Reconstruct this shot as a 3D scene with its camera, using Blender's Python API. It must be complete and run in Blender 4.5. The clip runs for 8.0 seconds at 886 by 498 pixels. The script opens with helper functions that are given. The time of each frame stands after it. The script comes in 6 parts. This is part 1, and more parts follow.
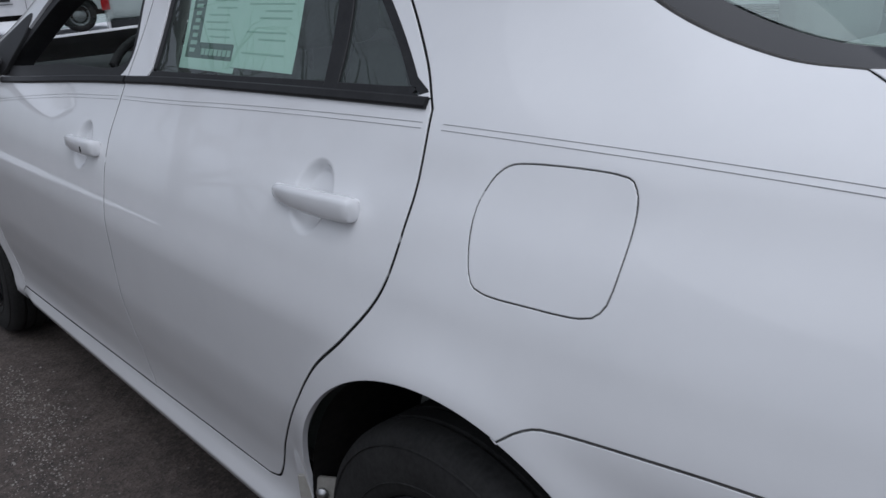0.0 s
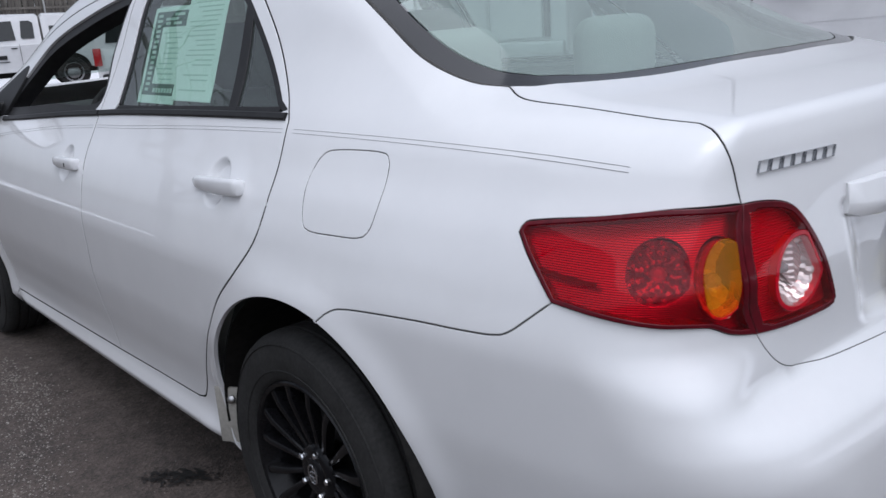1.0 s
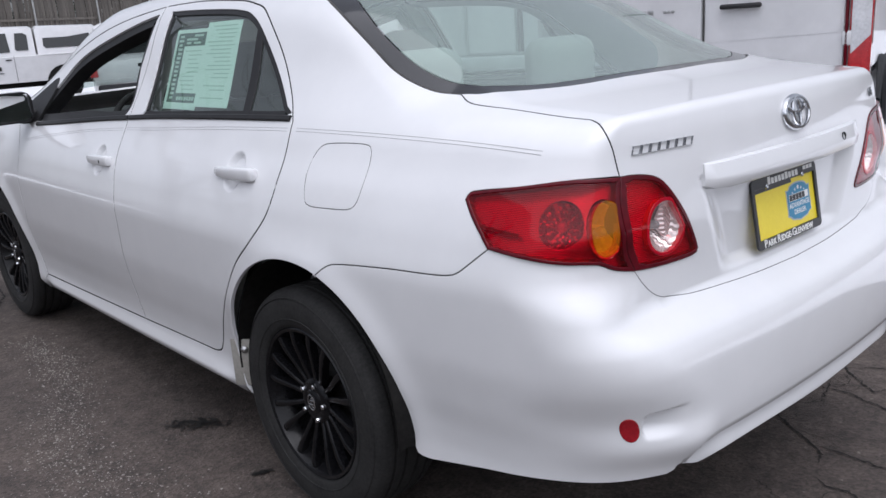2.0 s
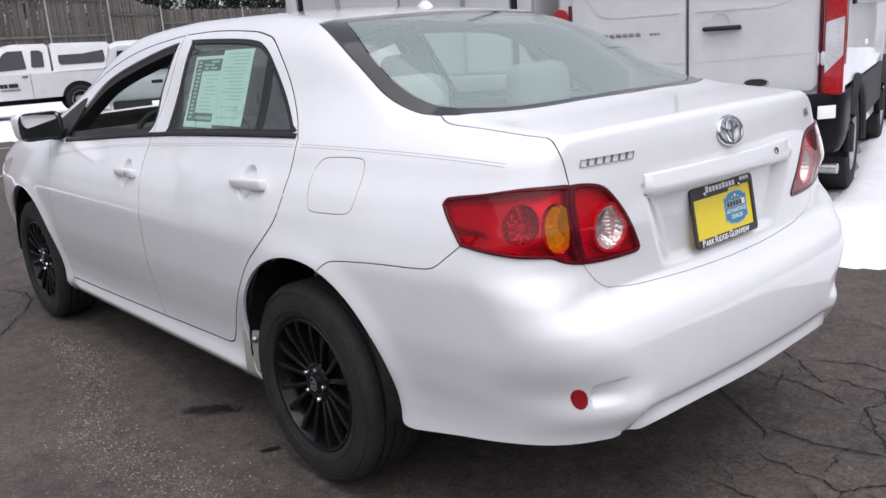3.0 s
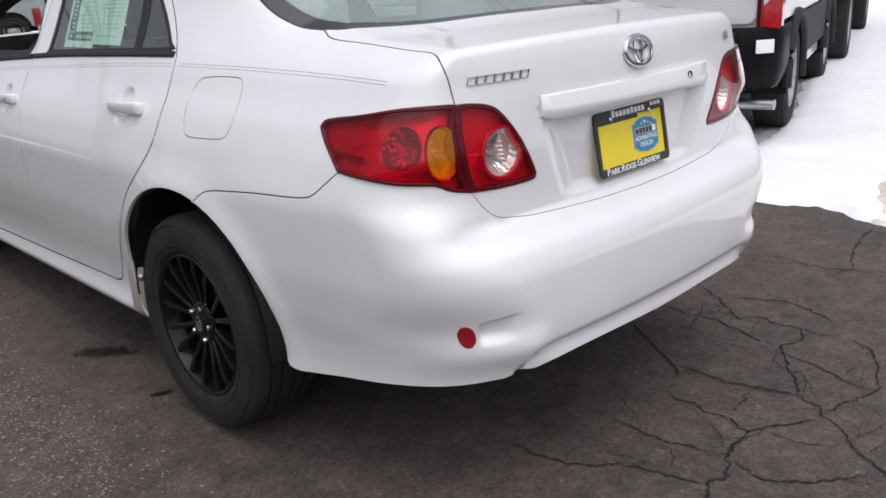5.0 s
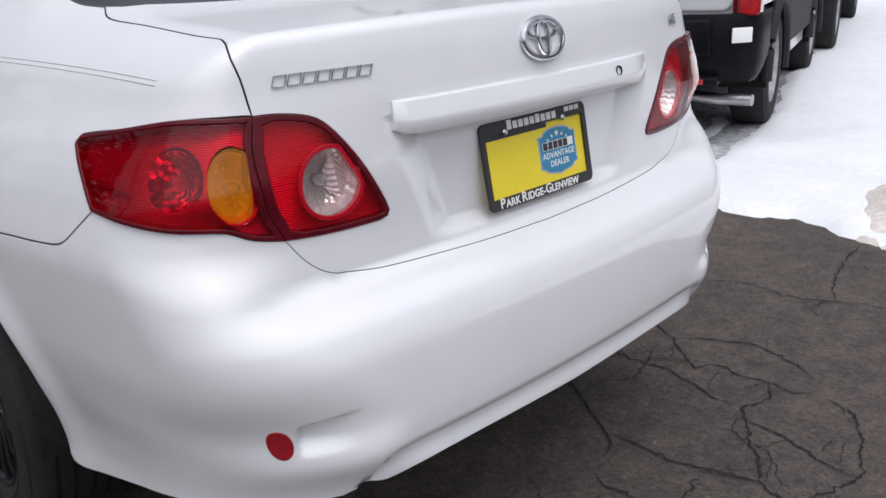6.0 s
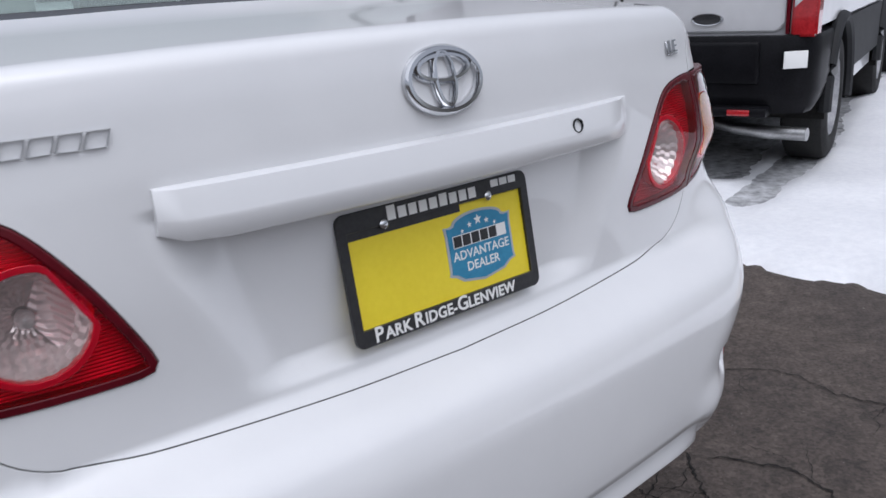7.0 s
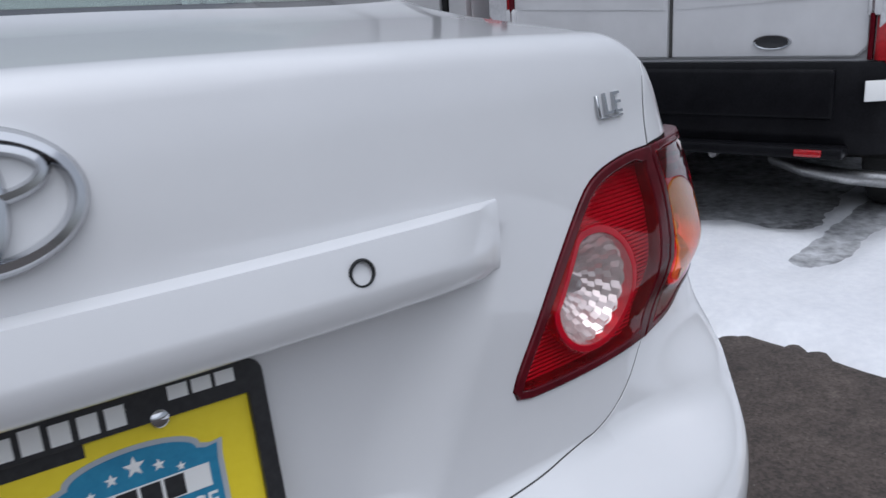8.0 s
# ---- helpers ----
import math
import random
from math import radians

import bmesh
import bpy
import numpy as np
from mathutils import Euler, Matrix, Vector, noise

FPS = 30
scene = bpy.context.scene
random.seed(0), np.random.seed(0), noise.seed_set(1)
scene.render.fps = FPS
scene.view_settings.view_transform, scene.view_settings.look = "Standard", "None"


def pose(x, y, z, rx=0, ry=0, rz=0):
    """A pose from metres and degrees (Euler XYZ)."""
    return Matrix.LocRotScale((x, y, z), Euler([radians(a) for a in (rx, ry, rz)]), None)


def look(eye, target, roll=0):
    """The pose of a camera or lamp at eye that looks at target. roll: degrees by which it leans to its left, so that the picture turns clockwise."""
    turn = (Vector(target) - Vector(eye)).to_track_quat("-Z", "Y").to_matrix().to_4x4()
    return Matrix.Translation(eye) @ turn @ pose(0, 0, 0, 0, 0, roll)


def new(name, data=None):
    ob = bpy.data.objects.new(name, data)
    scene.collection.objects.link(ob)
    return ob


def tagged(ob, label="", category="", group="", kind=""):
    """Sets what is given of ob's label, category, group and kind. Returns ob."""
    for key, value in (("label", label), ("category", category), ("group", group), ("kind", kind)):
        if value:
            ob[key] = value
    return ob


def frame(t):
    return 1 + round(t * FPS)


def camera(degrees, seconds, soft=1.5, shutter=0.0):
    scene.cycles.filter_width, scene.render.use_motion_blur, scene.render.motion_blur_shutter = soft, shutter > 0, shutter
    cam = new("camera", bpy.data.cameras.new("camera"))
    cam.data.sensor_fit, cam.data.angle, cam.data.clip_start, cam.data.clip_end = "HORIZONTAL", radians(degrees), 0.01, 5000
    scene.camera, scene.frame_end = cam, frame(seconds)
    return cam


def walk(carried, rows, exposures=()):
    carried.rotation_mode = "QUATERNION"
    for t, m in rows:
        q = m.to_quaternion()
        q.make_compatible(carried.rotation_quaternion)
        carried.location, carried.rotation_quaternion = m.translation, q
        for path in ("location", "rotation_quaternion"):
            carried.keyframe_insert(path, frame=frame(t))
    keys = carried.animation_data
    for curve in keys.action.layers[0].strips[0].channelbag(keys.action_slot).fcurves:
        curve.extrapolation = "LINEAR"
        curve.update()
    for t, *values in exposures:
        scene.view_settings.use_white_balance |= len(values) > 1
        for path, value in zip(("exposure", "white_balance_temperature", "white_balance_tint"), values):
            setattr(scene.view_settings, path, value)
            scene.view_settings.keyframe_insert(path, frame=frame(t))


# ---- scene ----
# the camera and its way round the tail of the car
cam = camera(55.2, 8.0, soft=1.5, shutter=0.12)
PATH = [
    (0, (-1.455, -0.760, 1.241), (-0.249, 0.693, 0.586), -3.7),
    (0.5, (-1.565, -1.072, 1.255), (-0.339, 0.388, 0.651), -4.1),
    (1, (-1.647, -1.422, 1.243), (-0.400, 0.045, 0.702), -4.1),
    (1.5, (-1.815, -1.624, 1.248), (-0.542, -0.176, 0.716), -4.0),
    (2, (-1.932, -1.814, 1.273), (-0.658, -0.361, 0.755), -4.0),
    (3.5, (-2.147, -2.169, 1.325), (-0.884, -0.695, 0.847), -4.1),
    (4, (-2.169, -2.186, 1.333), (-0.904, -0.720, 0.833), -4.1),
    (4.5, (-2.126, -2.151, 1.303), (-0.860, -0.707, 0.746), -4.2),
    (5, (-1.869, -2.106, 1.228), (-0.562, -0.726, 0.608), -3.3),
    (5.2, (-1.742, -2.096, 1.221), (-0.423, -0.734, 0.586), -3.0),
    (6.5, (-0.976, -1.761, 1.133), (0.334, -0.398, 0.479), -2.9),
    (7, (-0.673, -1.664, 1.129), (0.559, -0.210, 0.525), -3.0),
    (7.5, (-0.355, -1.488, 1.124), (0.864, -0.009, 0.553), -2.8),
    (8, (-0.047, -1.395, 1.105), (1.052, 0.181, 0.549), -3.2),
]
walk(cam, [(t, look(eye, target, roll)) for t, eye, target, roll in PATH], [(0, -.56, 5800, 11), (1, -.10, 5850, 12), (1.5, .0, 5900, 13), (2, .09, 6000, 14), (3.5, .28, 6250, 15), (4.5, .13, 6300, 15), (5.2, .10, 6350, 15), (6.5, -.10, 6000, 13), (7, -.22, 5950, 13), (8, -.38, 5800, 11)])

# ---- sky and light: a bright overcast winter day ----
world = bpy.data.worlds.new("overcast_sky")
scene.world = world
world.use_nodes = True
wn, wl = world.node_tree.nodes, world.node_tree.links
sky = wn.new("ShaderNodeTexSky")
sky.sky_type, sky.sun_disc = "NISHITA", False
sky.sun_elevation, sky.sun_rotation, sky.dust_density = radians(70), radians(200), 4.0
grey = wn.new("ShaderNodeHueSaturation")
grey.inputs["Saturation"].default_value = .24
wl.new(sky.outputs[0], grey.inputs["Color"])
back = wn["Background"]
wl.new(grey.outputs[0], back.inputs["Color"])
back.inputs["Strength"].default_value = .142
sun = new("sun", bpy.data.lights.new("sun", "SUN"))
sun.data.energy, sun.data.angle, sun.data.color = 1.42, radians(110), (1, .98, .96)
sun.matrix_world = pose(0, 0, 20, 22, 0, -40)


# ---- materials ----
def material(name, color, rough=.5, metal=0.0, coat=0.0, **more):
    m = bpy.data.materials.new(name)
    m.use_nodes = True
    b = m.node_tree.nodes["Principled BSDF"]
    b.inputs["Base Color"].default_value = (*color, 1)
    b.inputs["Roughness"].default_value = rough
    b.inputs["Metallic"].default_value = metal
    b.inputs["Coat Weight"].default_value = coat
    b.inputs["Coat Roughness"].default_value = .03
    for key, value in more.items():
        b.inputs[key.replace("_", " ")].default_value = value
    return m


def node(m, kind, **values):
    n = m.node_tree.nodes.new(kind)
    for key, value in values.items():
        n.inputs[key.replace("_", " ")].default_value = value
    return n


def wire(m, a, b):
    m.node_tree.links.new(a, b)


def mottled(m, scale, low, high, detail=6.0, fine=0.0, bump=0.0, bump_scale=None, rough=None, distance=.01):
    """Colour between low and high by noise at two scales, with fine relief."""
    nodes = m.node_tree.nodes
    b = nodes["Principled BSDF"]
    where = node(m, "ShaderNodeTexCoord")
    big = node(m, "ShaderNodeTexNoise", Scale=scale, Detail=detail, Roughness=.62)
    wire(m, where.outputs["Object"], big.inputs["Vector"])
    value = big.outputs["Fac"]
    if fine:
        small = node(m, "ShaderNodeTexNoise", Scale=fine, Detail=4.0, Roughness=.6)
        wire(m, where.outputs["Object"], small.inputs["Vector"])
        mean = node(m, "ShaderNodeMath")
        mean.operation = "ADD"
        wire(m, big.outputs["Fac"], mean.inputs[0])
        wire(m, small.outputs["Fac"], mean.inputs[1])
        half = node(m, "ShaderNodeMath")
        half.operation = "MULTIPLY"
        half.inputs[1].default_value = .5
        wire(m, mean.outputs[0], half.inputs[0])
        value = half.outputs[0]
    ramp_node = node(m, "ShaderNodeValToRGB")
    ramp_node.color_ramp.elements[0].position, ramp_node.color_ramp.elements[1].position = .35, .65
    ramp_node.color_ramp.elements[0].color, ramp_node.color_ramp.elements[1].color = (*low, 1), (*high, 1)
    wire(m, value, ramp_node.inputs[0])
    wire(m, ramp_node.outputs[0], b.inputs["Base Color"])
    if rough:
        span = node(m, "ShaderNodeMapRange", To_Min=rough[0], To_Max=rough[1])
        wire(m, big.outputs["Fac"], span.inputs["Value"])
        wire(m, span.outputs[0], b.inputs["Roughness"])
    if bump:
        grain = node(m, "ShaderNodeTexNoise", Scale=bump_scale or fine or scale * 8, Detail=8.0, Roughness=.7)
        wire(m, where.outputs["Object"], grain.inputs["Vector"])
        relief = node(m, "ShaderNodeBump", Strength=bump, Distance=distance)
        wire(m, grain.outputs["Fac"], relief.inputs["Height"])
        wire(m, relief.outputs[0], b.inputs["Normal"])
    return m


def pane_material(name, tint, rough=0.0, ior=1.5):
    """A thin pane: tinted see-through with a mirror's gloss that grows towards grazing."""
    m = bpy.data.materials.new(name)
    m.use_nodes = True
    nodes = m.node_tree.nodes
    nodes.remove(nodes["Principled BSDF"])
    clear = node(m, "ShaderNodeBsdfTransparent")
    clear.inputs["Color"].default_value = (*tint, 1)
    gloss = node(m, "ShaderNodeBsdfGlossy", Roughness=rough)
    gloss.inputs["Color"].default_value = (1, 1, 1, 1)
    # Schlick's curve, the same from both sides
    facing = node(m, "ShaderNodeLayerWeight", Blend=.5)
    steep = node(m, "ShaderNodeMath")
    steep.operation = "POWER"
    steep.inputs[1].default_value = 5.0
    wire(m, facing.outputs["Facing"], steep.inputs[0])
    least = ((ior - 1) / (ior + 1)) ** 2
    edge = node(m, "ShaderNodeMath")
    edge.operation = "MULTIPLY_ADD"
    edge.inputs[1].default_value, edge.inputs[2].default_value = 1 - least, least
    wire(m, steep.outputs[0], edge.inputs[0])
    mix = node(m, "ShaderNodeMixShader")
    wire(m, edge.outputs[0], mix.inputs[0])
    wire(m, clear.outputs[0], mix.inputs[1])
    wire(m, gloss.outputs[0], mix.inputs[2])
    wire(m, mix.outputs[0], nodes["Material Output"].inputs["Surface"])
    return m



def lens_material(name, tint, glow, share, rough=.03, ior=1.5):
    """Moulded lamp plastic: part see-through, part scattering in its own colour, with a gloss."""
    m = pane_material(name, tint, rough, ior)
    nodes = m.node_tree.nodes
    top = next(n for n in nodes if n.type == "MIX_SHADER")
    body_colour = node(m, "ShaderNodeBsdfDiffuse")
    body_colour.inputs["Color"].default_value = (*glow, 1)
    both_ways = node(m, "ShaderNodeMixShader")
    both_ways.inputs[0].default_value = share
    old = top.inputs[1].links[0].from_socket
    wire(m, old, both_ways.inputs[1])
    wire(m, body_colour.outputs[0], both_ways.inputs[2])
    wire(m, both_ways.outputs[0], top.inputs[1])
    return m


PAINT = mottled(material("white_paint", (.8, .8, .81), .32, 0, 1.0), 1.3, (.715, .72, .73), (.755, .758, .766), fine=9.0, rough=(.28, .40))
VAN_PAINT = mottled(material("van_white_paint", (.78, .78, .79), .38, 0, .8), .8, (.57, .57, .58), (.66, .66, .67), fine=5.0, rough=(.3, .5))
BLACK_TRIM = mottled(material("black_trim", (.015, .015, .016), .5, Specular_IOR_Level=.35), 30, (.009, .009, .010), (.02, .02, .021), fine=200.0, bump=.1, distance=.001)
GREY_PLASTIC = mottled(material("grey_plastic", (.03, .03, .033), .6, Specular_IOR_Level=.2), 6, (.014, .0145, .016), (.027, .028, .030), fine=150.0, bump=.15, distance=.002)
RUBBER = mottled(material("rubber", (.02, .02, .02), .8, Specular_IOR_Level=.3), 12, (.010, .010, .010), (.027, .0265, .026), fine=120.0, bump=.3, distance=.002)
# liner black, also put in for shade in panel gaps and wheel openings
WELL = mottled(material("dark_liner_and_shade", (.012, .012, .012), .9, Specular_IOR_Level=.1), 5, (.008, .008, .008), (.02, .019, .018), fine=60.0)
CHROME = material("chrome", (.58, .59, .61), .09, 1.0)
STEEL = mottled(material("steel", (.45, .45, .45), .35, 1.0), 10, (.35, .35, .35), (.55, .55, .55), fine=90.0)
RIM_BLACK = mottled(material("gloss_black_rim", (.008, .008, .009), .2, 0, .0, Specular_IOR_Level=.22), 8, (.004, .004, .005), (.010, .010, .011), fine=70.0, rough=(.14, .30))
# the panes' pale diffuse share stands in for the sky mirrored on them
GLASS = lens_material("tinted_glass", (.66, .76, .72), (.66, .76, .72), .05, 0, 1.85)
REAR_GLASS = lens_material("sky_veiled_rear_glass", (.80, .93, .875), (.62, .755, .70), .27, 0, 1.8)
FRIT = material("black_frit", (.018, .018, .02), .12, 0, .5)
PAPER = mottled(material("green_paper", (.6, .78, .68), .7), 3, (.74, .92, .82), (.82, .97, .89), fine=40.0)
SEAT = mottled(material("grey_cloth", (.2, .2, .2), .9), 8, (.24, .245, .24), (.32, .325, .315), fine=150.0, bump=.4, distance=.002)
LINING = mottled(material("pale_lining", (.4, .4, .38), .9), 8, (.50, .50, .47), (.58, .58, .55), fine=150.0)
# ---- the sedan's shape: one field, zero on the painted skin, negative inside ----
def curve(*pairs):
    """A smooth monotone curve through a few (t, value) pairs, held level past its ends."""
    xs, ys = np.array(pairs, float).T
    h, d = np.diff(xs), np.diff(ys) / np.diff(xs)
    m = np.zeros(len(xs))
    for i in range(1, len(xs) - 1):
        if d[i - 1] * d[i] > 0:
            w1, w2 = 2 * h[i] + h[i - 1], h[i] + 2 * h[i - 1]
            m[i] = (w1 + w2) / (w1 / d[i - 1] + w2 / d[i])
    m[0], m[-1] = d[0], d[-1]

    def at(t):
        t = np.clip(t, xs[0], xs[-1])
        i = np.clip(np.searchsorted(xs, t) - 1, 0, len(h) - 1)
        s = (t - xs[i]) / h[i]
        a, b = s * s * (3 - 2 * s), s * (1 - s)
        return ys[i] * (1 - a) + ys[i + 1] * a + h[i] * b * (m[i] * (1 - s) - m[i + 1] * s)
    return at


def smax(a, b, k):
    h = np.maximum(k - np.abs(a - b), 0) / k
    return np.maximum(a, b) + h * h * k / 4


def smin(a, b, k):
    return -smax(-a, -b, k)


def ramp(t, a, b):
    s = np.clip((t - a) / (b - a), 0, 1)
    return s * s * (3 - 2 * s)


HALF = curve((.16, .752), (.21, .806), (.27, .838), (.32, .838), (.38, .844), (.47, .862), (.58, .878), (.72, .882), (.82, .860), (.90, .828), (.97, .787), (1.03, .755), (1.10, .716), (1.2, .664), (1.3, .612), (1.38, .560), (1.50, .47))
BOW = curve((-1.1, .17), (-.8, .105), (-.55, .066), (-.2, .026), (.2, .004), (.6, 0), (2.4, 0), (2.9, .02), (3.3, .07), (3.6, .15))
CABIN_BOW = curve((-.7, .12), (-.4, .075), (.1, .02), (.6, 0), (1.4, 0), (2.6, .05))
TAIL = curve((.16, -.86), (.24, -.94), (.32, -.968), (.45, -.984), (.56, -.980), (.625, -.960), (.655, -.925), (.668, -.902), (.69, -.880), (.86, -.886), (.95, -.889), (1.02, -.882), (1.06, -.873), (1.12, -.850))
FLANK = curve((.16, -.86), (.24, -.94), (.32, -.968), (.45, -.984), (.55, -.978), (.62, -.955), (.70, -.918), (.78, -.893), (.86, -.887), (.95, -.889), (1.02, -.882), (1.06, -.873), (1.12, -.850))
DECK = curve((-1.0, 1.07), (-.84, 1.083), (-.6, 1.104), (-.4, 1.124), (0, 1.14), (2.3, 1.10), (2.55, 1.05), (3.0, .96), (3.4, .86), (3.6, .76))
CORNER = curve((.2, .32), (.45, .29), (.55, .20), (.63, .145), (.72, .15), (.85, .15), (.97, .075), (1.04, .038))
ROOF = curve((-.9, 1.20), (-.3, 1.335), (.1, 1.390), (.3, 1.415), (.6, 1.441), (.9, 1.454), (1.2, 1.457), (1.7, 1.432), (2.1, 1.37))


def body(p):
    x, y, z = np.abs(p[:, 0]), p[:, 1], p[:, 2]
    up = ramp(z, 1.0, 1.2)
    side = x - HALF(z) + BOW(y) + CABIN_BOW(y) * up
    # the sill bulges out under the doors
    side = side - .013 * np.exp(-((z - .262) / .032) ** 2) * ramp(y, .36, .50) * (1 - ramp(y, 2.05, 2.2))
    # lips round the wheel openings
    for wy in (0.0, 2.6):
        r = np.hypot(y - wy + .015, z - .35)
        side = side - .014 * np.exp(-((r - .36) / .05) ** 2) * ramp(z, .15, .3)
    # cups behind the door handles
    for hy, hz in ((.308, .911), (1.262, .877)):
        side = side + .019 * (1 - ramp(np.hypot(y - hy, (z - hz) * .95), .030, .051))
    # the number plate's hollow in the lid, under the grip bar
    edge = .37 - .42 * (.93 - z)
    hollow = ramp(edge - x, -.03, .06) * ramp(z, .69, .72) * (1 - ramp(z, .915, .93))
    # the valance under the bumper is set in between its lower corners
    low = ramp(.70 - x, 0, .22)
    line = .389 * low + .1 * (1 - low)
    valance = .013 * ramp(line - z, -.004, .008) - .010 * ramp(line - z, .008, .05) + .005 * np.exp(-((z - line) / .006) ** 2) * low
    # a scoop runs from each reflector towards the middle, its upper edge crisp
    along = .630 - x
    scoop = .027 * ramp(along, -.008, .006) * (1 - ramp(along, .0, .095)) * ramp(z, .428, .462) * (1 - ramp(z - .10 * along, .484, .494))
    far = ramp(x, .56, .74)
    # the skin falls in under the lamps, and the bumper's lower lip stands out at its corners
    under = np.clip(x - .44, 0, .26)
    under = (.30 * under * under + .008 * ramp(x, .54, .66)) * ramp(z, .69, .765) * (1 - ramp(z, .79, .86))
    lip_out = .019 * np.exp(-((z - .405) / .042) ** 2) * ramp(x, .42, .54) * (1 - ramp(x, .66, .78))
    tail = under - lip_out + TAIL(z) * (1 - far) + FLANK(z) * far + (.085 + .09 * ramp(z, .82, 1.0)) * x * x + .026 * hollow + valance + scoop - y
    front = y - 3.52 + .13 * x * x + .18 * ramp(z, .55, .95)
    deck = z - DECK(y) + .05 * x * x
    roof = z - ROOF(y) + .085 * x * x
    glass = (z - 1.125 - .47 * (y + .50) + .16 * x * x) * .90
    screen = (z - 1.06 + .50 * (y - 2.60) + .20 * x * x) * .88
    cabin = smax(roof, smax(glass, screen, .02), .06)
    cabin = smax(cabin, np.maximum(np.maximum(-.64 - y, y - 2.75), .96 - z), .03)
    tops = smin(smax(deck, tail, .020), cabin, .05)
    k = .09 + (CORNER(z) - .09) * ramp(-y, .25, .60)
    skin = smax(smax(side, tops, k), front, .34)
    return smax(skin, .19 - z, .03)


def normals(p, eps=.0015):
    g = np.stack([body(p + eps * e) - body(p - eps * e) for e in np.eye(3)], 1)
    return g / np.linalg.norm(g, axis=1, keepdims=True)


def tail_at(x, z):
    """The lid's or bumper's y at x and z."""
    p = np.array([[x, -.9, z]], float)
    for _ in range(30):
        p[:, 1] += .8 * body(p)
    return float(p[0, 1])


# ---- meshes and parts ----
def mesh_of(name, verts, faces, mat, smooth=False):
    me = bpy.data.meshes.new(name)
    me.from_pydata([tuple(v) for v in verts], [], [tuple(f) for f in faces])
    me.materials.append(mat)
    me.polygons.foreach_set("use_smooth", [smooth] * len(me.polygons))
    me.update()
    return me


def part(name, bm, mat, parent=None, label="", smooth=True):
    """One mesh object from a bmesh (or a ready mesh) under a thing or a part."""
    if isinstance(bm, bmesh.types.BMesh):
        me = bpy.data.meshes.new(name)
        bm.to_mesh(me)
        bm.free()
        me.materials.append(mat)
        me.polygons.foreach_set("use_smooth", [smooth] * len(me.polygons))
        if smooth:
            me.set_sharp_from_angle(angle=radians(38))
    else:
        me = bm
    ob = new(name, me)
    if parent:
        ob.parent = parent
    return tagged(ob, label)


def box_bm(x0, x1, y0, y1, z0, z1, bevel=0.0, seg=2):
    bm = bmesh.new()
    bmesh.ops.create_cube(bm, size=1)
    bmesh.ops.transform(bm, matrix=Matrix.Translation(((x0 + x1) / 2, (y0 + y1) / 2, (z0 + z1) / 2)) @ Matrix.Diagonal((x1 - x0, y1 - y0, z1 - z0, 1)), verts=bm.verts)
    if bevel:
        bmesh.ops.bevel(bm, geom=bm.edges[:], offset=bevel, segments=seg, profile=.5, affect="EDGES", clamp_overlap=True)
    return bm


def lathe_bm(profile, steps=48, axis="X", start=0.0, end=2 * math.pi, close=False):
    """Turns (along, radius) pairs round the axis."""
    bm = bmesh.new()
    full = abs(end - start - 2 * math.pi) < 1e-6
    rings = []
    for i in range(steps if full else steps + 1):
        a = start + (end - start) * i / steps
        c, s = math.cos(a), math.sin(a)
        ring = []
        for u, r in profile:
            p = {"X": (u, r * c, r * s), "Y": (r * s, u, r * c), "Z": (r * c, r * s, u)}[axis]
            ring.append(bm.verts.new(p))
        rings.append(ring)
    n = len(rings)
    for i in range(n if full else n - 1):
        a, b = rings[i], rings[(i + 1) % n]
        for j in range(len(profile) - 1):
            bm.faces.new((a[j], a[j + 1], b[j + 1], b[j]))
        if close:
            bm.faces.new((a[-1], a[0], b[0], b[-1]))
    bmesh.ops.remove_doubles(bm, verts=bm.verts, dist=1e-6)
    bmesh.ops.recalc_face_normals(bm, faces=bm.faces)
    return bm


def tube_bm(points, radius, steps=10, closed=False, flat=1.0):
    """A round bar along a row of points."""
    bm = bmesh.new()
    pts = [Vector(p) for p in points]
    rings = []
    for i, p in enumerate(pts):
        a = pts[i - 1] if i or closed else p
        b = pts[(i + 1) % len(pts)] if i < len(pts) - 1 or closed else p
        t = (b - a).normalized()
        u = t.cross(Vector((0, 0, 1)) if abs(t.z) < .9 else Vector((1, 0, 0))).normalized()
        v = u.cross(t)
        r = radius[i] if isinstance(radius, (list, tuple)) else radius
        rings.append([bm.verts.new(p + r * (math.cos(2 * math.pi * k / steps) * u + flat * math.sin(2 * math.pi * k / steps) * v)) for k in range(steps)])
    n = len(rings)
    for i in range(n if closed else n - 1):
        a, b = rings[i], rings[(i + 1) % n]
        for k in range(steps):
            bm.faces.new((a[k], a[(k + 1) % steps], b[(k + 1) % steps], b[k]))
    if not closed:
        bm.faces.new(rings[0]), bm.faces.new(rings[-1][::-1])
    bmesh.ops.recalc_face_normals(bm, faces=bm.faces)
    return bm


def join_bm(*some):
    out = bmesh.new()
    for bm in some:
        me = bpy.data.meshes.new("joined")
        bm.to_mesh(me)
        bm.free()
        out.from_mesh(me)
        bpy.data.meshes.remove(me)
    return out


def moved(bm, m):
    bmesh.ops.transform(bm, matrix=m, verts=bm.verts)
    return bm


# ---- panels cut from the shape: outlines lie on the skin, edges turn in, gaps stay open ----
from mathutils.geometry import delaunay_2d_cdt


def height(level, p):
    """A panel's height over the skin: one number, or a function of the place."""
    return level(p) if callable(level) else level


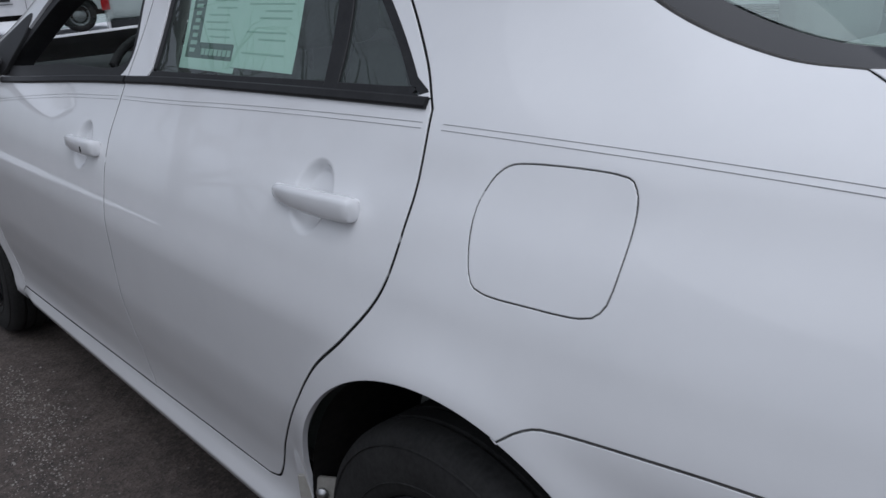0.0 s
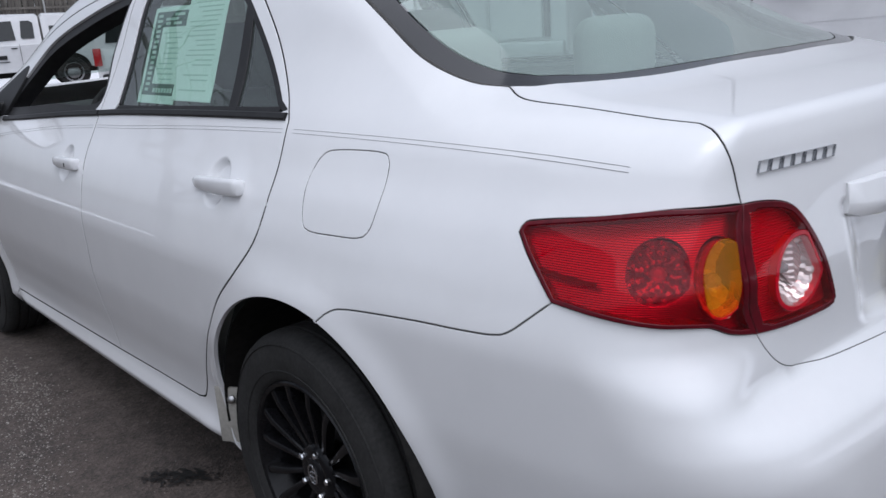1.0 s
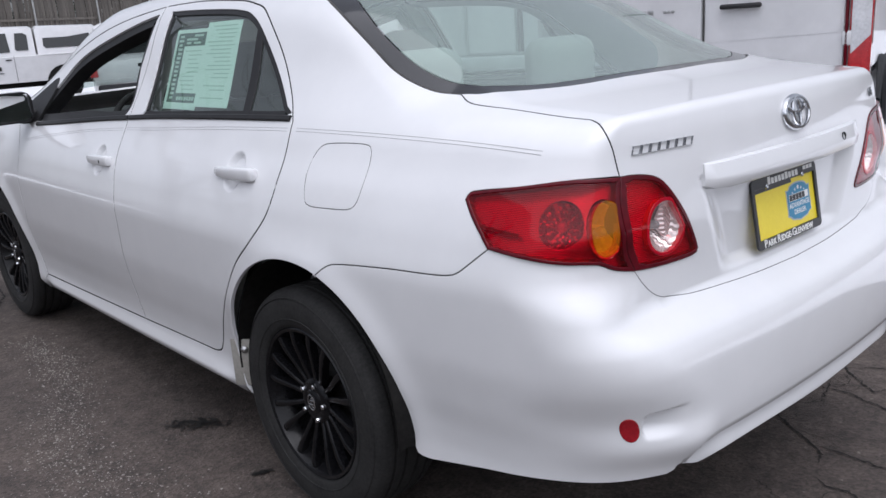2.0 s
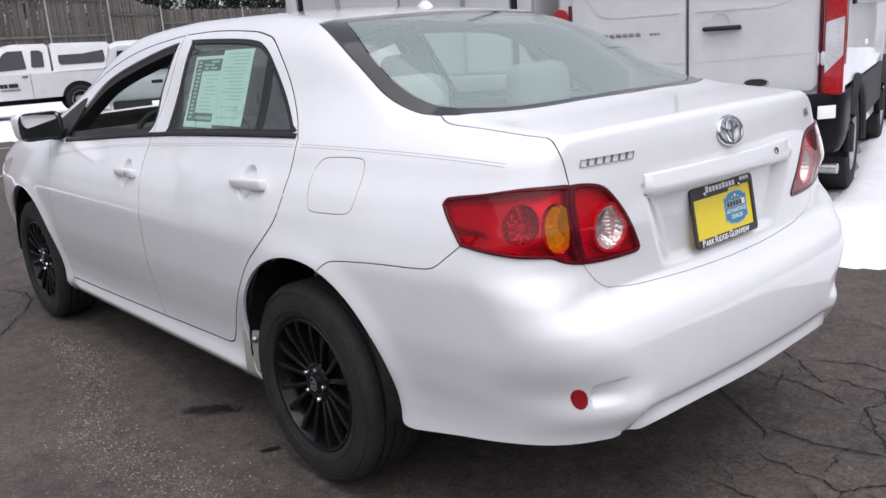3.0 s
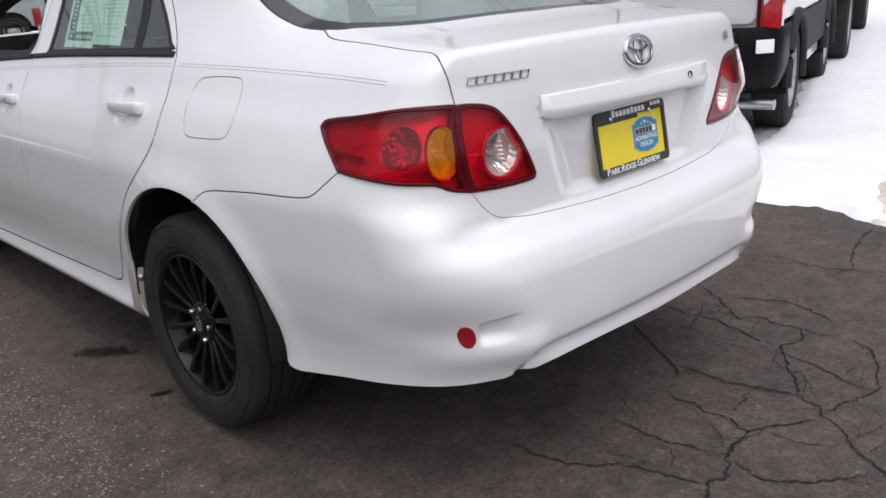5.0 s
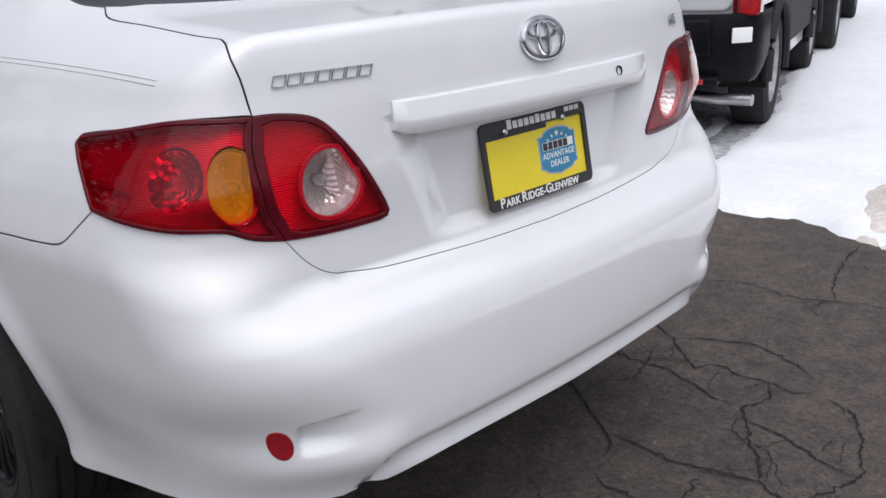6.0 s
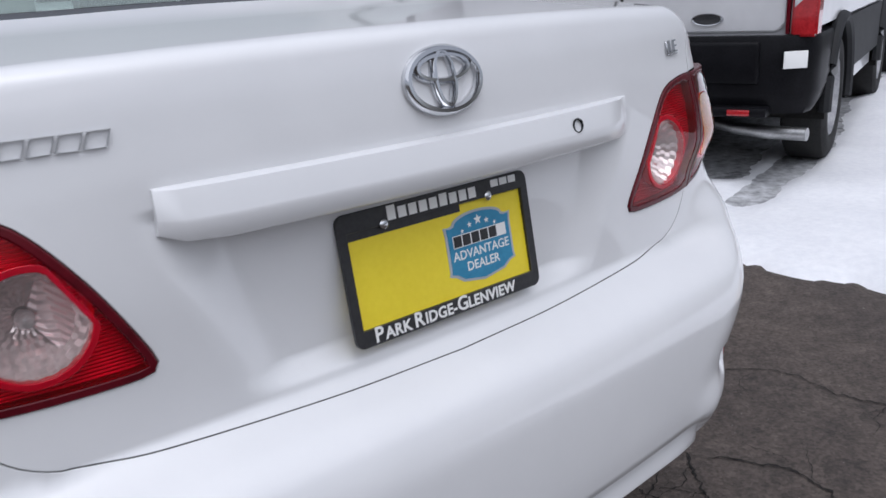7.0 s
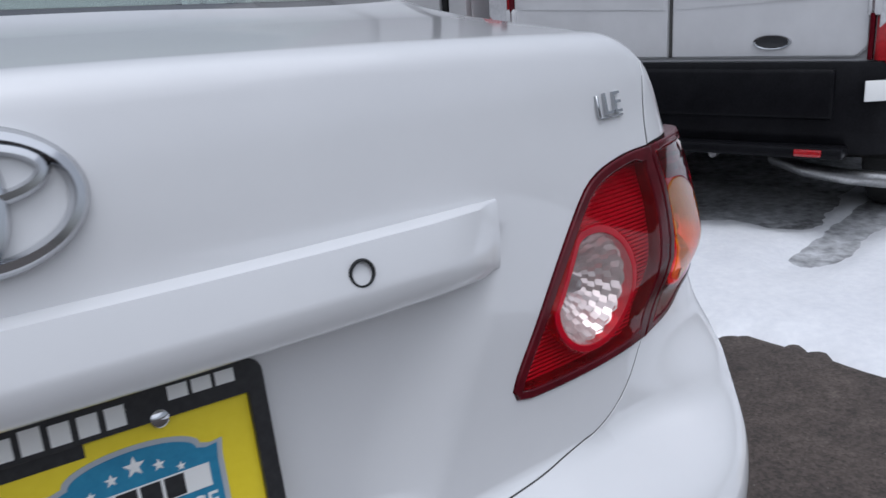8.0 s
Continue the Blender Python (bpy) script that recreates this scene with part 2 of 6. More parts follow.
def snap(p, level=0.0, rounds=8):
    p = np.array(p, float).reshape(-1, 3)
    for _ in range(rounds):
        g = np.stack([body(p + .001 * e) - body(p - .001 * e) for e in np.eye(3)], 1) / .002
        p = p - ((body(p) - height(level, p)) / np.maximum((g * g).sum(1), .2))[:, None] * g
    return p


def spline(*pts, step=.012):
    """A smooth row of points through a few."""
    p = np.array(pts, float)
    if len(p) == 2:
        n = max(2, int(np.linalg.norm(p[1] - p[0]) / step))
        return p[0] + (p[1] - p[0]) * np.linspace(0, 1, n + 1)[:, None]
    q = np.vstack([2 * p[0] - p[1], p, 2 * p[-1] - p[-2]])
    out = []
    for i in range(1, len(q) - 2):
        a, b, c, d = q[i - 1:i + 3]
        n = max(2, int(np.linalg.norm(c - b) / step))
        t = np.linspace(0, 1, n, endpoint=False)[:, None]
        out.append(.5 * (2 * b + (c - a) * t + (2 * a - 5 * b + 4 * c - d) * t ** 2 + (3 * b - a - 3 * c + d) * t ** 3))
    return np.vstack([*out, p[-1:]])


def seam(*pts, step=.012):
    return snap(spline(*pts, step=step))


def arch(wy, a0, a1, r=.369, n=40):
    """The wheel opening's edge on the left side, from one angle to another (degrees, 0 ahead, 90 up)."""
    a = np.radians(np.linspace(a0, a1, n))
    p = np.stack([np.full(n, -.88), wy - .015 + r * np.cos(a), .352 + r * np.sin(a)], 1)
    for _ in range(8):
        p[:, 0] += body(p)
    return p


class Flat:
    """Looks along a fixed direction."""
    def __init__(self, d, u, v, base=(0, 0, 0), reach=1.6):
        self.d, self.u, self.v, self.base, self.reach = (np.array(a, float) for a in (d, u, v, base, reach))

    def to(self, p):
        return np.stack([(p - self.base) @ self.u, (p - self.base) @ self.v], 1)

    def ray(self, uv):
        return self.base + uv[:, :1] * self.u + uv[:, 1:] * self.v, np.repeat(self.d[None], len(uv), 0)


class Fan:
    """Looks outwards from one point inside."""
    def __init__(self, c, d, reach=1.5):
        self.c, self.reach = np.array(c, float), reach
        self.d = np.array(d, float) / np.linalg.norm(d)
        self.u = np.cross((0, 0, 1), self.d)
        self.u /= np.linalg.norm(self.u)
        self.v = np.cross(self.d, self.u)

    def to(self, p):
        q = p - self.c
        return np.stack([q @ self.u, q @ self.v], 1) / (q @ self.d)[:, None]

    def ray(self, uv):
        w = self.d + uv[:, :1] * self.u + uv[:, 1:] * self.v
        return np.repeat(self.c[None], len(uv), 0), w / np.linalg.norm(w, axis=1, keepdims=True)


class Wrap:
    """Runs round the tail: along one side, round the corner, across, and back along the other."""
    hx, yp, r, reach = .35, -.45, .45, 1.2

    def to(self, p):
        x, y = -np.abs(p[:, 0]), p[:, 1]
        a = np.arctan2(-(y - self.yp), -(x + self.hx))
        u = np.where(y >= self.yp, -self.hx - self.r * np.pi / 2 - (y - self.yp), np.where(x < -self.hx, -self.hx - self.r * (np.pi / 2 - a), x))
        return np.stack([np.where(p[:, 0] > 0, -u, u), p[:, 2]], 1)

    def ray(self, uv):
        s, u = np.sign(uv[:, 0]), -np.abs(uv[:, 0])
        far = -self.hx - self.r * np.pi / 2
        a = np.clip(np.pi / 2 + (u + self.hx) / self.r, 0, np.pi / 2)
        o = np.stack([np.maximum(u, -self.hx), self.yp + np.maximum(far - u, 0), uv[:, 1]], 1)
        d = np.stack([-np.cos(a), -np.sin(a), 0 * a], 1)
        o[:, 0] *= -s
        d[:, 0] *= -s
        return o, d


def cast(chart, uv, level=0.0):
    o, d = chart.ray(uv)
    t = np.linspace(.0, float(chart.reach), 60)
    f = np.stack([body(o + k * d) - height(level, o + k * d) for k in t], 1)
    i = np.argmax((f[:, :-1] < 0) & (f[:, 1:] >= 0), 1)
    a, b = t[i], t[i + 1]
    for _ in range(22):
        m = (a + b) / 2
        inside = body(o + m[:, None] * d) < height(level, o + m[:, None] * d)
        a, b = np.where(inside, m, a), np.where(inside, b, m)
    return o + a[:, None] * d


def within(uv, loop):
    """Which points lie inside a closed outline."""
    x, y = uv[:, 0], uv[:, 1]
    hit = np.zeros(len(uv), bool)
    for (ax, ay), (bx, by) in zip(loop, np.roll(loop, -1, 0)):
        cross = (ay > y) != (by > y)
        hit ^= cross & (x < (bx - ax) * (y - ay) / np.where(by == ay, 1e-12, by - ay) + ax)
    return hit


def away(uv, loop):
    """How far points are from an outline."""
    a, b = loop, np.roll(loop, -1, 0)
    best = np.full(len(uv), 9.0)
    for p, q in zip(a, b):
        d = q - p
        t = np.clip(((uv - p) @ d) / max(d @ d, 1e-12), 0, 1)
        best = np.minimum(best, np.hypot(*(uv - p - t[:, None] * d).T))
    return best


def clean(loop):
    keep = [0]
    for i in range(1, len(loop)):
        if np.linalg.norm(loop[i] - loop[keep[-1]]) > .003:
            keep.append(i)
    if np.linalg.norm(loop[keep[-1]] - loop[0]) < .003:
        keep.pop()
    return keep


def panel_mesh(name, mat, chart, *loops, gap=.0026, level=0.0, grain=.026, lip=.0011, deep=.009, mirror=False, finer=(), gaps=None):
    """A panel inside loops[0] with openings at the others. A loop is a list of rows of points; a row given as (row, 0) joins its neighbour without a gap."""
    verts, norms, faces, flats, loops_uv, rims = [], [], [], [], [], []
    edges = []
    for number, rows in enumerate(loops):
        pts = np.vstack([r[0] if isinstance(r, tuple) else r for r in rows])
        open_edge = np.concatenate([np.full(len(r[0]) if isinstance(r, tuple) else len(r), 0.0 if isinstance(r, tuple) else 1.0) for r in rows])
        keep = clean(pts)
        pts, open_edge = pts[keep], open_edge[keep]
        uv = chart.to(pts)
        area = np.sum(uv[:, 0] * np.roll(uv[:, 1], -1) - uv[:, 1] * np.roll(uv[:, 0], -1))
        if (area > 0) != (number == 0):
            pts, open_edge, uv = pts[::-1], open_edge[::-1], uv[::-1]
        n = normals(pts)
        t = np.roll(pts, -1, 0) - np.roll(pts, 1, 0)
        t /= np.linalg.norm(t, axis=1, keepdims=True) + 1e-9
        out = np.cross(t, n)
        pts = pts - out * (open_edge * ((gaps[number] if gaps else gap) + lip))[:, None]
        pts = snap(pts + n * np.reshape(height(level, pts), (-1, 1)), level, 4)
        n = normals(pts)
        first = len(verts)
        verts += list(pts)
        norms += list(n)
        uv = chart.to(pts)
        loops_uv.append(uv)
        flats += [tuple(a) for a in uv]
        k = len(pts)
        edges += [(first + i, first + (i + 1) % k) for i in range(k)]
        rims.append((first, k, pts, n, out, open_edge))
    lo, hi = loops_uv[0].min(0), loops_uv[0].max(0)
    gx, gy = np.meshgrid(np.arange(lo[0], hi[0], grain), np.arange(lo[1], hi[1], grain * .866))
    gx = gx + (np.arange(gx.shape[0]) % 2)[:, None] * grain / 2
    grid = np.stack([gx.ravel(), gy.ravel()], 1)
    ok = within(grid, loops_uv[0])
    for other in loops_uv[1:]:
        ok &= ~within(grid, other)
    grid = grid[ok]
    for other in loops_uv:
        grid = grid[away(grid, other) > grain * .45]
    for u, v, r in finer:
        ring = [(u, v)] + [(u + s * math.cos(a), v + s * math.sin(a)) for s in np.arange(.005, r, .005) for a in np.arange(0, 2 * math.pi, .0055 / s)]
        grid = np.vstack([grid[np.hypot(grid[:, 0] - u, grid[:, 1] - v) > r + .003], ring])
    if len(grid):
        p = cast(chart, grid, level)
        verts += list(p)
        norms += list(normals(p))
        flats += [tuple(a) for a in grid]
    got, _, tris, source, _, _ = delaunay_2d_cdt([Vector(a) for a in flats], edges, [], 0, 1e-7)
    index = []
    for i, s in enumerate(source):
        if s:
            index.append(s[0])
        else:
            p = cast(chart, np.array([got[i]], float), level)
            index.append(len(verts))
            verts += list(p)
            norms += list(normals(p))
    flat = np.array([tuple(g) for g in got])
    tri = np.array(tris)
    mid = flat[tri].mean(1)
    ok = within(mid, loops_uv[0])
    for other in loops_uv[1:]:
        ok &= ~within(mid, other)
    faces = [tuple(index[i] for i in f) for f in tri[ok] if len({index[i] for i in f}) == 3]
    # edges turned in
    for first, k, pts, n, out, open_edge in rims:
        rings = [list(range(first, first + k))]
        for a, drop in ((.8, 0), (1.5708, 0), (1.5708, deep)):
            p = pts + out * lip * math.sin(a) - n * (lip * (1 - math.cos(a)) + drop)
            nn = n * math.cos(a) + out * math.sin(a)
            rings.append(list(range(len(verts), len(verts) + k)))
            verts += list(p)
            norms += list(nn)
        for i in range(k):
            j = (i + 1) % k
            if open_edge[i] and open_edge[j]:
                faces += [(a[i], b[i], b[j], a[j]) for a, b in zip(rings, rings[1:])]
    verts, norms = np.array(verts), np.array(norms)
    if mirror:
        verts, norms = verts * (-1, 1, 1), norms * (-1, 1, 1)
        faces = [f[::-1] for f in faces]
    me = mesh_of(name, verts, faces, mat, True)
    me.normals_split_custom_set_from_vertices([tuple(a) for a in norms])
    return me


SIDE = Flat((-1, 0, 0), (0, -1, 0), (0, 0, 1))
TOP = Flat((0, 0, 1), (1, 0, 0), (0, 1, 0), (0, 0, .6))
TOP.reach = 1.0
WRAP = Wrap()
QUARTER = Fan((-.1, -.02, .66), (-.8, -.28, .32))
LID = Fan((0, -.30, .70), (0, -.8, .42))
LAMP = Fan((-.30, -.42, .85), (-.6, -.75, 0))


# ---- the sedan ----
car = tagged(new("sedan_car"), "white four-door sedan with black wheels parked on asphalt", "car")

DOOR_REAR = seam((-0.736, 0.110, 1.048), (-0.768, 0.096, 0.991), (-0.810, 0.086, 0.919), (-0.850, 0.099, 0.828), (-0.877, 0.165, 0.745), (-0.882, 0.252, 0.669), (-0.880, 0.332, 0.570), (-0.866, 0.410, 0.471), (-0.849, 0.478, 0.368))
DOOR_CORNER = seam((-0.849, 0.478, 0.368), (-0.844, 0.502, 0.341), (-0.841, 0.540, 0.330))
SILL_R = seam((-0.841, 0.540, 0.330), (-0.840, 0.805, 0.324), (-0.838, 1.074, 0.317))
SILL_F = seam((-0.838, 1.074, 0.317), (-0.835, 1.753, 0.303), (-0.833, 2.138, 0.296))
MIDDLE = seam((-0.838, 1.074, 0.317), (-0.852, 1.089, 0.382), (-0.876, 1.081, 0.555), (-0.882, 1.077, 0.717), (-0.852, 1.105, 0.845), (-0.800, 1.128, 0.948), (-0.765, 1.132, 1.011), (-0.747, 1.129, 1.044))
MIDDLE_UP = seam((-0.747, 1.129, 1.044), (-0.661, 1.124, 1.205), (-0.544, 1.164, 1.390))
FRAME_R = seam((-0.736, 0.110, 1.048), (-0.695, 0.165, 1.112), (-0.636, 0.288, 1.232), (-0.580, 0.440, 1.340), (-0.561, 0.534, 1.366))
FRAME_R2 = seam((-0.561, 0.534, 1.366), (-0.551, 0.628, 1.378), (-0.540, 0.901, 1.392), (-0.544, 1.152, 1.390))
FRAME_F = seam((-0.544, 1.152, 1.390), (-0.574, 1.471, 1.356), (-0.611, 1.788, 1.286), (-.66, 2.131, 1.165), (-0.708, 2.349, 1.064), (-0.764, 2.351, 1.008))
DOOR_FRONT = seam((-0.764, 2.351, 1.008), (-0.792, 2.287, 0.961), (-0.844, 2.184, 0.863), (-0.881, 2.147, 0.655), (-0.868, 2.162, 0.475), (-0.833, 2.138, 0.296))
ROOF_SEAM_R = seam((-.505, .28, 1.386), (-.49, .42, 1.402), (-.485, .53, 1.412))
ROOF_SEAM_F = seam((-.485, .53, 1.412), (-.48, .9, 1.425), (-.48, 1.4, 1.425), (-.50, 1.78, 1.39))
GLASS_SIDE = seam((-.505, .28, 1.386), (-0.586, -0.026, 1.249), (-0.610, -0.183, 1.162), (-0.613, -0.311, 1.120), (-0.597, -0.394, 1.107))
GLASS_LOW = seam((-0.597, -0.394, 1.107), (-0.556, -0.459, 1.108), (-0.383, -0.532, 1.110), (-0.173, -0.555, 1.115), (0, -0.567, 1.115))
GLASS_TOP = seam((-.505, .28, 1.386), (-.30, .225, 1.397), (0, .205, 1.403))
LID_TOP = seam((-0.597, -0.394, 1.107), (-0.613, -0.445, 1.088), (-0.604, -0.551, 1.074), (-0.596, -0.685, 1.061), (-0.589, -0.757, 1.055))
LID_SIDE = seam((-0.589, -0.757, 1.055), (-0.594, -0.778, 1.046), (-0.602, -0.794, 1.032), (-0.602, -0.813, 0.998), (-0.600, -0.825, 0.958))
SPLIT = seam((-0.600, -0.825, 0.958), (-0.611, -0.829, 0.902), (-0.603, -0.829, 0.831), (-0.575, -0.827, 0.766))
LID_LOW = seam((-0.575, -0.827, 0.766), (-0.553, -0.834, 0.731), (-0.527, -0.842, 0.706), (-0.494, -0.852, 0.690), (-0.452, -0.862, 0.682), (-0.381, -0.876, 0.678), (-0.186, -0.894, 0.671), (0, -0.900, 0.668))
LAMP_TOP = seam((-0.600, -0.825, 0.958), (-0.698, -0.737, 0.952), (-0.738, -0.589, 0.933), (-0.746, -0.560, 0.927), (-0.754, -0.553, 0.914))
LAMP_UNDER = seam((-0.754, -0.553, 0.914), (-0.765, -0.578, 0.885), (-0.773, -0.611, 0.851), (-0.772, -0.636, 0.822))
LAMP_LOW = seam((-0.772, -0.636, 0.822), (-0.751, -0.682, 0.813), (-0.711, -0.739, 0.804), (-0.660, -0.785, 0.796), (-0.620, -0.806, 0.776), (-0.575, -0.827, 0.766))
INNER = seam((-0.600, -0.825, 0.958), (-0.557, -0.835, 0.956), (-0.511, -0.845, 0.946), (-0.480, -0.853, 0.924), (-0.434, -0.865, 0.863), (-0.391, -0.869, 0.787), (-0.389, -0.868, 0.770), (-0.405, -0.866, 0.761), (-0.500, -0.850, 0.761), (-0.575, -0.827, 0.766))
BUMP_TOP = seam((-0.772, -0.636, 0.822), (-0.787, -0.597, 0.789), (-0.800, -0.568, 0.767), (-0.810, -0.540, 0.759), (-0.822, -0.475, 0.755), (-0.837, -0.366, 0.751), (-0.855, -0.213, 0.739), (-0.864, -0.168, 0.728), (-0.874, -0.132, 0.702))
ARCH_R = arch(0, 107, 185)
ARCH_Q = arch(0, 107, -20)
BUMP_LOW = seam(tuple(arch(0, 185, 185, n=1)[0]), (-.79, -.384, .294), (-.785, -.412, .284), (-.778, -.461, .287), (-.75, -.60, .308), (-.722, -.717, .320), (-.637, -.835, .330), (-.523, -.90, .341), (-.287, -.945, .345), (0, -.955, .342))
TOE = tuple(arch(0, -20, -20, n=1)[0])
QUARTER_LOW = seam(TOE, (-.80, .40, .215), (-.80, .535, .207))
QUARTER_JOIN = seam((-.80, .535, .207), (-.844, .535, .333))
ROCKER_LOW = seam((-.80, .535, .207), (-.80, 1.3, .205), (-.80, 2.2, .205))
ROCKER_FRONT = seam((-.80, 2.2, .205), (-.825, 2.2, .25), (-.832, 2.14, .292))
RAIL_R = seam(tuple(FRAME_R[-1]), (-.485, .53, 1.412))
RAIL_F = seam((-.50, 1.78, 1.39), (-.57, 2.05, 1.27), (-.64, 2.28, 1.14), (-.72, 2.45, 1.0), tuple(FRAME_F[-1]))


def closed(*pts, step=.010):
    """A closed smooth outline through a few points on the skin."""
    p = [np.array(a, float) for a in pts]
    row = spline(p[-2], p[-1], *p, p[0], p[1], step=step)
    k = [int(np.argmin(np.linalg.norm(row - q, axis=1))) for q in (p[0],)][0]
    out, seen = [], 0.0
    for a in row[k:]:
        out.append(a)
        if len(out) > 8 and np.linalg.norm(a - p[0]) < step * .8:
            break
    return snap(np.array(out[:-1]))


def on_side(*yz):
    """Points of the left side from (y, z)."""
    p = np.array([(-.8, y, z) for y, z in yz], float)
    for _ in range(25):
        p[:, 0] += .8 * body(p)
    return [tuple(a) for a in p]


def both(name, label, mat, chart, *loops, sides=(False, True), **more):
    made = []
    for flip in sides:
        made.append(part(name, panel_mesh(name, mat, chart, *loops, mirror=flip, **more), mat, car, label))
    return made


FUEL = closed(*on_side((-.028, .966), (-.046, .993), (-.085, 1.003), (-.20, 1.006), (-.230, .995), (-.241, .96), (-.242, .90), (-.234, .875), (-.21, .864), (-.14, .860), (-.070, .860), (-.044, .877), (-.025, .935)))
REAR_WIN = closed(*on_side((.155, 1.062), (.5, 1.052), (.99, 1.038), (1.015, 1.05), (1.03, 1.166), (1.065, 1.35), (1.05, 1.366), (.72, 1.356), (.56, 1.343), (.49, 1.325), (.414, 1.285), (.284, 1.184), (.165, 1.082)))
FRONT_WIN = closed(*on_side((1.175, 1.032), (1.6, 1.008), (2.02, .983), (2.07, .995), (2.03, 1.08), (1.84, 1.213), (1.486, 1.307), (1.21, 1.358), (1.178, 1.345), (1.172, 1.2)))

both("quarter_panel", "", PAINT, QUARTER, [DOOR_REAR[::-1], FRAME_R, (RAIL_R, 0), (ROOF_SEAM_R[::-1], 0), GLASS_SIDE, LID_TOP, LID_SIDE, LAMP_TOP, LAMP_UNDER, BUMP_TOP, ARCH_Q, QUARTER_LOW, (QUARTER_JOIN, 0), DOOR_CORNER[::-1]], [FUEL], gaps=(.0022, .0010))
both("fuel_door", "", PAINT, SIDE, [FUEL], sides=(False,), gap=.0008)
both("rocker", "", PAINT, SIDE, [(QUARTER_JOIN[::-1], 0), ROCKER_LOW, ROCKER_FRONT, SILL_F[::-1], SILL_R[::-1]])
rear_doors = both("rear_door", "", PAINT, SIDE, [DOOR_REAR, DOOR_CORNER, SILL_R, MIDDLE, MIDDLE_UP, FRAME_R2[::-1], FRAME_R[::-1]], [REAR_WIN], grain=.02, finer=((-.308, .911, .064),))
front_doors = both("front_door", "", PAINT, SIDE, [MIDDLE[::-1], SILL_F, DOOR_FRONT[::-1], FRAME_F[::-1], MIDDLE_UP[::-1]], [FRONT_WIN], grain=.02, finer=((-1.262, .877, .064),))
both("roof_rail", "", PAINT, Fan((-.1, 1.2, .9), (-.7, 0, .5)), [(RAIL_R, 0), (ROOF_SEAM_F, 0), RAIL_F, FRAME_F[::-1], FRAME_R2[::-1]])


def mirrored(row):
    return (row * (-1, 1, 1))[::-1]


part("roof", panel_mesh("roof", PAINT, TOP, [GLASS_TOP, mirrored(GLASS_TOP), (mirrored(ROOF_SEAM_R)[::-1], 0), (mirrored(ROOF_SEAM_F)[::-1], 0), seam((.50, 1.78, 1.39), (.3, 1.84, 1.40), (0, 1.87, 1.41), (-.3, 1.84, 1.40), (-.50, 1.78, 1.39)), (ROOF_SEAM_F[::-1], 0), (ROOF_SEAM_R[::-1], 0)], grain=.04), PAINT, car)
lid = part("trunk_lid", panel_mesh("trunk_lid", PAINT, LID, [LID_TOP, LID_SIDE, INNER, LID_LOW, mirrored(LID_LOW), mirrored(INNER), mirrored(LID_SIDE), mirrored(LID_TOP), mirrored(GLASS_LOW)[::-1], GLASS_LOW[::-1]], grain=.011, gap=.0006), PAINT, car)
bumper = part("rear_bumper", panel_mesh("rear_bumper", PAINT, WRAP, [BUMP_TOP, ARCH_R, BUMP_LOW, mirrored(BUMP_LOW), mirrored(ARCH_R), mirrored(BUMP_TOP), mirrored(LAMP_LOW)[::-1], mirrored(LID_LOW)[::-1], LID_LOW[::-1], LAMP_LOW[::-1]], grain=.016, gap=.0005, finer=[(*WRAP.to(np.array([[s * .595, tail_at(s * .595, .46), .460]]))[0], .075) for s in (-1, 1)]), PAINT, car)
glass_loop = [GLASS_SIDE, GLASS_LOW, mirrored(GLASS_LOW), mirrored(GLASS_SIDE), mirrored(GLASS_TOP), GLASS_TOP[::-1]]
IN_SIDE = seam((-.455, .20, 1.375), (-.535, -.03, 1.26), (-.566, -.21, 1.17), (-.566, -.33, 1.13), (-.54, -.405, 1.11))
IN_LOW = seam((-.54, -.405, 1.11), (-.41, -.478, 1.11), (-.2, -.513, 1.11), (0, -.522, 1.11))
IN_TOP = seam((-.455, .20, 1.375), (-.25, .165, 1.38), (0, .155, 1.39))
view = [IN_SIDE, IN_LOW, mirrored(IN_LOW), mirrored(IN_SIDE), mirrored(IN_TOP), IN_TOP[::-1]]
part("rear_window_border", panel_mesh("rear_window_border", FRIT, TOP, glass_loop, view, gap=.003, level=-.004, lip=.001, deep=.01), FRIT, car, "black printed border of the rear glass")
rw = part("rear_window", panel_mesh("rear_window", REAR_GLASS, TOP, [(a, 0) for a in view], level=-.0045, grain=.03), REAR_GLASS, car, "greenish tinted glass")
part("rear_door_glass", panel_mesh("rear_door_glass", GLASS, SIDE, [(REAR_WIN, 0)], level=-.008, grain=.04), GLASS, car, "greenish tinted glass")
part("rear_door_glass", panel_mesh("rear_door_glass", GLASS, SIDE, [(REAR_WIN, 0)], level=-.008, grain=.04, mirror=True), GLASS, car, "greenish tinted glass")


# grey that stands in for the softer shade in the narrow gaps
GAP = mottled(material("gap_shade_grey", (.05, .05, .05), .9), 9, (.035, .034, .033), (.075, .073, .07), fine=80.0)
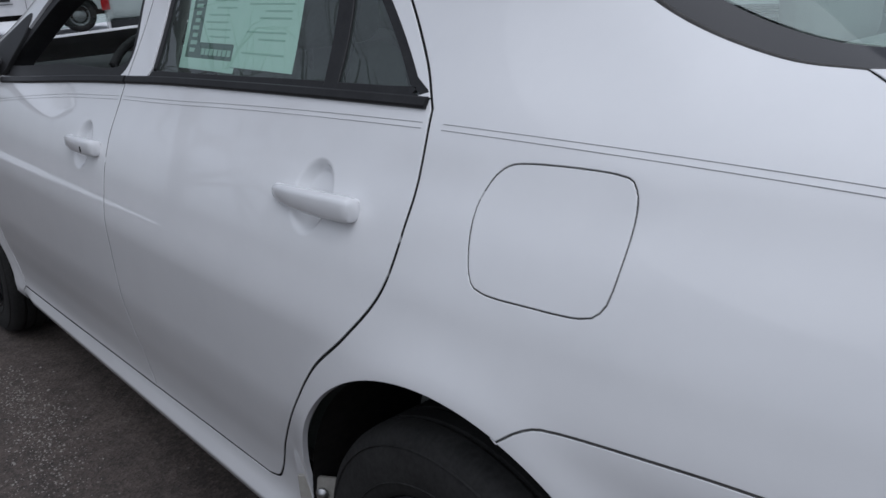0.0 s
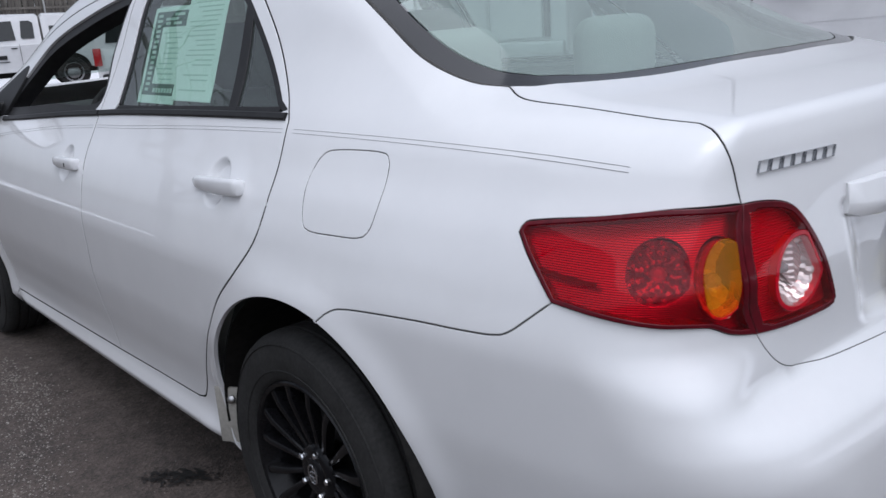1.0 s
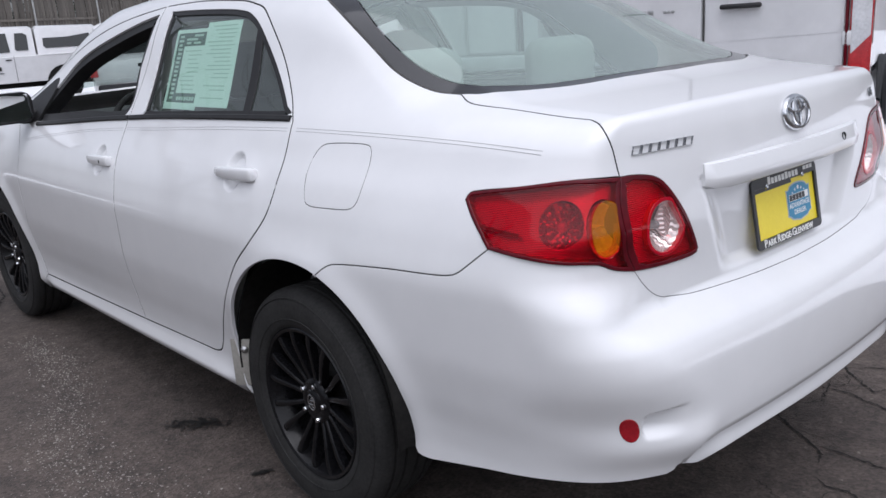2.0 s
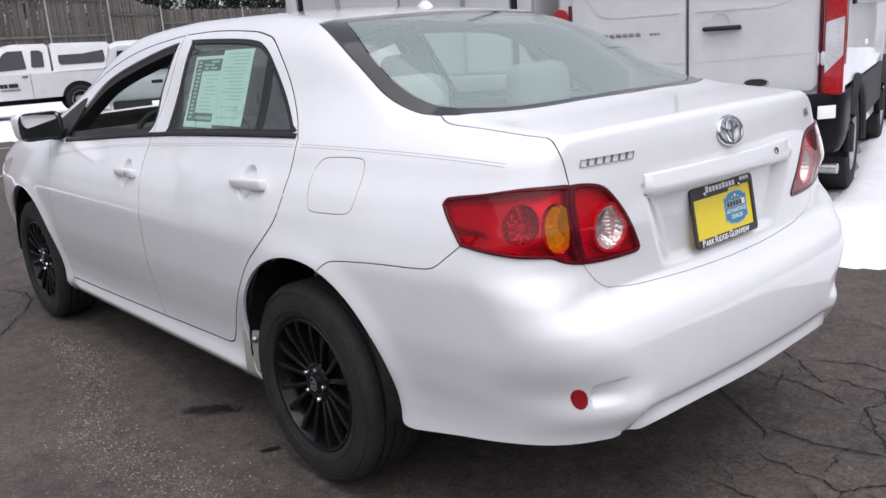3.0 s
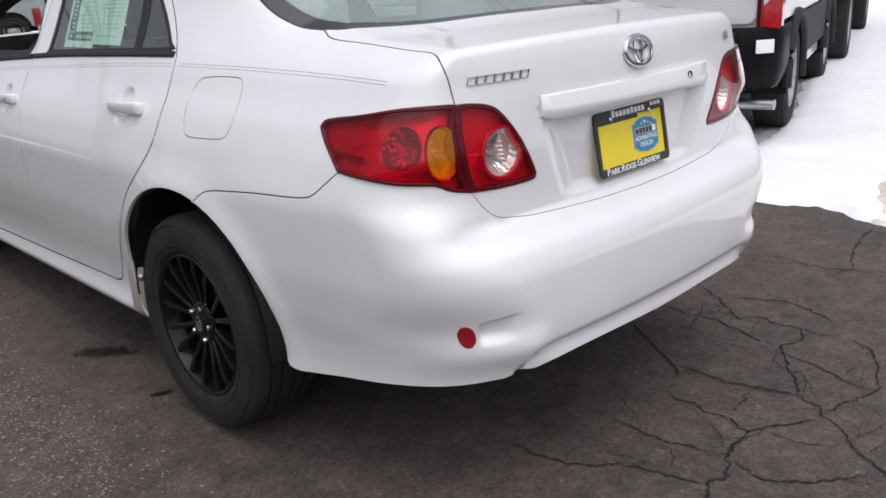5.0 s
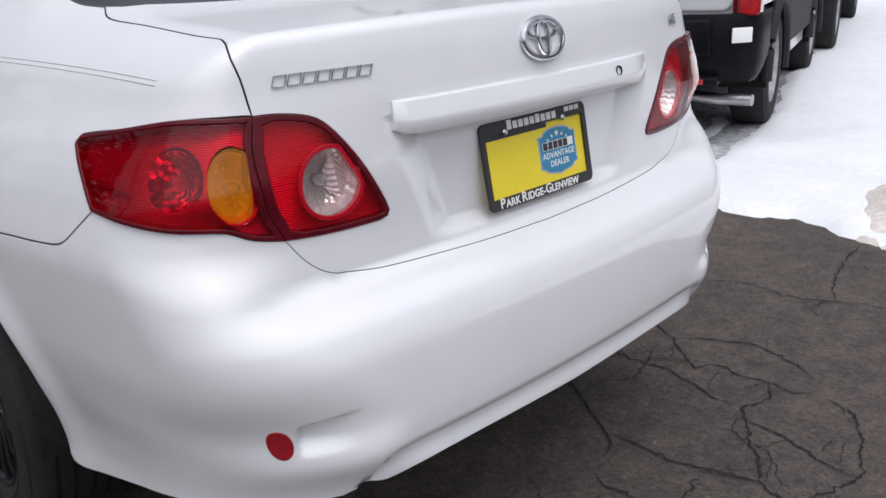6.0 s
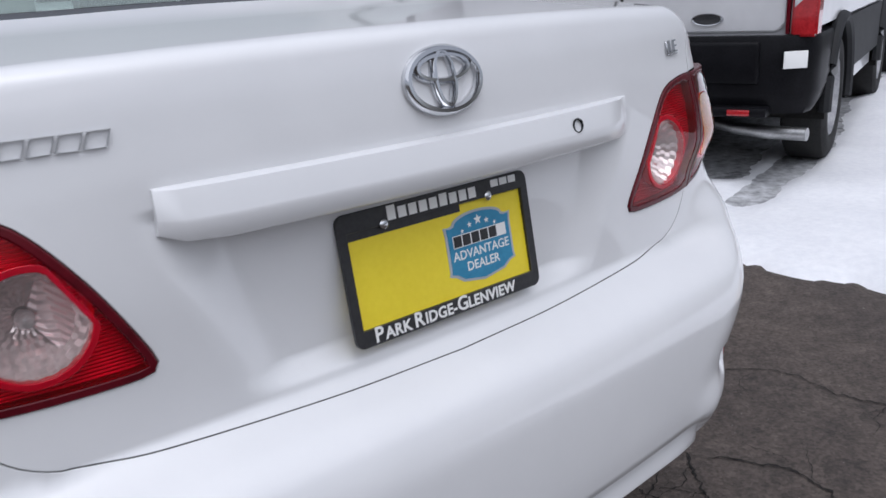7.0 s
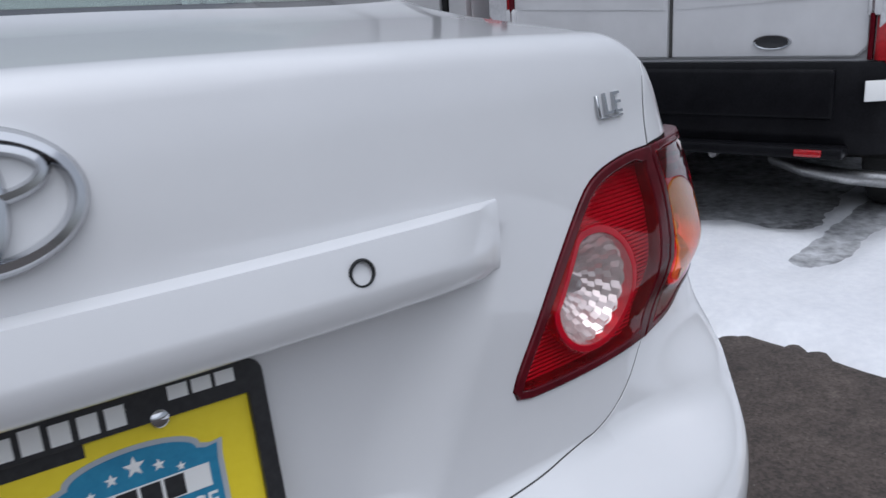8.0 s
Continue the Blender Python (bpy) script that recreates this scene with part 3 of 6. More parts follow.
# dark tubes stand in for the shade in the gaps between the panels
for owner_seams in ((DOOR_REAR, DOOR_CORNER, SILL_R, SILL_F), (MIDDLE, MIDDLE_UP), (FRAME_R, FRAME_R2, FRAME_F), (DOOR_FRONT,), (LID_TOP, LID_SIDE, SPLIT), (BUMP_TOP,), (LAMP_TOP, LAMP_UNDER, LAMP_LOW), (LID_LOW,), (GLASS_SIDE, GLASS_LOW), (np.vstack([FUEL, FUEL[:1]]),)):
    row = np.vstack(owner_seams)
    row = row[clean(row)]
    row = row - normals(row) * .0059
    for side in (1, -1):
        if side < 0 and len(owner_seams) == 1 and owner_seams[0][0] is FUEL[0]:
            continue
        part("seal", tube_bm([tuple(a * (side, 1, 1)) for a in row], .0056, 6), GAP if owner_seams[0] is LID_LOW or owner_seams[0] is BUMP_TOP or len(owner_seams[0]) == len(FUEL) + 1 else WELL, car, "dark strip standing for the shade in a panel gap")


# ---- the sedan's fittings ----
def inset(row_loop, d):
    """A closed outline moved inwards on the skin."""
    p = row_loop[clean(row_loop)]
    n = normals(p)
    t = np.roll(p, -2, 0) - np.roll(p, 2, 0)
    t /= np.linalg.norm(t, axis=1, keepdims=True)
    side = np.cross(t, n)
    middle = p.mean(0)
    sign = np.sign(((p - middle) * side).sum())
    return snap(p - sign * side * np.reshape(d, (-1, 1)))


def disc_loop(c, rx, rz, turn=0.0, n=40):
    """An oval on the skin round c."""
    c = snap([c])[0]
    nn = normals(c[None])[0]
    u = np.cross(nn, (0, 0, 1))
    u /= np.linalg.norm(u)
    v = np.cross(u, nn)
    a = np.linspace(0, 2 * np.pi, n, endpoint=False)
    p, q = np.cos(a) * rx, np.sin(a) * rz
    p, q = p * math.cos(turn) - q * math.sin(turn), p * math.sin(turn) + q * math.cos(turn)
    return snap(c + p[:, None] * u + q[:, None] * v)


def side_at(y, z):
    return on_side((y, z))[0][0]


RED_PANE = lens_material("red_lens", (1.0, .042, .16), (.66, .002, .024), .035, .02, 1.38)
AMBER_PANE = lens_material("amber_lens", (1.0, .56, .04), (1.0, .38, .006), .21, .02, 1.38)
CLEAR_PANE = lens_material("clear_lens", (.98, .95, .94), (.85, .76, .74), .04, .02, 1.40)
RING_PANE = lens_material("red_lens_ring", (1.0, .05, .17), (.72, .004, .030), .45, .03, 1.45)
MAROON = mottled(material("maroon_lens_edge", (.10, .004, .009), .16, 0, 0, Specular_IOR_Level=.28), 9, (.060, .002, .006), (.120, .004, .011), fine=60.0)
MIRROR_DISH = mottled(material("lamp_reflector", (.8, .78, .77), .10, 1.0), 40, (.62, .58, .58), (.86, .84, .83), fine=150.0, rough=(.06, .20))
PALE_DISH = mottled(material("satin_reflector", (.7, .66, .65), .2, .62), 40, (.62, .56, .55), (.90, .83, .82), fine=150.0, rough=(.10, .26))
AMBER_DISH = mottled(material("turn_reflector", (.8, .78, .74), .3, .35), 40, (.62, .58, .54), (.90, .87, .84), fine=150.0, rough=(.16, .34))
BULB = mottled(material("lamp_bulb", (.35, .34, .34), .12, .2, .6), 60, (.22, .21, .21), (.42, .41, .41), fine=160.0)
REFLECTOR_RED = mottled(material("reflector_red", (.30, .005, .012), .2, 0, .4), 40, (.22, .003, .009), (.36, .007, .016), fine=220.0, bump=.5, bump_scale=260.0, distance=.002)


def ribbed(m, scale, way="Z", strength=.8):
    """Fine ribs pressed into a reflector."""
    b = m.node_tree.nodes["Principled BSDF"]
    where = node(m, "ShaderNodeTexCoord")
    wave = node(m, "ShaderNodeTexWave", Scale=scale, Distortion=.8, Detail=2.0)
    wave.bands_direction = way
    wire(m, where.outputs["Object"], wave.inputs["Vector"])
    relief = node(m, "ShaderNodeBump", Strength=strength, Distance=.004)
    wire(m, wave.outputs["Fac"], relief.inputs["Height"])
    wire(m, relief.outputs[0], b.inputs["Normal"])
    return m


RIB_DISH = ribbed(material("ribbed_reflector", (.92, .70, .69), .26, .60), 78)
FINE_DISH = ribbed(material("fine_ribbed_reflector", (.50, .39, .38), .26, .85), 95, "Z", .30)
FROST = ribbed(material("frosted_reflector", (.80, .72, .72), .34, .55), 70, "DIAGONAL", .7)

outer_loop = np.vstack([LAMP_TOP, LAMP_UNDER, LAMP_LOW, SPLIT[::-1]])
inner_loop = np.vstack([INNER, SPLIT[::-1]])


def oval_at(c, rx, rz, cuts=(), n=44):
    """An oval on the skin round c, cut off straight along lines (across, up, distance)."""
    c = snap([c])[0]
    nn = normals(c[None])[0]
    u = np.cross(nn, (0, 0, 1))
    u /= np.linalg.norm(u)
    v = np.cross(u, nn)
    a = np.linspace(0, 2 * np.pi, n, endpoint=False)
    p, q = np.cos(a) * rx, np.sin(a) * rz
    for cu, cv, d in cuts:
        over = np.maximum(p * cu + q * cv - d, 0)
        p, q = p - cu * over, q - cv * over
    return snap(c + p[:, None] * u + q[:, None] * v)


def proud(p):
    """The lamps stand out of the skin towards their upper outer corner."""
    x, y, z = np.abs(p[:, 0]), p[:, 1], p[:, 2]
    return .003 + .010 * ramp(x, .62, .69) * ramp(z, .78, .90) * ramp(-y, .58, .72)


def above(step):
    return lambda p: proud(p) + step


AMBER_C, CLEAR_C, BRAKE_C = (-.637, -.814, .857), (-.494, -.861, .842), (-.702, -.764, .872)
AMBER = oval_at(AMBER_C, .040, .059, ((-1, 0, .023),))
CLEAR = oval_at(CLEAR_C, .053, .053, ((-.866, .5, .041),))
RING = oval_at(CLEAR_C, .061, .061, ((-.866, .5, .047),))
BRAKE = oval_at(BRAKE_C, .046, .048)


def wide_inset(loop, d, more):
    """The lens opening: the frame is widest along the split between the two halves."""
    p = loop[clean(loop)]
    near = np.array([np.linalg.norm(SPLIT - q, axis=1).min() for q in p])
    return inset(p, d + more * (1 - ramp(near, .004, .030)))


def strip_bm(row, height, proud, flip):
    """A flat moulding with rounded edges along a row of points on the side."""
    row = snap(spline(*row, step=.04))
    n = normals(row)
    up = np.cross(n, np.gradient(row, axis=0))
    up /= np.linalg.norm(up, axis=1, keepdims=True)
    up *= np.sign(up[:, 2:3])
    bm, rings = bmesh.new(), []
    for p, a, u in zip(row, n, up):
        ring = [p - u * height / 2 - a * .004, p - u * height / 2 + a * proud * .6, p - u * height * .32 + a * proud, p + u * height * .32 + a * proud, p + u * height / 2 + a * proud * .6, p + u * height / 2 - a * .004]
        rings.append([bm.verts.new(tuple(q * ((-1, 1, 1) if flip else (1, 1, 1)))) for q in ring])
    for a, b in zip(rings, rings[1:]):
        for j in range(5):
            bm.faces.new((a[j], a[j + 1], b[j + 1], b[j]))
    bm.faces.new(rings[0]), bm.faces.new(rings[-1][::-1])
    bmesh.ops.recalc_face_normals(bm, faces=bm.faces)
    return bm


def placed(bm, c, rx, rz, flip, sink=.004):
    """Sets a round piece made along +z behind the skin at c."""
    nn = normals(snap([c]))[0]
    c = snap([c])[0] - nn * sink
    q = Vector(nn).to_track_quat("Z", "Y").to_matrix().to_4x4()
    moved(bm, Matrix.Translation(c) @ q @ Matrix.Diagonal((1, rz / rx, 1, 1)))
    if flip:
        moved(bm, Matrix.Diagonal((-1, 1, 1, 1)))
        bmesh.ops.reverse_faces(bm, faces=bm.faces)
    return bm


def bowl(name, c, rx, rz, depth, mat, parent, flip, rings=6, sectors=26, seed=1, sink=.005):
    """A faceted reflector dish: rings of small flat mirrors, each tilted a little from the next."""
    r = random.Random(seed)
    bm = bmesh.new()
    for i in range(rings):
        d0, d1 = .16 + .86 * i / rings, .16 + .86 * (i + 1) / rings
        for k in range(sectors):
            a0, a1 = (2 * math.pi * (k + e + .5 * (i % 2)) / sectors for e in (0, 1))
            tilt, lift = r.gauss(0, .07) + (.34 if k % 2 else -.34), r.gauss(0, .06)
            vs = []
            for d, a, sd, sa in ((d0, a0, -1, -1), (d1, a0, 1, -1), (d1, a1, 1, 1), (d0, a1, -1, 1)):
                z = -depth * (1 - d * d) + sa * tilt * rx * d * math.pi / sectors + sd * lift * rx * .43 / rings
                vs.append(bm.verts.new((rx * d * math.cos(a), rx * d * math.sin(a), z)))
            bm.faces.new(vs)
    back = lathe_bm([(-depth * 1.10, .0), (-depth * 1.06, .5 * rx), (-depth * .62, .82 * rx), (-.002, 1.03 * rx)], 40, "Z")
    return part(name, placed(join_bm(bm, back), c, rx, rz, flip, sink), mat, parent, smooth=False)


def bulb(c, size, depth, parent, flip):
    tip = lathe_bm([(-depth * .30, 0), (-depth * .33, .5 * size), (-depth * .45, .86 * size), (-depth * .62, size), (-depth * .85, .8 * size), (-depth, .7 * size)], 20, "Z")
    return part("bulb", placed(tip, c, 1, 1, flip), BULB, parent, "grey lamp bulb")


for flip in (False, True):
    # half on the wing
    hole = wide_inset(outer_loop, .0085, .003)
    lamp = part("tail_lamp", panel_mesh("tail_lamp", MAROON, LAMP, [outer_loop], [hole], level=proud, grain=.012, gap=.0003, lip=.0022, deep=.05, mirror=flip), MAROON, car, "red tail lamp with an amber turn signal")
    part("red_lens", panel_mesh("red_lens", RED_PANE, LAMP, [hole], [AMBER], level=above(-.0006), grain=.014, gap=0, lip=.001, deep=.003, mirror=flip), RED_PANE, lamp)
    part("amber_lens", panel_mesh("amber_lens", AMBER_PANE, LAMP, [AMBER], level=above(0), grain=.012, gap=.0005, lip=.001, deep=.02, mirror=flip), AMBER_PANE, lamp, "amber turn signal lens")
    part("reflector", panel_mesh("reflector", FINE_DISH, LAMP, [(outer_loop, 0)], [BRAKE], [AMBER], level=-.012, grain=.016, mirror=flip), FINE_DISH, lamp)
    bowl("turn_dish", AMBER_C, .038, .054, .038, AMBER_DISH, lamp, flip, 7, 28, 3, .020)
    bulb(AMBER_C, .011, .046, lamp, flip)
    bowl("brake_dish", BRAKE_C, .044, .046, .042, MIRROR_DISH, lamp, flip, 6, 24, 5, .021)
    bulb(BRAKE_C, .012, .052, lamp, flip)
    # the shelf that parts the marker from the brake light
    shelf = strip_bm(on_side((-.605, .868), (-.65, .862), (-.70, .858)), .006, .0, flip)
    part("divider", shelf, MAROON, lamp)
    # half on the lid
    hole = wide_inset(inner_loop, .0105, .007)
    lamp = part("lid_lamp", panel_mesh("lid_lamp", MAROON, LAMP, [inner_loop], [hole], level=.003, grain=.012, gap=.0003, lip=.0022, deep=.045, mirror=flip), MAROON, lid, "red lid lamp with a clear round reversing light")
    part("red_lens", panel_mesh("red_lens", RED_PANE, LAMP, [hole], [RING], level=.0024, grain=.014, gap=0, lip=.001, deep=.003, mirror=flip), RED_PANE, lid)
    part("lens_ring", panel_mesh("lens_ring", RING_PANE, LAMP, [RING], [CLEAR], level=.0030, grain=.010, gap=.0003, lip=.001, deep=.012, mirror=flip), RING_PANE, lid, "bright red ring round the clear lens")
    part("clear_lens", panel_mesh("clear_lens", CLEAR_PANE, LAMP, [CLEAR], level=.0036, grain=.012, gap=.0005, lip=.001, deep=.02, mirror=flip), CLEAR_PANE, lid, "clear reversing light lens")
    part("reflector", panel_mesh("reflector", RIB_DISH, LAMP, [(inner_loop, 0)], [CLEAR], level=-.012, grain=.016, mirror=flip), RIB_DISH, lid)
    bowl("reversing_dish", CLEAR_C, .055, .055, .048, PALE_DISH, lid, flip, 10, 44, 7)
    bulb(CLEAR_C, .010, .048, lid, flip)
    # a frosted wedge fills one side of the reversing light
    wedge = bmesh.new()
    row = [wedge.verts.new((.051 * k * math.cos(a), .051 * k * math.sin(a), -.020 - .014 * (1 - k))) for k, a in [(.22, radians(-55)), (.22, radians(15)), (.22, radians(70))] + [(.98, radians(70 - 125 * j / 12)) for j in range(13)]]
    wedge.faces.new(row)
    part("frosted_wedge", placed(wedge, CLEAR_C, 1, 1, flip), FROST, lid, "frosted half of the reversing light", smooth=False)
    # red reflector in the bumper
    oval = disc_loop((-.642, -.868, .464), .0215, .031, -.30)
    part("reflector", panel_mesh("reflector", REFLECTOR_RED, LAMP, [oval], level=.0015, grain=.01, gap=.001, lip=.003, deep=.012, mirror=flip), REFLECTOR_RED, bumper, "small oval red reflector")


STRIPE = material("grey_stripe", (.42, .42, .43), .5)
# chrome darkened to stand in for the dark surroundings it would mirror
DARK_CHROME = material("dimmed_chrome", (.46, .47, .49), .16, 1.0)


# grip bar over the plate, with the lock
def grip_bar():
    bm = bmesh.new()
    rings = []
    xs = [-.367, -.362, -.345, -.30, -.2, -.1, 0, .1, .2, .3, .348, .366, .375]
    for x in xs:
        e = 1 - ramp(np.array([abs(x)]), .335, .372)[0] * .75
        y0 = tail_at(x, .955)
        slant = .011 * max(0, (-.335 - x) / .032) if x < 0 else 0
        ring = [(.012, .9515), (-.012 * e, .9495), (-.0155 * e, .9480), (-.0255 * e, .919), (-.0265 * e, .914 + slant * .3), (-.0215 * e, .895 + slant), (-.0185 * e, .892 + slant), (.02, .887 + slant)]
        rings.append([bm.verts.new((x, y0 + a, b)) for a, b in ring])
    for a, b in zip(rings, rings[1:]):
        for j in range(len(a) - 1):
            bm.faces.new((a[j], b[j], b[j + 1], a[j + 1]))
    bm.faces.new(rings[0]), bm.faces.new(rings[-1][::-1])
    bmesh.ops.recalc_face_normals(bm, faces=bm.faces)
    return bm


part("grip_bar", grip_bar(), PAINT, lid)
lock_y = tail_at(.221, .950)
part("lock", moved(join_bm(lathe_bm([(-.0015, .0105), (.0005, .0098), (.0005, .0085), (-.006, .0082), (-.006, .0)], 24, "Y"), box_bm(-.0012, .0012, -.007, -.005, -.005, .005)), pose(.2265, lock_y - .0235, .929, 8, 0, 180)), GREY_PLASTIC, lid, "small dark key lock")

# the maker's oval badge: crossed rings, chrome
def ring_pts(cx, cz, rx, rz, n=48):
    return [(cx + rx * math.cos(2 * math.pi * i / n), 0, cz + rz * math.sin(2 * math.pi * i / n)) for i in range(n)]


tilt = pose(.001, tail_at(0, 1.015) - .003, 1.015, -13, 0, 0)
def ring_band(cx, cz, rx, rz, wide, proud, n=64):
    """An oval band with bevelled edges, its face towards -y."""
    bm, rings = bmesh.new(), []
    for i in range(n):
        a = 2 * math.pi * i / n
        c, d = math.cos(a), math.sin(a)
        nx, nz = c / rx, d / rz
        k = math.hypot(nx, nz)
        nx, nz = nx / k, nz / k
        ring = [(-wide, .003), (-wide, -.35 * proud), (-.55 * wide, -proud), (.35 * wide, -.92 * proud), (wide, -.3 * proud), (wide, .003)]
        rings.append([bm.verts.new((cx + rx * c + nx * u, v, cz + rz * d + nz * u)) for u, v in ring])
    for i in range(n):
        p, q = rings[i], rings[(i + 1) % n]
        for j in range(6):
            bm.faces.new((p[j], p[(j + 1) % 6], q[(j + 1) % 6], q[j]))
    bmesh.ops.recalc_face_normals(bm, faces=bm.faces)
    return bm


badge = part("badge", moved(ring_band(0, 0, .0565, .0375, .0052, .0075), tilt), CHROME, lid, "chrome badge of crossed oval rings")
for cz, rx, rz in ((.0145, .040, .0155), (.002, .0155, .033)):
    part("badge_ring", moved(ring_band(0, cz, rx, rz, .0042, .0065), tilt), CHROME, lid)
# the model's lettering stands as plain slanted chrome blocks
for i in range(7):
    x = -.556 + i * .0243
    bm = bmesh.new()
    w, h, lean = .0205, .0165, .006
    for dx, dz in ((0, 0), (w, 0), (w + lean, h), (lean, h)):
        bm.verts.new((dx - .008, 0, dz))
    bm.faces.new(bm.verts)
    inner = bmesh.ops.inset_individual(bm, faces=bm.faces[:], thickness=.0042, depth=0)
    middle = min(bm.faces, key=lambda f: (f.calc_center_median() - Vector((w / 2 + lean / 2 - .008, 0, h / 2))).length)
    bmesh.ops.delete(bm, geom=[middle], context="FACES")
    up = bmesh.ops.extrude_face_region(bm, geom=bm.faces[:])
    bmesh.ops.translate(bm, verts=[v for v in up["geom"] if isinstance(v, bmesh.types.BMVert)], vec=(0, -.0045, 0))
    bmesh.ops.recalc_face_normals(bm, faces=bm.faces)
    yaw = math.degrees(math.atan2(tail_at(x + .02, 1.0) - tail_at(x - .01, 1.0), .03))
    part("letter_block", moved(bm, pose(x, tail_at(x, 1.0) - .0005, .9955, -6, 0, yaw)), DARK_CHROME, lid)


def text_bm(words, size, deep=.0006, space=1.0, bold=0.0):
    data = bpy.data.curves.new("words", "FONT")
    data.body, data.size, data.extrude, data.space_character = words, size, deep, space
    data.align_x, data.align_y = "CENTER", "CENTER"
    data.offset = bold
    data.resolution_u = 3
    ob = bpy.data.objects.new("words", data)
    me = bpy.data.meshes.new_from_object(ob)
    bm = bmesh.new()
    bm.from_mesh(me)
    bpy.data.objects.remove(ob)
    bpy.data.curves.remove(data)
    bpy.data.meshes.remove(me)
    return bm


yaw = math.degrees(math.atan2(tail_at(.57, 1.0) - tail_at(.52, 1.0), .05))
mark = join_bm(text_bm("LE", .029, .002, 1.05), box_bm(-.0245, -.0215, -.0105, .0105, -.002, .002, .0008, 1), box_bm(-.0235, .016, -.0125, -.0105, -.002, .0005, .0005, 1))
moved(mark, pose(.5460, tail_at(.5460, 1.006) - .002, 1.006, 76, 0, yaw))
part("trim_letters", mark, DARK_CHROME, lid, "chrome letters")

# ---- the dealer's plate in its frame (its own thing, screwed to the lid) ----
YELLOW = mottled(material("yellow_print", (.80, .62, .03), .35), 20, (.81, .64, .02), (.86, .69, .03), fine=120.0)
BLUE_PRINT = mottled(material("blue_print", (.03, .22, .38), .35), 25, (.025, .19, .34), (.04, .26, .43), fine=140.0)
WHITE_PRINT = material("white_print", (.82, .82, .80), .4)
BLACK_PRINT = mottled(material("black_plate_frame", (.018, .018, .02), .38), 40, (.014, .014, .016), (.028, .028, .03), fine=160.0, bump=.1, distance=.001)
SILVER_PRINT = material("silver_print", (.42, .45, .48), .35)
plate = tagged(new("licence_plate"), "yellow dealer plate with a blue shield in a black frame", "licence plate")
plate.matrix_world = pose(.003, -.8685, .792, 80.5, 0, 0)


def slab(w, h, x=0, y=0, z=0, t=.002, r=.0, n=5):
    """A rounded plate in the local x-y plane, its face towards +z."""
    bm = bmesh.new()
    pts = []
    for sx, sy, a0 in ((1, 1, 0), (-1, 1, 90), (-1, -1, 180), (1, -1, 270)):
        for i in range(n if r else 1):
            a = radians(a0 + (90 * i / max(n - 1, 1) if r else 0))
            pts.append((x + sx * (w / 2 - r) + r * math.cos(a), y + sy * (h / 2 - r) + r * math.sin(a), z))
    f = bm.faces.new([bm.verts.new(p) for p in pts])
    up = bmesh.ops.extrude_face_region(bm, geom=[f])
    bmesh.ops.translate(bm, verts=[v for v in up["geom"] if isinstance(v, bmesh.types.BMVert)], vec=(0, 0, t))
    bmesh.ops.recalc_face_normals(bm, faces=bm.faces)
    return bm


def frame_bm(w, h, left, top, low, r=.012, t=.006):
    """A frame: rounded slab with a square opening."""
    bm = bmesh.new()
    out, n = [], 6
    for sx, sy, a0 in ((1, 1, 0), (-1, 1, 90), (-1, -1, 180), (1, -1, 270)):
        for i in range(n):
            a = radians(a0 + 90 * i / (n - 1))
            out.append((sx * (w / 2 - r) + r * math.cos(a), sy * (h / 2 - r) + r * math.sin(a)))
    hole = [(sx * (w / 2 - left), (h / 2 - top) if sy > 0 else -(h / 2 - low)) for sx, sy in ((1, 1), (-1, 1), (-1, -1), (1, -1))]
    for z in (0, t):
        ring = [bm.verts.new((*p, z)) for p in out]
        gap = [bm.verts.new((*p, z)) for p in hole]
        for k in range(4):
            for i in range(n - 1):
                bm.faces.new((ring[k * n + i], ring[k * n + i + 1], gap[k]))
            bm.faces.new((ring[k * n + n - 1], ring[(k * n + n) % (4 * n)], gap[(k + 1) % 4], gap[k]))
        if z == 0:
            r0, g0 = ring, gap
    for a, b in ((r0, ring), (g0, gap)):
        for i in range(len(a)):
            j = (i + 1) % len(a)
            bm.faces.new((a[i], a[j], b[j], b[i]))
    bmesh.ops.recalc_face_normals(bm, faces=bm.faces)
    bmesh.ops.bevel(bm, geom=[e for e in bm.edges if e.calc_face_angle(0) > 1.2], offset=.0008, segments=1, affect="EDGES")
    return bm


part("sheet", slab(.300, .148, 0, 0, .0, .0018, .008), YELLOW, plate, "yellow printed sheet")
part("frame", moved(frame_bm(.318, .164, .013, .024, .021), pose(0, 0, .001)), BLACK_PRINT, plate, "black plastic frame")
# dark print under the frame's upper edge
part("dark_print", slab(.18, .012, -.055, .054, .0019, .0006), BLACK_PRINT, plate)
# the shield
pts = [(.045 * math.cos(math.pi * i / 24), .035 + .013 * math.sin(math.pi * i / 24)) for i in range(25)]
pts += [(-.052, .033), (-.0605, .034), (-.0590, .022), (-.0590, -.024), (-.0605, -.031), (-.050, -.034), (-.038, -.042), (0, -.048), (.038, -.042), (.050, -.034), (.0605, -.031), (.0590, -.024), (.0590, .022), (.0605, .034), (.052, .033)]
for scale, z, mat, name in ((1.0, .0019, SILVER_PRINT, "shield_edge"), (.93, .0027, BLUE_PRINT, "shield")):
    bm = bmesh.new()
    f = bm.faces.new([bm.verts.new((.0620 + x * scale, -.002 + y * scale, z)) for x, y in pts])
    up = bmesh.ops.extrude_face_region(bm, geom=[f])
    bmesh.ops.translate(bm, verts=[v for v in up["geom"] if isinstance(v, bmesh.types.BMVert)], vec=(0, 0, .0007))
    bmesh.ops.recalc_face_normals(bm, faces=bm.faces)
    part(name, bm, mat, plate, smooth=False)


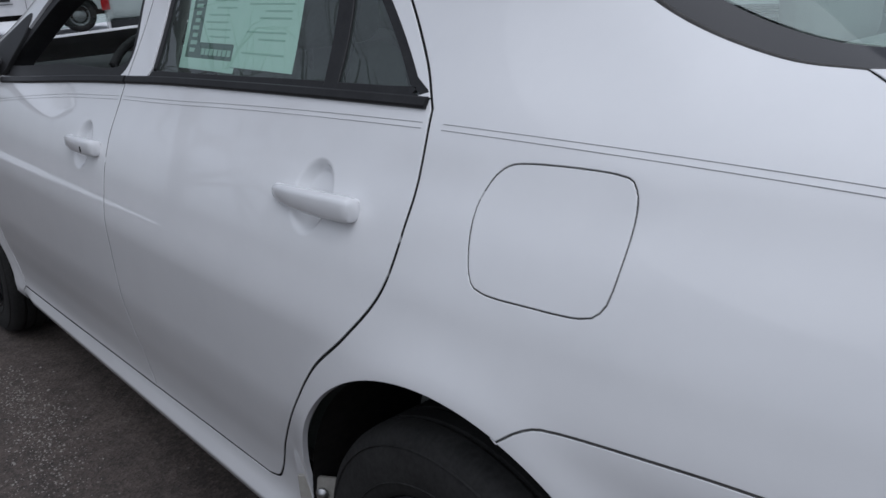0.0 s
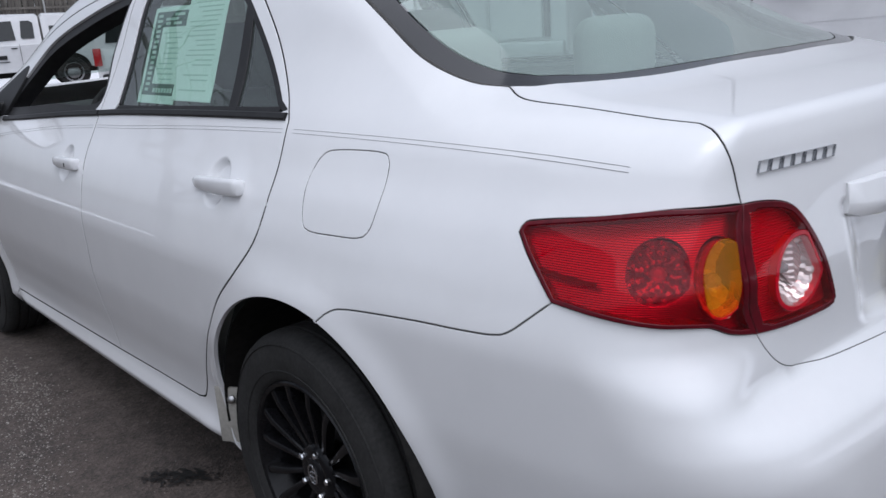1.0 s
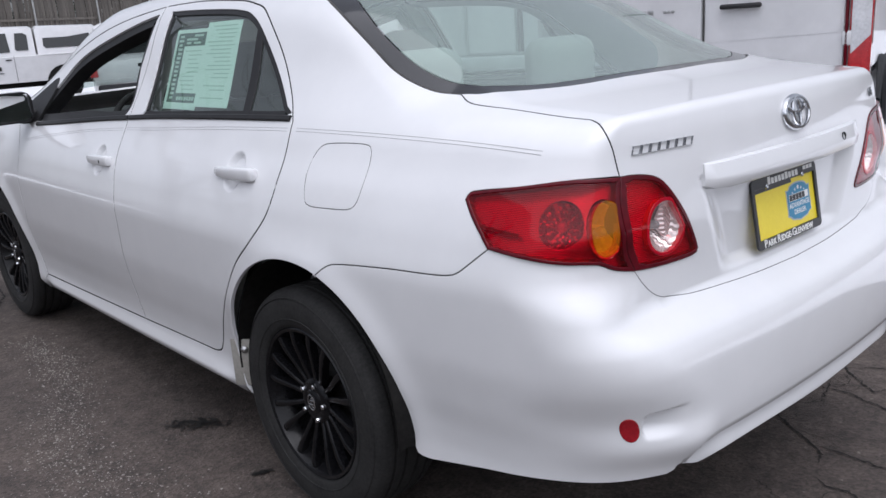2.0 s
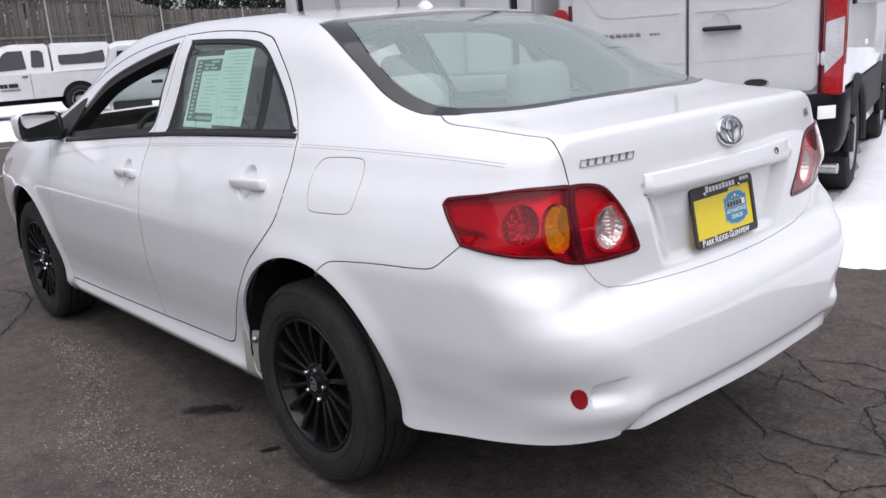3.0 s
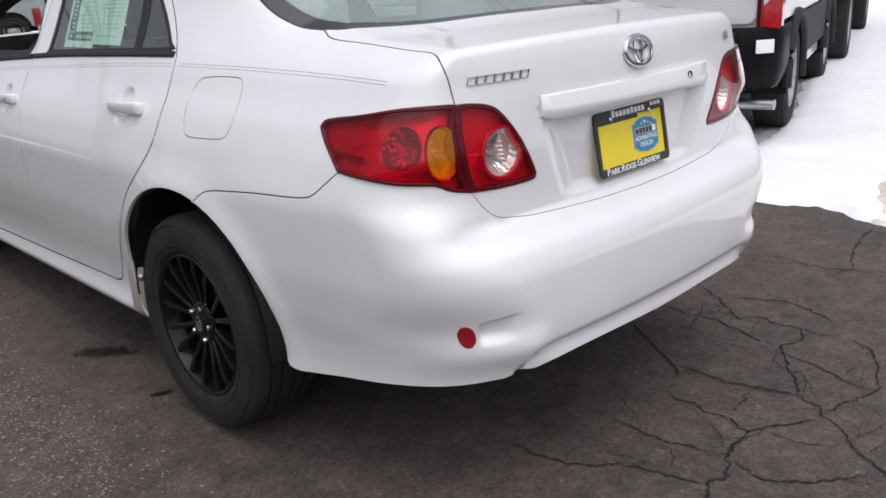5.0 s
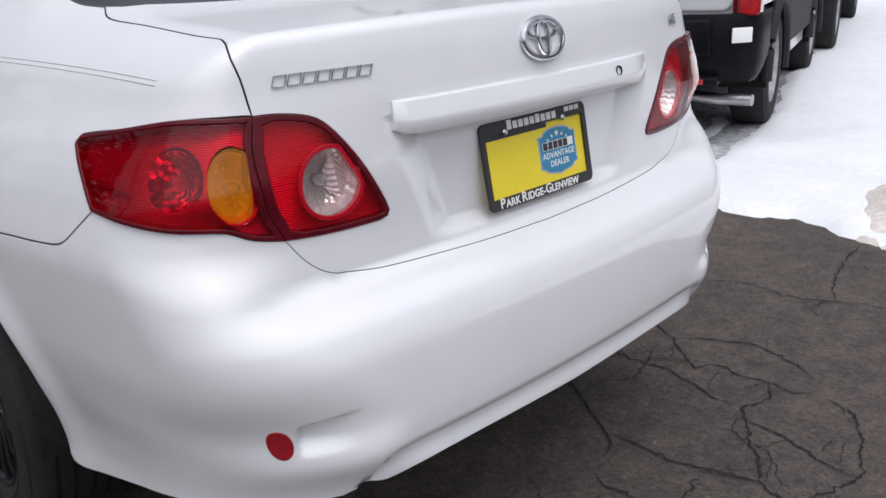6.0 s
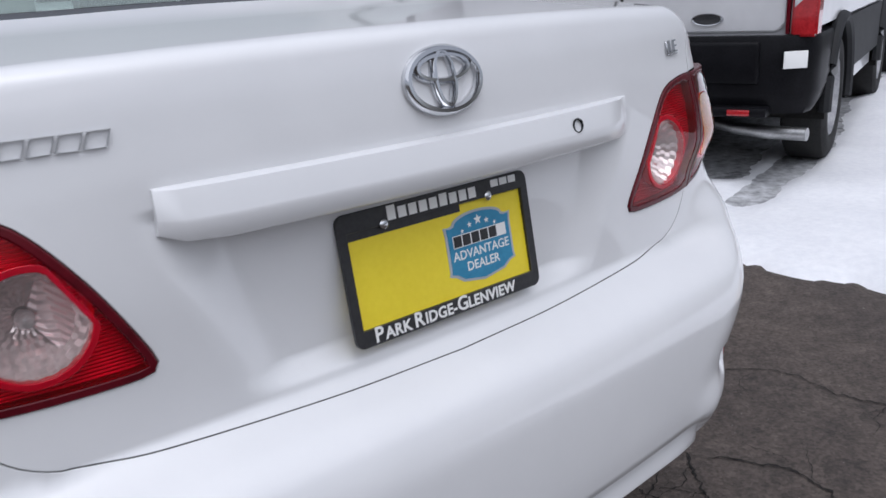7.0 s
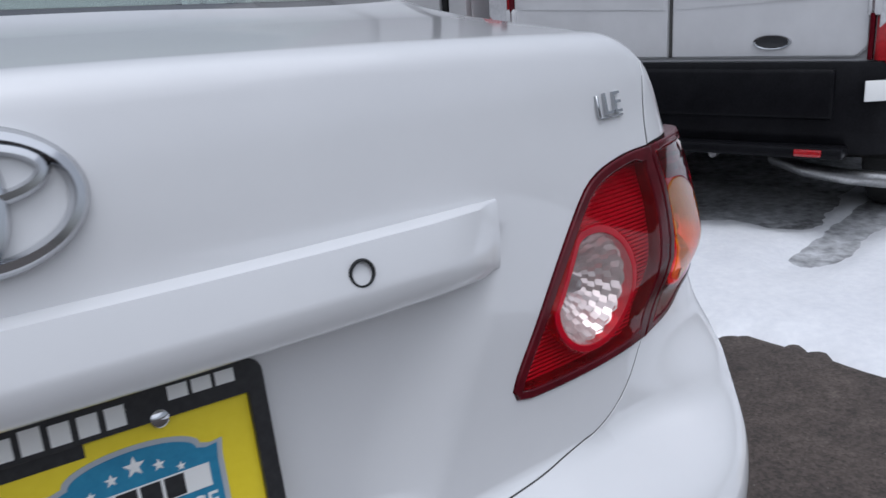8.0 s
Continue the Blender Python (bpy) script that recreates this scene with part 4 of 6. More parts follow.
def star_bm(x, y, r, z):
    bm = bmesh.new()
    vs = [bm.verts.new((x + (r if i % 2 == 0 else .42 * r) * math.sin(math.pi * i / 5), y + (r if i % 2 == 0 else .42 * r) * math.cos(math.pi * i / 5), z)) for i in range(10)]
    m = bm.verts.new((x, y, z + .0003))
    for i in range(10):
        bm.faces.new((vs[i], m, vs[(i + 1) % 10]))
    bmesh.ops.recalc_face_normals(bm, faces=bm.faces)
    return bm


for x, y, r in ((.0620, .032, .0075), (.0465, .028, .0045), (.0775, .028, .0045), (.0325, .022, .0035), (.0915, .022, .0035)):
    part("star", star_bm(x, y, r, .0037), WHITE_PRINT, plate, smooth=False)
# the seller's mark: a row of tiles
part("tile_strip", slab(.0960, .0165, .0620, .0100, .0035, .0004), WHITE_PRINT, plate)
for i in range(5):
    part("tile", slab(.0135, .0145, .0220 + i * .0158, .0100, .0039, .0004), BLACK_PRINT, plate)
part("lettering", moved(text_bm("ADVANTAGE", .0170, .0002, 1.0, .0002), pose(.0620, -.0095, .0037)), WHITE_PRINT, plate, smooth=False)
part("lettering", moved(text_bm("DEALER", .0170, .0002, 1.0, .0002), pose(.0620, -.0265, .0037)), WHITE_PRINT, plate, smooth=False)
place = -.131
for first, rest, gap in (("P", "ARK", .0035), ("R", "IDGE-", .0), ("G", "LENVIEW", 0)):
    for words, size in ((first, .0265), (rest, .0205)):
        bm = text_bm(words, size, .0004, 1.04, .0005)
        left, right = min(v.co.x for v in bm.verts), max(v.co.x for v in bm.verts)
        foot = min(v.co.y for v in bm.verts)
        part("lettering", moved(bm, pose(place - left, -.0790 - foot, .0073)), WHITE_PRINT, plate, smooth=False)
        place += right - left + .0018
    place += gap
# the seller's name stands as plain bars
for i, h in enumerate((.018, .014, .014, .014, .014, .016, .014, .014, .014)):
    part("name_bar", slab(.0125, h, -.078 + i * .0168, .0690 + (h - .014) / 2, .0070, .0006), WHITE_PRINT, plate, smooth=False)
for i in range(3):
    part("name_bar", slab(.0135, .0095, .098 + i * .0165, .0740, .0070, .0006), WHITE_PRINT, plate, smooth=False)
for x in (-.092, .083):
    part("screw", moved(lathe_bm([(0, .0062), (.002, .0062), (.0036, .004), (.004, 0)], 16, "Z"), pose(x, .0595, .0068)), CHROME, plate)


# ---- wheels ----
def wheel(x, y, turn):
    hub = new("wheel")
    hub.parent = car
    hub.matrix_basis = pose(x, y, .3175, turn, 0, 0 if x < 0 else 180)
    # the wheel's outer face looks towards -x
    grooves = []
    for u in (-.055, -.02, .02, .055):
        grooves += [(u - .005, .3165), (u - .004, .309), (u + .004, .309), (u + .005, .3165)]
    tyre = [(-.088, .209), (-.096, .213), (-.101, .221), (-.1045, .240), (-.1055, .262), (-.103, .284), (-.0985, .298), (-.091, .308), (-.078, .3145)] + grooves
    tyre += [(.078, .3145), (.091, .308), (.103, .284), (.1055, .26), (.1, .22), (.088, .2)]
    tyre_ob = part("tyre", lathe_bm(tyre, 96), RUBBER, hub, "worn black tyre")
    # shoulder blocks and raised marks on the sidewall
    blocks = []
    for i in range(70):
        a = 2 * math.pi * i / 70
        for s in (-1, 1):
            blocks.append(moved(box_bm(s * .083 - .012, s * .083 + .010, -.008, .008, -.003, .0028), pose(0, 0, 0, math.degrees(a)) @ pose(0, 0, .3125, 0, s * 17, 0)))
    tread_rest = part("tread_blocks", join_bm(*blocks), RUBBER, tyre_ob, smooth=False)
    tread_rest["kind"] = "stuff"
    part("sidewall_ridge", join_bm(lathe_bm([(-.1035, .2345), (-.1058, .236), (-.1036, .2375)], 96), lathe_bm([(-.1015, .2905), (-.1036, .292), (-.1005, .2935)], 96)), RUBBER, tyre_ob)
    rim = [(-.080, .208), (-.0945, .212), (-.0985, .208), (-.095, .200), (-.080, .194), (-.05, .178), (.02, .172), (.07, .18), (.085, .2)]
    part("rim", lathe_bm(rim, 72), RIM_BLACK, hub)
    part("brake_disc", lathe_bm([(-.012, .05), (-.012, .135), (.0, .136), (.012, .135), (.012, .05)], 48), RUBBER, hub)
    part("backing", lathe_bm([(.02, .0), (.02, .172)], 48), WELL, hub)
    # wheel cover: a dished centre and ten paired blades
    part("centre", lathe_bm([(-.070, .064), (-.078, .056), (-.081, .044), (-.079, .034), (-.082, .030), (-.084, .022), (-.085, 0)], 40), RIM_BLACK, hub)
    for i in range(8):
        for s in (-1, 1):
            bm = bmesh.new()
            rings = []
            for r, off, w, u in ((.046, .0092, .0064, -.068), (.080, .0135, .0066, -.073), (.120, .0208, .0074, -.081), (.162, .0300, .0088, -.0885), (.203, .0395, .0104, -.088)):
                o = s * off
                rings.append([bm.verts.new(p) for p in ((u, o - w, r), (u - .003, o - w * .5, r), (u - .003, o + w * .5, r), (u, o + w, r), (u + .022, o + w, r), (u + .022, o - w, r))])
            for a, b in zip(rings, rings[1:]):
                for j in range(6):
                    bm.faces.new((a[j], a[(j + 1) % 6], b[(j + 1) % 6], b[j]))
            bm.faces.new(rings[0]), bm.faces.new(rings[-1][::-1])
            bmesh.ops.recalc_face_normals(bm, faces=bm.faces)
            part("spoke", moved(bm, pose(0, 0, 0, 45 * i)), RIM_BLACK, hub)
    for i in range(5):
        part("wheel_nut", moved(lathe_bm([(-.088, 0), (-.088, .0055), (-.085, .0078), (-.066, .0078)], 6), pose(0, 0, 0, 72 * i) @ pose(0, 0, .050)), CHROME, hub, "chrome wheel nut")
    cap = join_bm(tube_bm([(-.086, .014 * math.cos(a), .0105 * math.sin(a)) for a in [2 * math.pi * k / 24 for k in range(24)]], .0013, 6, True), tube_bm([(-.086, .0095 * math.cos(a), .004 + .004 * math.sin(a)) for a in [2 * math.pi * k / 24 for k in range(24)]], .001, 6, True), tube_bm([(-.086, .004 * math.cos(a), .009 * math.sin(a)) for a in [2 * math.pi * k / 24 for k in range(24)]], .001, 6, True))
    part("cap_mark", moved(cap, pose(0, 0, 0, 62) @ Matrix.Diagonal((1, 1.5, 1.5, 1))), CHROME, hub, "chrome oval on the hub cap")
    return hub


for x in (-.758, .758):
    for y, turn in ((0, 17), (2.6, 40)):
        wheel(x, y, turn)

# wheel wells, underside
for sx in (-1, 1):
    for wy in (0, 2.6):
        well = lathe_bm([(-.855, .368), (-.80, .372), (-.50, .372), (-.50, .0)], 40, "X", radians(-4), radians(186))
        well = moved(well, pose(0, wy - .015, .352))
        if sx > 0:
            moved(well, Matrix.Diagonal((-1, 1, 1, 1)))
        part("wheel_well", well, WELL, car)
part("underside", join_bm(box_bm(-.70, .70, .42, 2.2, .20, .26, .01), box_bm(-.5, .5, -.62, .5, .22, .34, .02), box_bm(-.62, .62, -.80, -.46, .36, .39, .01), box_bm(-.5, .5, 2.1, 3.2, .2, .3, .02)), WELL, car)
# stone guards before the rear wheels
GUARD = mottled(material("clear_stone_guard", (.36, .35, .32), .45), 14, (.24, .23, .205), (.34, .325, .295), fine=90.0)
for s in (1, -1):
    # it hangs across the front of the arch and looks back at the tyre
    g = part("stone_guard", moved(box_bm(-.036, .042, -.004, .004, -.074, .072, .003, 2), pose(s * -.843, .352, .342, 0, 0, s * -55)), GUARD, car, "dirty grey stone guard")
    part("guard_bolt", moved(lathe_bm([(-.010, 0), (-.009, .006), (-.004, .011), (.0, .011)], 20, "Y"), pose(s * -.843, .341, .384, 0, 0, s * -55)), STEEL, g)

# ---- doors: handles, mouldings, glass trim ----
BELT_PTS = on_side((.122, 1.053), (.5, 1.046), (.9, 1.034), (1.13, 1.023), (1.4, 1.009), (1.8, .983), (2.05, .968))


def handle_bm(y0, y1, z, drop, flip):
    """A straight bar handle on two feet: a thick square end at y0 (the lock's end), thinner towards y1."""
    bm, rings = bmesh.new(), []
    x0 = side_at(.5 * (y0 + y1), z) - .002
    for k, off, hz, hd in ((0, .026, .0125, .010), (.012, .027, .0165, .0125), (.06, .029, .0185, .0135), (.3, .032, .0185, .0135), (.6, .032, .0170, .0125), (.82, .028, .0140, .0110), (.94, .022, .0105, .0090), (1, .017, .0060, .0060)):
        y, zz = y0 + (y1 - y0) * k, z - drop * k
        ring = []
        for i in range(16):
            a = 2 * math.pi * i / 16
            c, d = math.cos(a), math.sin(a)
            ring.append(bm.verts.new((x0 - off + hd * math.copysign(abs(c) ** .6, c), y, zz + hz * math.copysign(abs(d) ** .6, d))))
        rings.append(ring)
    for a, b in zip(rings, rings[1:]):
        for i in range(16):
            bm.faces.new((a[i], a[(i + 1) % 16], b[(i + 1) % 16], b[i]))
    bm.faces.new(rings[0]), bm.faces.new(rings[-1][::-1])
    bmesh.ops.recalc_face_normals(bm, faces=bm.faces)
    for a, b in ((.03, .16), (.86, .97)):
        ya, yb = y0 + (y1 - y0) * a, y0 + (y1 - y0) * b
        bm = join_bm(bm, box_bm(x0 - .024, x0 + .012, min(ya, yb), max(ya, yb), z - drop * a - .011, z - drop * a + .011, .004, 2))
    if flip:
        moved(bm, Matrix.Diagonal((-1, 1, 1, 1)))
        bmesh.ops.reverse_faces(bm, faces=bm.faces)
    return bm


for flip, rear, front in ((False, rear_doors[0], front_doors[0]), (True, rear_doors[1], front_doors[1])):
    s = -1 if flip else 1
    part("belt_moulding", strip_bm(BELT_PTS[:3] + [tuple(snap([on_side((1.122, 1.0235))[0]])[0])], .017, .007, flip), BLACK_TRIM, rear, "black rubber moulding")
    part("belt_moulding", strip_bm([on_side((1.134, 1.0228))[0]] + BELT_PTS[4:], .018, .007, flip), BLACK_TRIM, front, "black rubber moulding")
    part("handle", handle_bm(.183, .415, .914, .008, flip), PAINT, rear)
    part("handle", handle_bm(1.148, 1.368, .883, .004, flip), PAINT, front)
    part("lock_seam", moved(box_bm(-.001, .001, -.0018, .0018, -.006, .006), pose(s * (side_at(1.17, .883) - .0375), 1.172, .884)), BLACK_TRIM, front)
    # glass seal round the rear window, and the bar before the fixed quarter pane
    seal = panel_mesh("glass_seal", BLACK_TRIM, SIDE, [REAR_WIN], [inset(REAR_WIN, .012)], level=-.004, gap=-.003, lip=.001, deep=.01, mirror=flip)
    part("glass_seal", seal, BLACK_TRIM, rear)
    wide = np.array(spline(*[on_side((y, z))[0] for y, z in ((.375, 1.052), (.40, 1.15), (.452, 1.318))], step=.02))
    slim = np.array(spline(*[on_side((y, z))[0] for y, z in ((.338, 1.052), (.360, 1.15), (.408, 1.286))], step=.02))
    part("glass_divider", panel_mesh("glass_divider", BLACK_TRIM, SIDE, [snap(np.vstack([wide, slim[::-1]]))], level=-.003, gap=0, lip=.002, deep=.012, grain=.02, mirror=flip), BLACK_TRIM, rear)
    seal = panel_mesh("glass_seal", BLACK_TRIM, SIDE, [FRONT_WIN], [inset(FRONT_WIN, .030)], level=-.010, gap=-.004, lip=.002, deep=.05, mirror=flip)
    part("glass_seal", seal, BLACK_TRIM, front, "wide black inner window frame")
    # black mirror foot in the window's front corner
    foot = closed(*on_side((2.06, .985), (2.20, .975), (2.34, .985), (2.28, 1.035), (2.14, 1.11), (2.02, 1.15), (2.0, 1.08)))
    part("mirror_foot", panel_mesh("mirror_foot", BLACK_TRIM, SIDE, [foot], level=.004, gap=0, lip=.003, deep=.01, mirror=flip), BLACK_TRIM, front, "black corner piece")
    # pinstripes
    for dz in (0, -.007):
        for owner, a in ((front, ((1.145, .990), (1.5, .968), (1.9, .931), (2.12, .905))), (rear, ((.118, 1.031), (.4, 1.023), (.66, 1.012), (.9, 1.0), (1.115, .992)))):
            row = snap(spline(*[on_side((y, z + dz))[0] for y, z in a], step=.03)) + (-.0002, 0, 0)
            part("pinstripe", tube_bm([tuple(q * (s, 1, 1)) for q in row], .0006, 6), STRIPE, owner, "thin grey stripe")
    # door mirror
    mirror_x = s * -.885
    shell = box_bm(-.105, .10, -.045, .075, -.066, .066, .034, 5)
    for v in shell.verts:
        v.co.x *= 1 - .9 * max(0, v.co.y) - (.10 if v.co.z < 0 else 0)
        v.co.z *= 1 - 2.2 * max(0, v.co.y)
    dm = part("door_mirror", moved(shell, pose(mirror_x, 2.12, 1.042, 0, 0, 8 * s)), PAINT, front, "white door mirror with a black surround")
    part("bezel", moved(frame_bm(.200, .128, .012, .010, .010, .04, .014), pose(mirror_x, 2.077, 1.042, 90, 0, 8 * s)), BLACK_TRIM, dm)
    part("mirror_glass", moved(slab(.180, .112, 0, 0, 0, .003, .03, 6), pose(mirror_x, 2.076, 1.042, 81, 0, 6 * s)), CHROME, dm, "mirror glass")
    part("arm", moved(box_bm(-.05, .06, -.03, .05, -.030, .028, .015, 3), pose(s * -.785, 2.14, .998)), BLACK_TRIM, dm)

for flip in (False, True):
    for dz in (0, -.007):
        row = snap(spline(*[on_side((y, z + dz))[0] for y, z in ((.078, 1.032), (-.26, 1.030), (-.52, 1.022), (-.70, 1.012))], step=.03)) + (-.0002, 0, 0)
        part("pinstripe", tube_bm([tuple(q * (-1 if flip else 1, 1, 1)) for q in row], .0006, 6), STRIPE, car, "thin grey stripe")

# roof aerial
fin = lathe_bm([(0, .001), (.004, .03), (.0, .034)], 24, "Z")
moved(fin, Matrix.Diagonal((1, 1.6, 1, 1)))
part("aerial_base", moved(join_bm(fin, moved(lathe_bm([(.030, 0), (.028, .010), (.018, .020), (.004, .028), (0, .03)], 24, "Z"), Matrix.Diagonal((.8, 1.6, 1, 1)))), pose(.14, .50, 1.425, 3, 0, 0)), PAINT, car)

# ---- nose, bonnet, windscreen ----
ARCH_F = arch(2.6, 199, 0)
FEND_LOW = seam((-.832, 2.14, .292), (-.825, 2.2, .25), (-.80, 2.24, .215), tuple(ARCH_F[0]))
FEND_TOE = seam(tuple(ARCH_F[-1]), (-.83, 3.0, .40), (-.82, 3.06, .55), (-.79, 3.12, .72), (-.74, 3.10, .86))
FEND_TOP = seam((-.74, 3.10, .86), (-.76, 2.85, .945), (-.76, 2.55, .985), tuple(DOOR_FRONT[0]))
both("front_wing", "", PAINT, SIDE, [FEND_LOW, ARCH_F, FEND_TOE, FEND_TOP, DOOR_FRONT], grain=.03)
HEADLAMP = lens_material("headlamp_lens", (.92, .90, .88), (.80, .72, .66), .45, .02, 1.5)
front_lamp = closed(*on_side((2.80, .852), (2.92, .835), (3.04, .800), (3.08, .765), (3.03, .742), (2.94, .752), (2.85, .800)))
for flip in (False, True):
    part("headlamp", panel_mesh("headlamp", HEADLAMP, SIDE, [front_lamp], level=.003, gap=0, lip=.002, deep=.006, grain=.03, mirror=flip), HEADLAMP, car, "clear headlamp wrapped round the wing")
NOSE = seam((-.74, 3.10, .86), (-.5, 3.28, .84), (0, 3.40, .83))
COWL = seam(tuple(DOOR_FRONT[0]), (-.6, 2.50, 1.03), (-.3, 2.60, 1.05), (0, 2.63, 1.06))
part("bonnet", panel_mesh("bonnet", PAINT, TOP, [FEND_TOP, COWL, mirrored(COWL), mirrored(FEND_TOP), mirrored(NOSE), NOSE[::-1]], grain=.05), PAINT, car)
CHIN = seam(tuple(ARCH_F[-1]), (-.74, 3.2, .27), (-.4, 3.38, .25), (0, 3.45, .25))
part("front_bumper", panel_mesh("front_bumper", PAINT, Fan((0, 2.4, .6), (0, 1, 0)), [FEND_TOE, NOSE, mirrored(NOSE), mirrored(FEND_TOE), mirrored(CHIN), CHIN[::-1]], grain=.05), PAINT, car)
SCREEN_SIDE = RAIL_F[:max(3, len(RAIL_F) - 6)]
SCREEN_LOW = seam(tuple(SCREEN_SIDE[-1]), (-.5, 2.47, 1.05), (0, 2.56, 1.08))
SCREEN_TOP = seam((-.50, 1.78, 1.39), (-.3, 1.84, 1.40), (0, 1.87, 1.41))
part("windscreen", panel_mesh("windscreen", GLASS, TOP, [(SCREEN_SIDE, 0), (SCREEN_LOW, 0), (mirrored(SCREEN_LOW), 0), (mirrored(SCREEN_SIDE), 0), (mirrored(SCREEN_TOP), 0), (SCREEN_TOP[::-1], 0)], level=-.006, grain=.05), GLASS, car)

# ---- inside ----
TRIM_IN = mottled(material("grey_inner_trim", (.16, .16, .155), .8), 9, (.30, .30, .285), (.38, .38, .365), fine=120.0)
DARK_TRIM = mottled(material("dark_inner_trim", (.05, .05, .05), .75), 9, (.04, .04, .04), (.07, .07, .068), fine=120.0)
for flip in (False, True):
    part("door_lining", panel_mesh("door_lining", TRIM_IN, SIDE, [(DOOR_REAR, 0), (DOOR_CORNER, 0), (SILL_R, 0), (MIDDLE, 0), (MIDDLE_UP, 0), (FRAME_R2[::-1], 0), (FRAME_R[::-1], 0)], [(inset(REAR_WIN, .004), 0)], level=-.05, grain=.05, mirror=flip), TRIM_IN, rear_doors[flip])
    part("door_lining", panel_mesh("door_lining", TRIM_IN, SIDE, [(MIDDLE[::-1], 0), (SILL_F, 0), (DOOR_FRONT[::-1], 0), (FRAME_F[::-1], 0), (MIDDLE_UP[::-1], 0)], [(inset(FRONT_WIN, .004), 0)], level=-.055, grain=.05, mirror=flip), TRIM_IN, front_doors[flip])
    part("pillar_lining", panel_mesh("pillar_lining", TRIM_IN, QUARTER, [(DOOR_REAR[:20][::-1], 0), (FRAME_R, 0), (RAIL_R, 0), (ROOF_SEAM_R[::-1], 0), (GLASS_SIDE, 0), (LID_TOP, 0), (seam(tuple(LID_TOP[-1]), (-.74, -.4, .95), tuple(DOOR_REAR[19])), 0)], level=-.035, grain=.05, mirror=flip), TRIM_IN, car)
part("headliner", panel_mesh("headliner", LINING, TOP, [(a, 0) for a in (GLASS_TOP, mirrored(GLASS_TOP), mirrored(ROOF_SEAM_R)[::-1], mirrored(ROOF_SEAM_F)[::-1], mirrored(SCREEN_TOP), SCREEN_TOP[::-1], ROOF_SEAM_F[::-1], ROOF_SEAM_R[::-1])], level=-.03, grain=.06), LINING, car)
part("cabin_floor", box_bm(-.72, .72, .0, 2.4, .27, .31, .01), DARK_TRIM, car)
part("parcel_shelf", box_bm(-.60, .60, -.50, -.05, 1.015, 1.04, .012), TRIM_IN, car)
part("boot_wall", box_bm(-.68, .68, -.12, -.08, .35, 1.02, .01), DARK_TRIM, car)


def cushion(x0, x1, y0, y1, z0, z1, bevel=.05, lean=0.0, about=0.0):
    bm = box_bm(x0, x1, y0, y1, z0, z1, bevel, 4)
    if lean:
        moved(bm, Matrix.Translation((0, (y0 + y1) / 2, about)) @ pose(0, 0, 0, lean) @ Matrix.Translation((0, -(y0 + y1) / 2, -about)))
    return bm


bench = new("rear_seat")
bench.parent = car
part("bench_cushion", cushion(-.62, .62, .12, .62, .42, .60), SEAT, bench)
part("bench_back", cushion(-.62, .62, -.02, .14, .50, 1.05, .05, 14, .5), SEAT, bench)
for x in (-.31, .31):
    part("headrest", cushion(x - .145, x + .145, .02, .14, 1.00, 1.20, .058), SEAT, bench)
for x in (-.36, .36):
    seat = new("front_seat")
    seat.parent = car
    part("seat_cushion", cushion(x - .25, x + .25, 1.15, 1.65, .38, .55), SEAT, seat)
    part("seat_back", cushion(x - .25, x + .25, 1.02, 1.16, .45, 1.06, .06, 12, .5), SEAT, seat)
    part("headrest", cushion(x - .13, x + .13, .86, .97, 1.06, 1.25, .05), SEAT, seat)
    part("headrest_post", join_bm(tube_bm([(x - .05, .93, 1.0), (x - .05, .92, 1.1)], .007), tube_bm([(x + .05, .93, 1.0), (x + .05, .92, 1.1)], .007)), STEEL, seat)
dash = part("dashboard", cushion(-.70, .70, 1.98, 2.42, .62, .98, .07), DARK_TRIM, car)
wheel_rim = tube_bm([(.185 * math.cos(2 * math.pi * k / 32), 0, .185 * math.sin(2 * math.pi * k / 32)) for k in range(32)], .014, 10, True)
steer = part("steering_wheel", moved(join_bm(wheel_rim, box_bm(-.06, .06, -.02, .03, -.06, .05, .02), box_bm(-.18, .18, -.008, .008, -.012, .012, .005), box_bm(-.012, .012, -.008, .008, -.18, .0, .005)), pose(-.36, 1.84, .89, -22)), DARK_TRIM, car)
part("column", tube_bm([(-.36, 1.80, .94), (-.36, 2.1, .84)], .035), DARK_TRIM, car)
part("inner_mirror", cushion(-.11, .11, 1.97, 2.0, 1.27, 1.33, .012), DARK_TRIM, car)

# ---- the seller's papers taped inside the rear side glass ----
def paper_sheet(y0, y1, z0, z1, level, mat):
    """A sheet lying along the inside of the left rear glass; y0 and y1 hold at the glass's foot, and it leans with the glass."""
    corner = on_side(*[(y + .28 * (z - 1.07), z) for y, z in ((y0, z0), (y1, z0), (y1, z1), (y0, z1))])
    row = np.vstack([spline(corner[i], corner[(i + 1) % 4], step=.03) for i in range(4)])
    return panel_mesh("sheet", mat, SIDE, [snap(row)], level=level, gap=0, lip=.0003, deep=.0006, grain=.03)


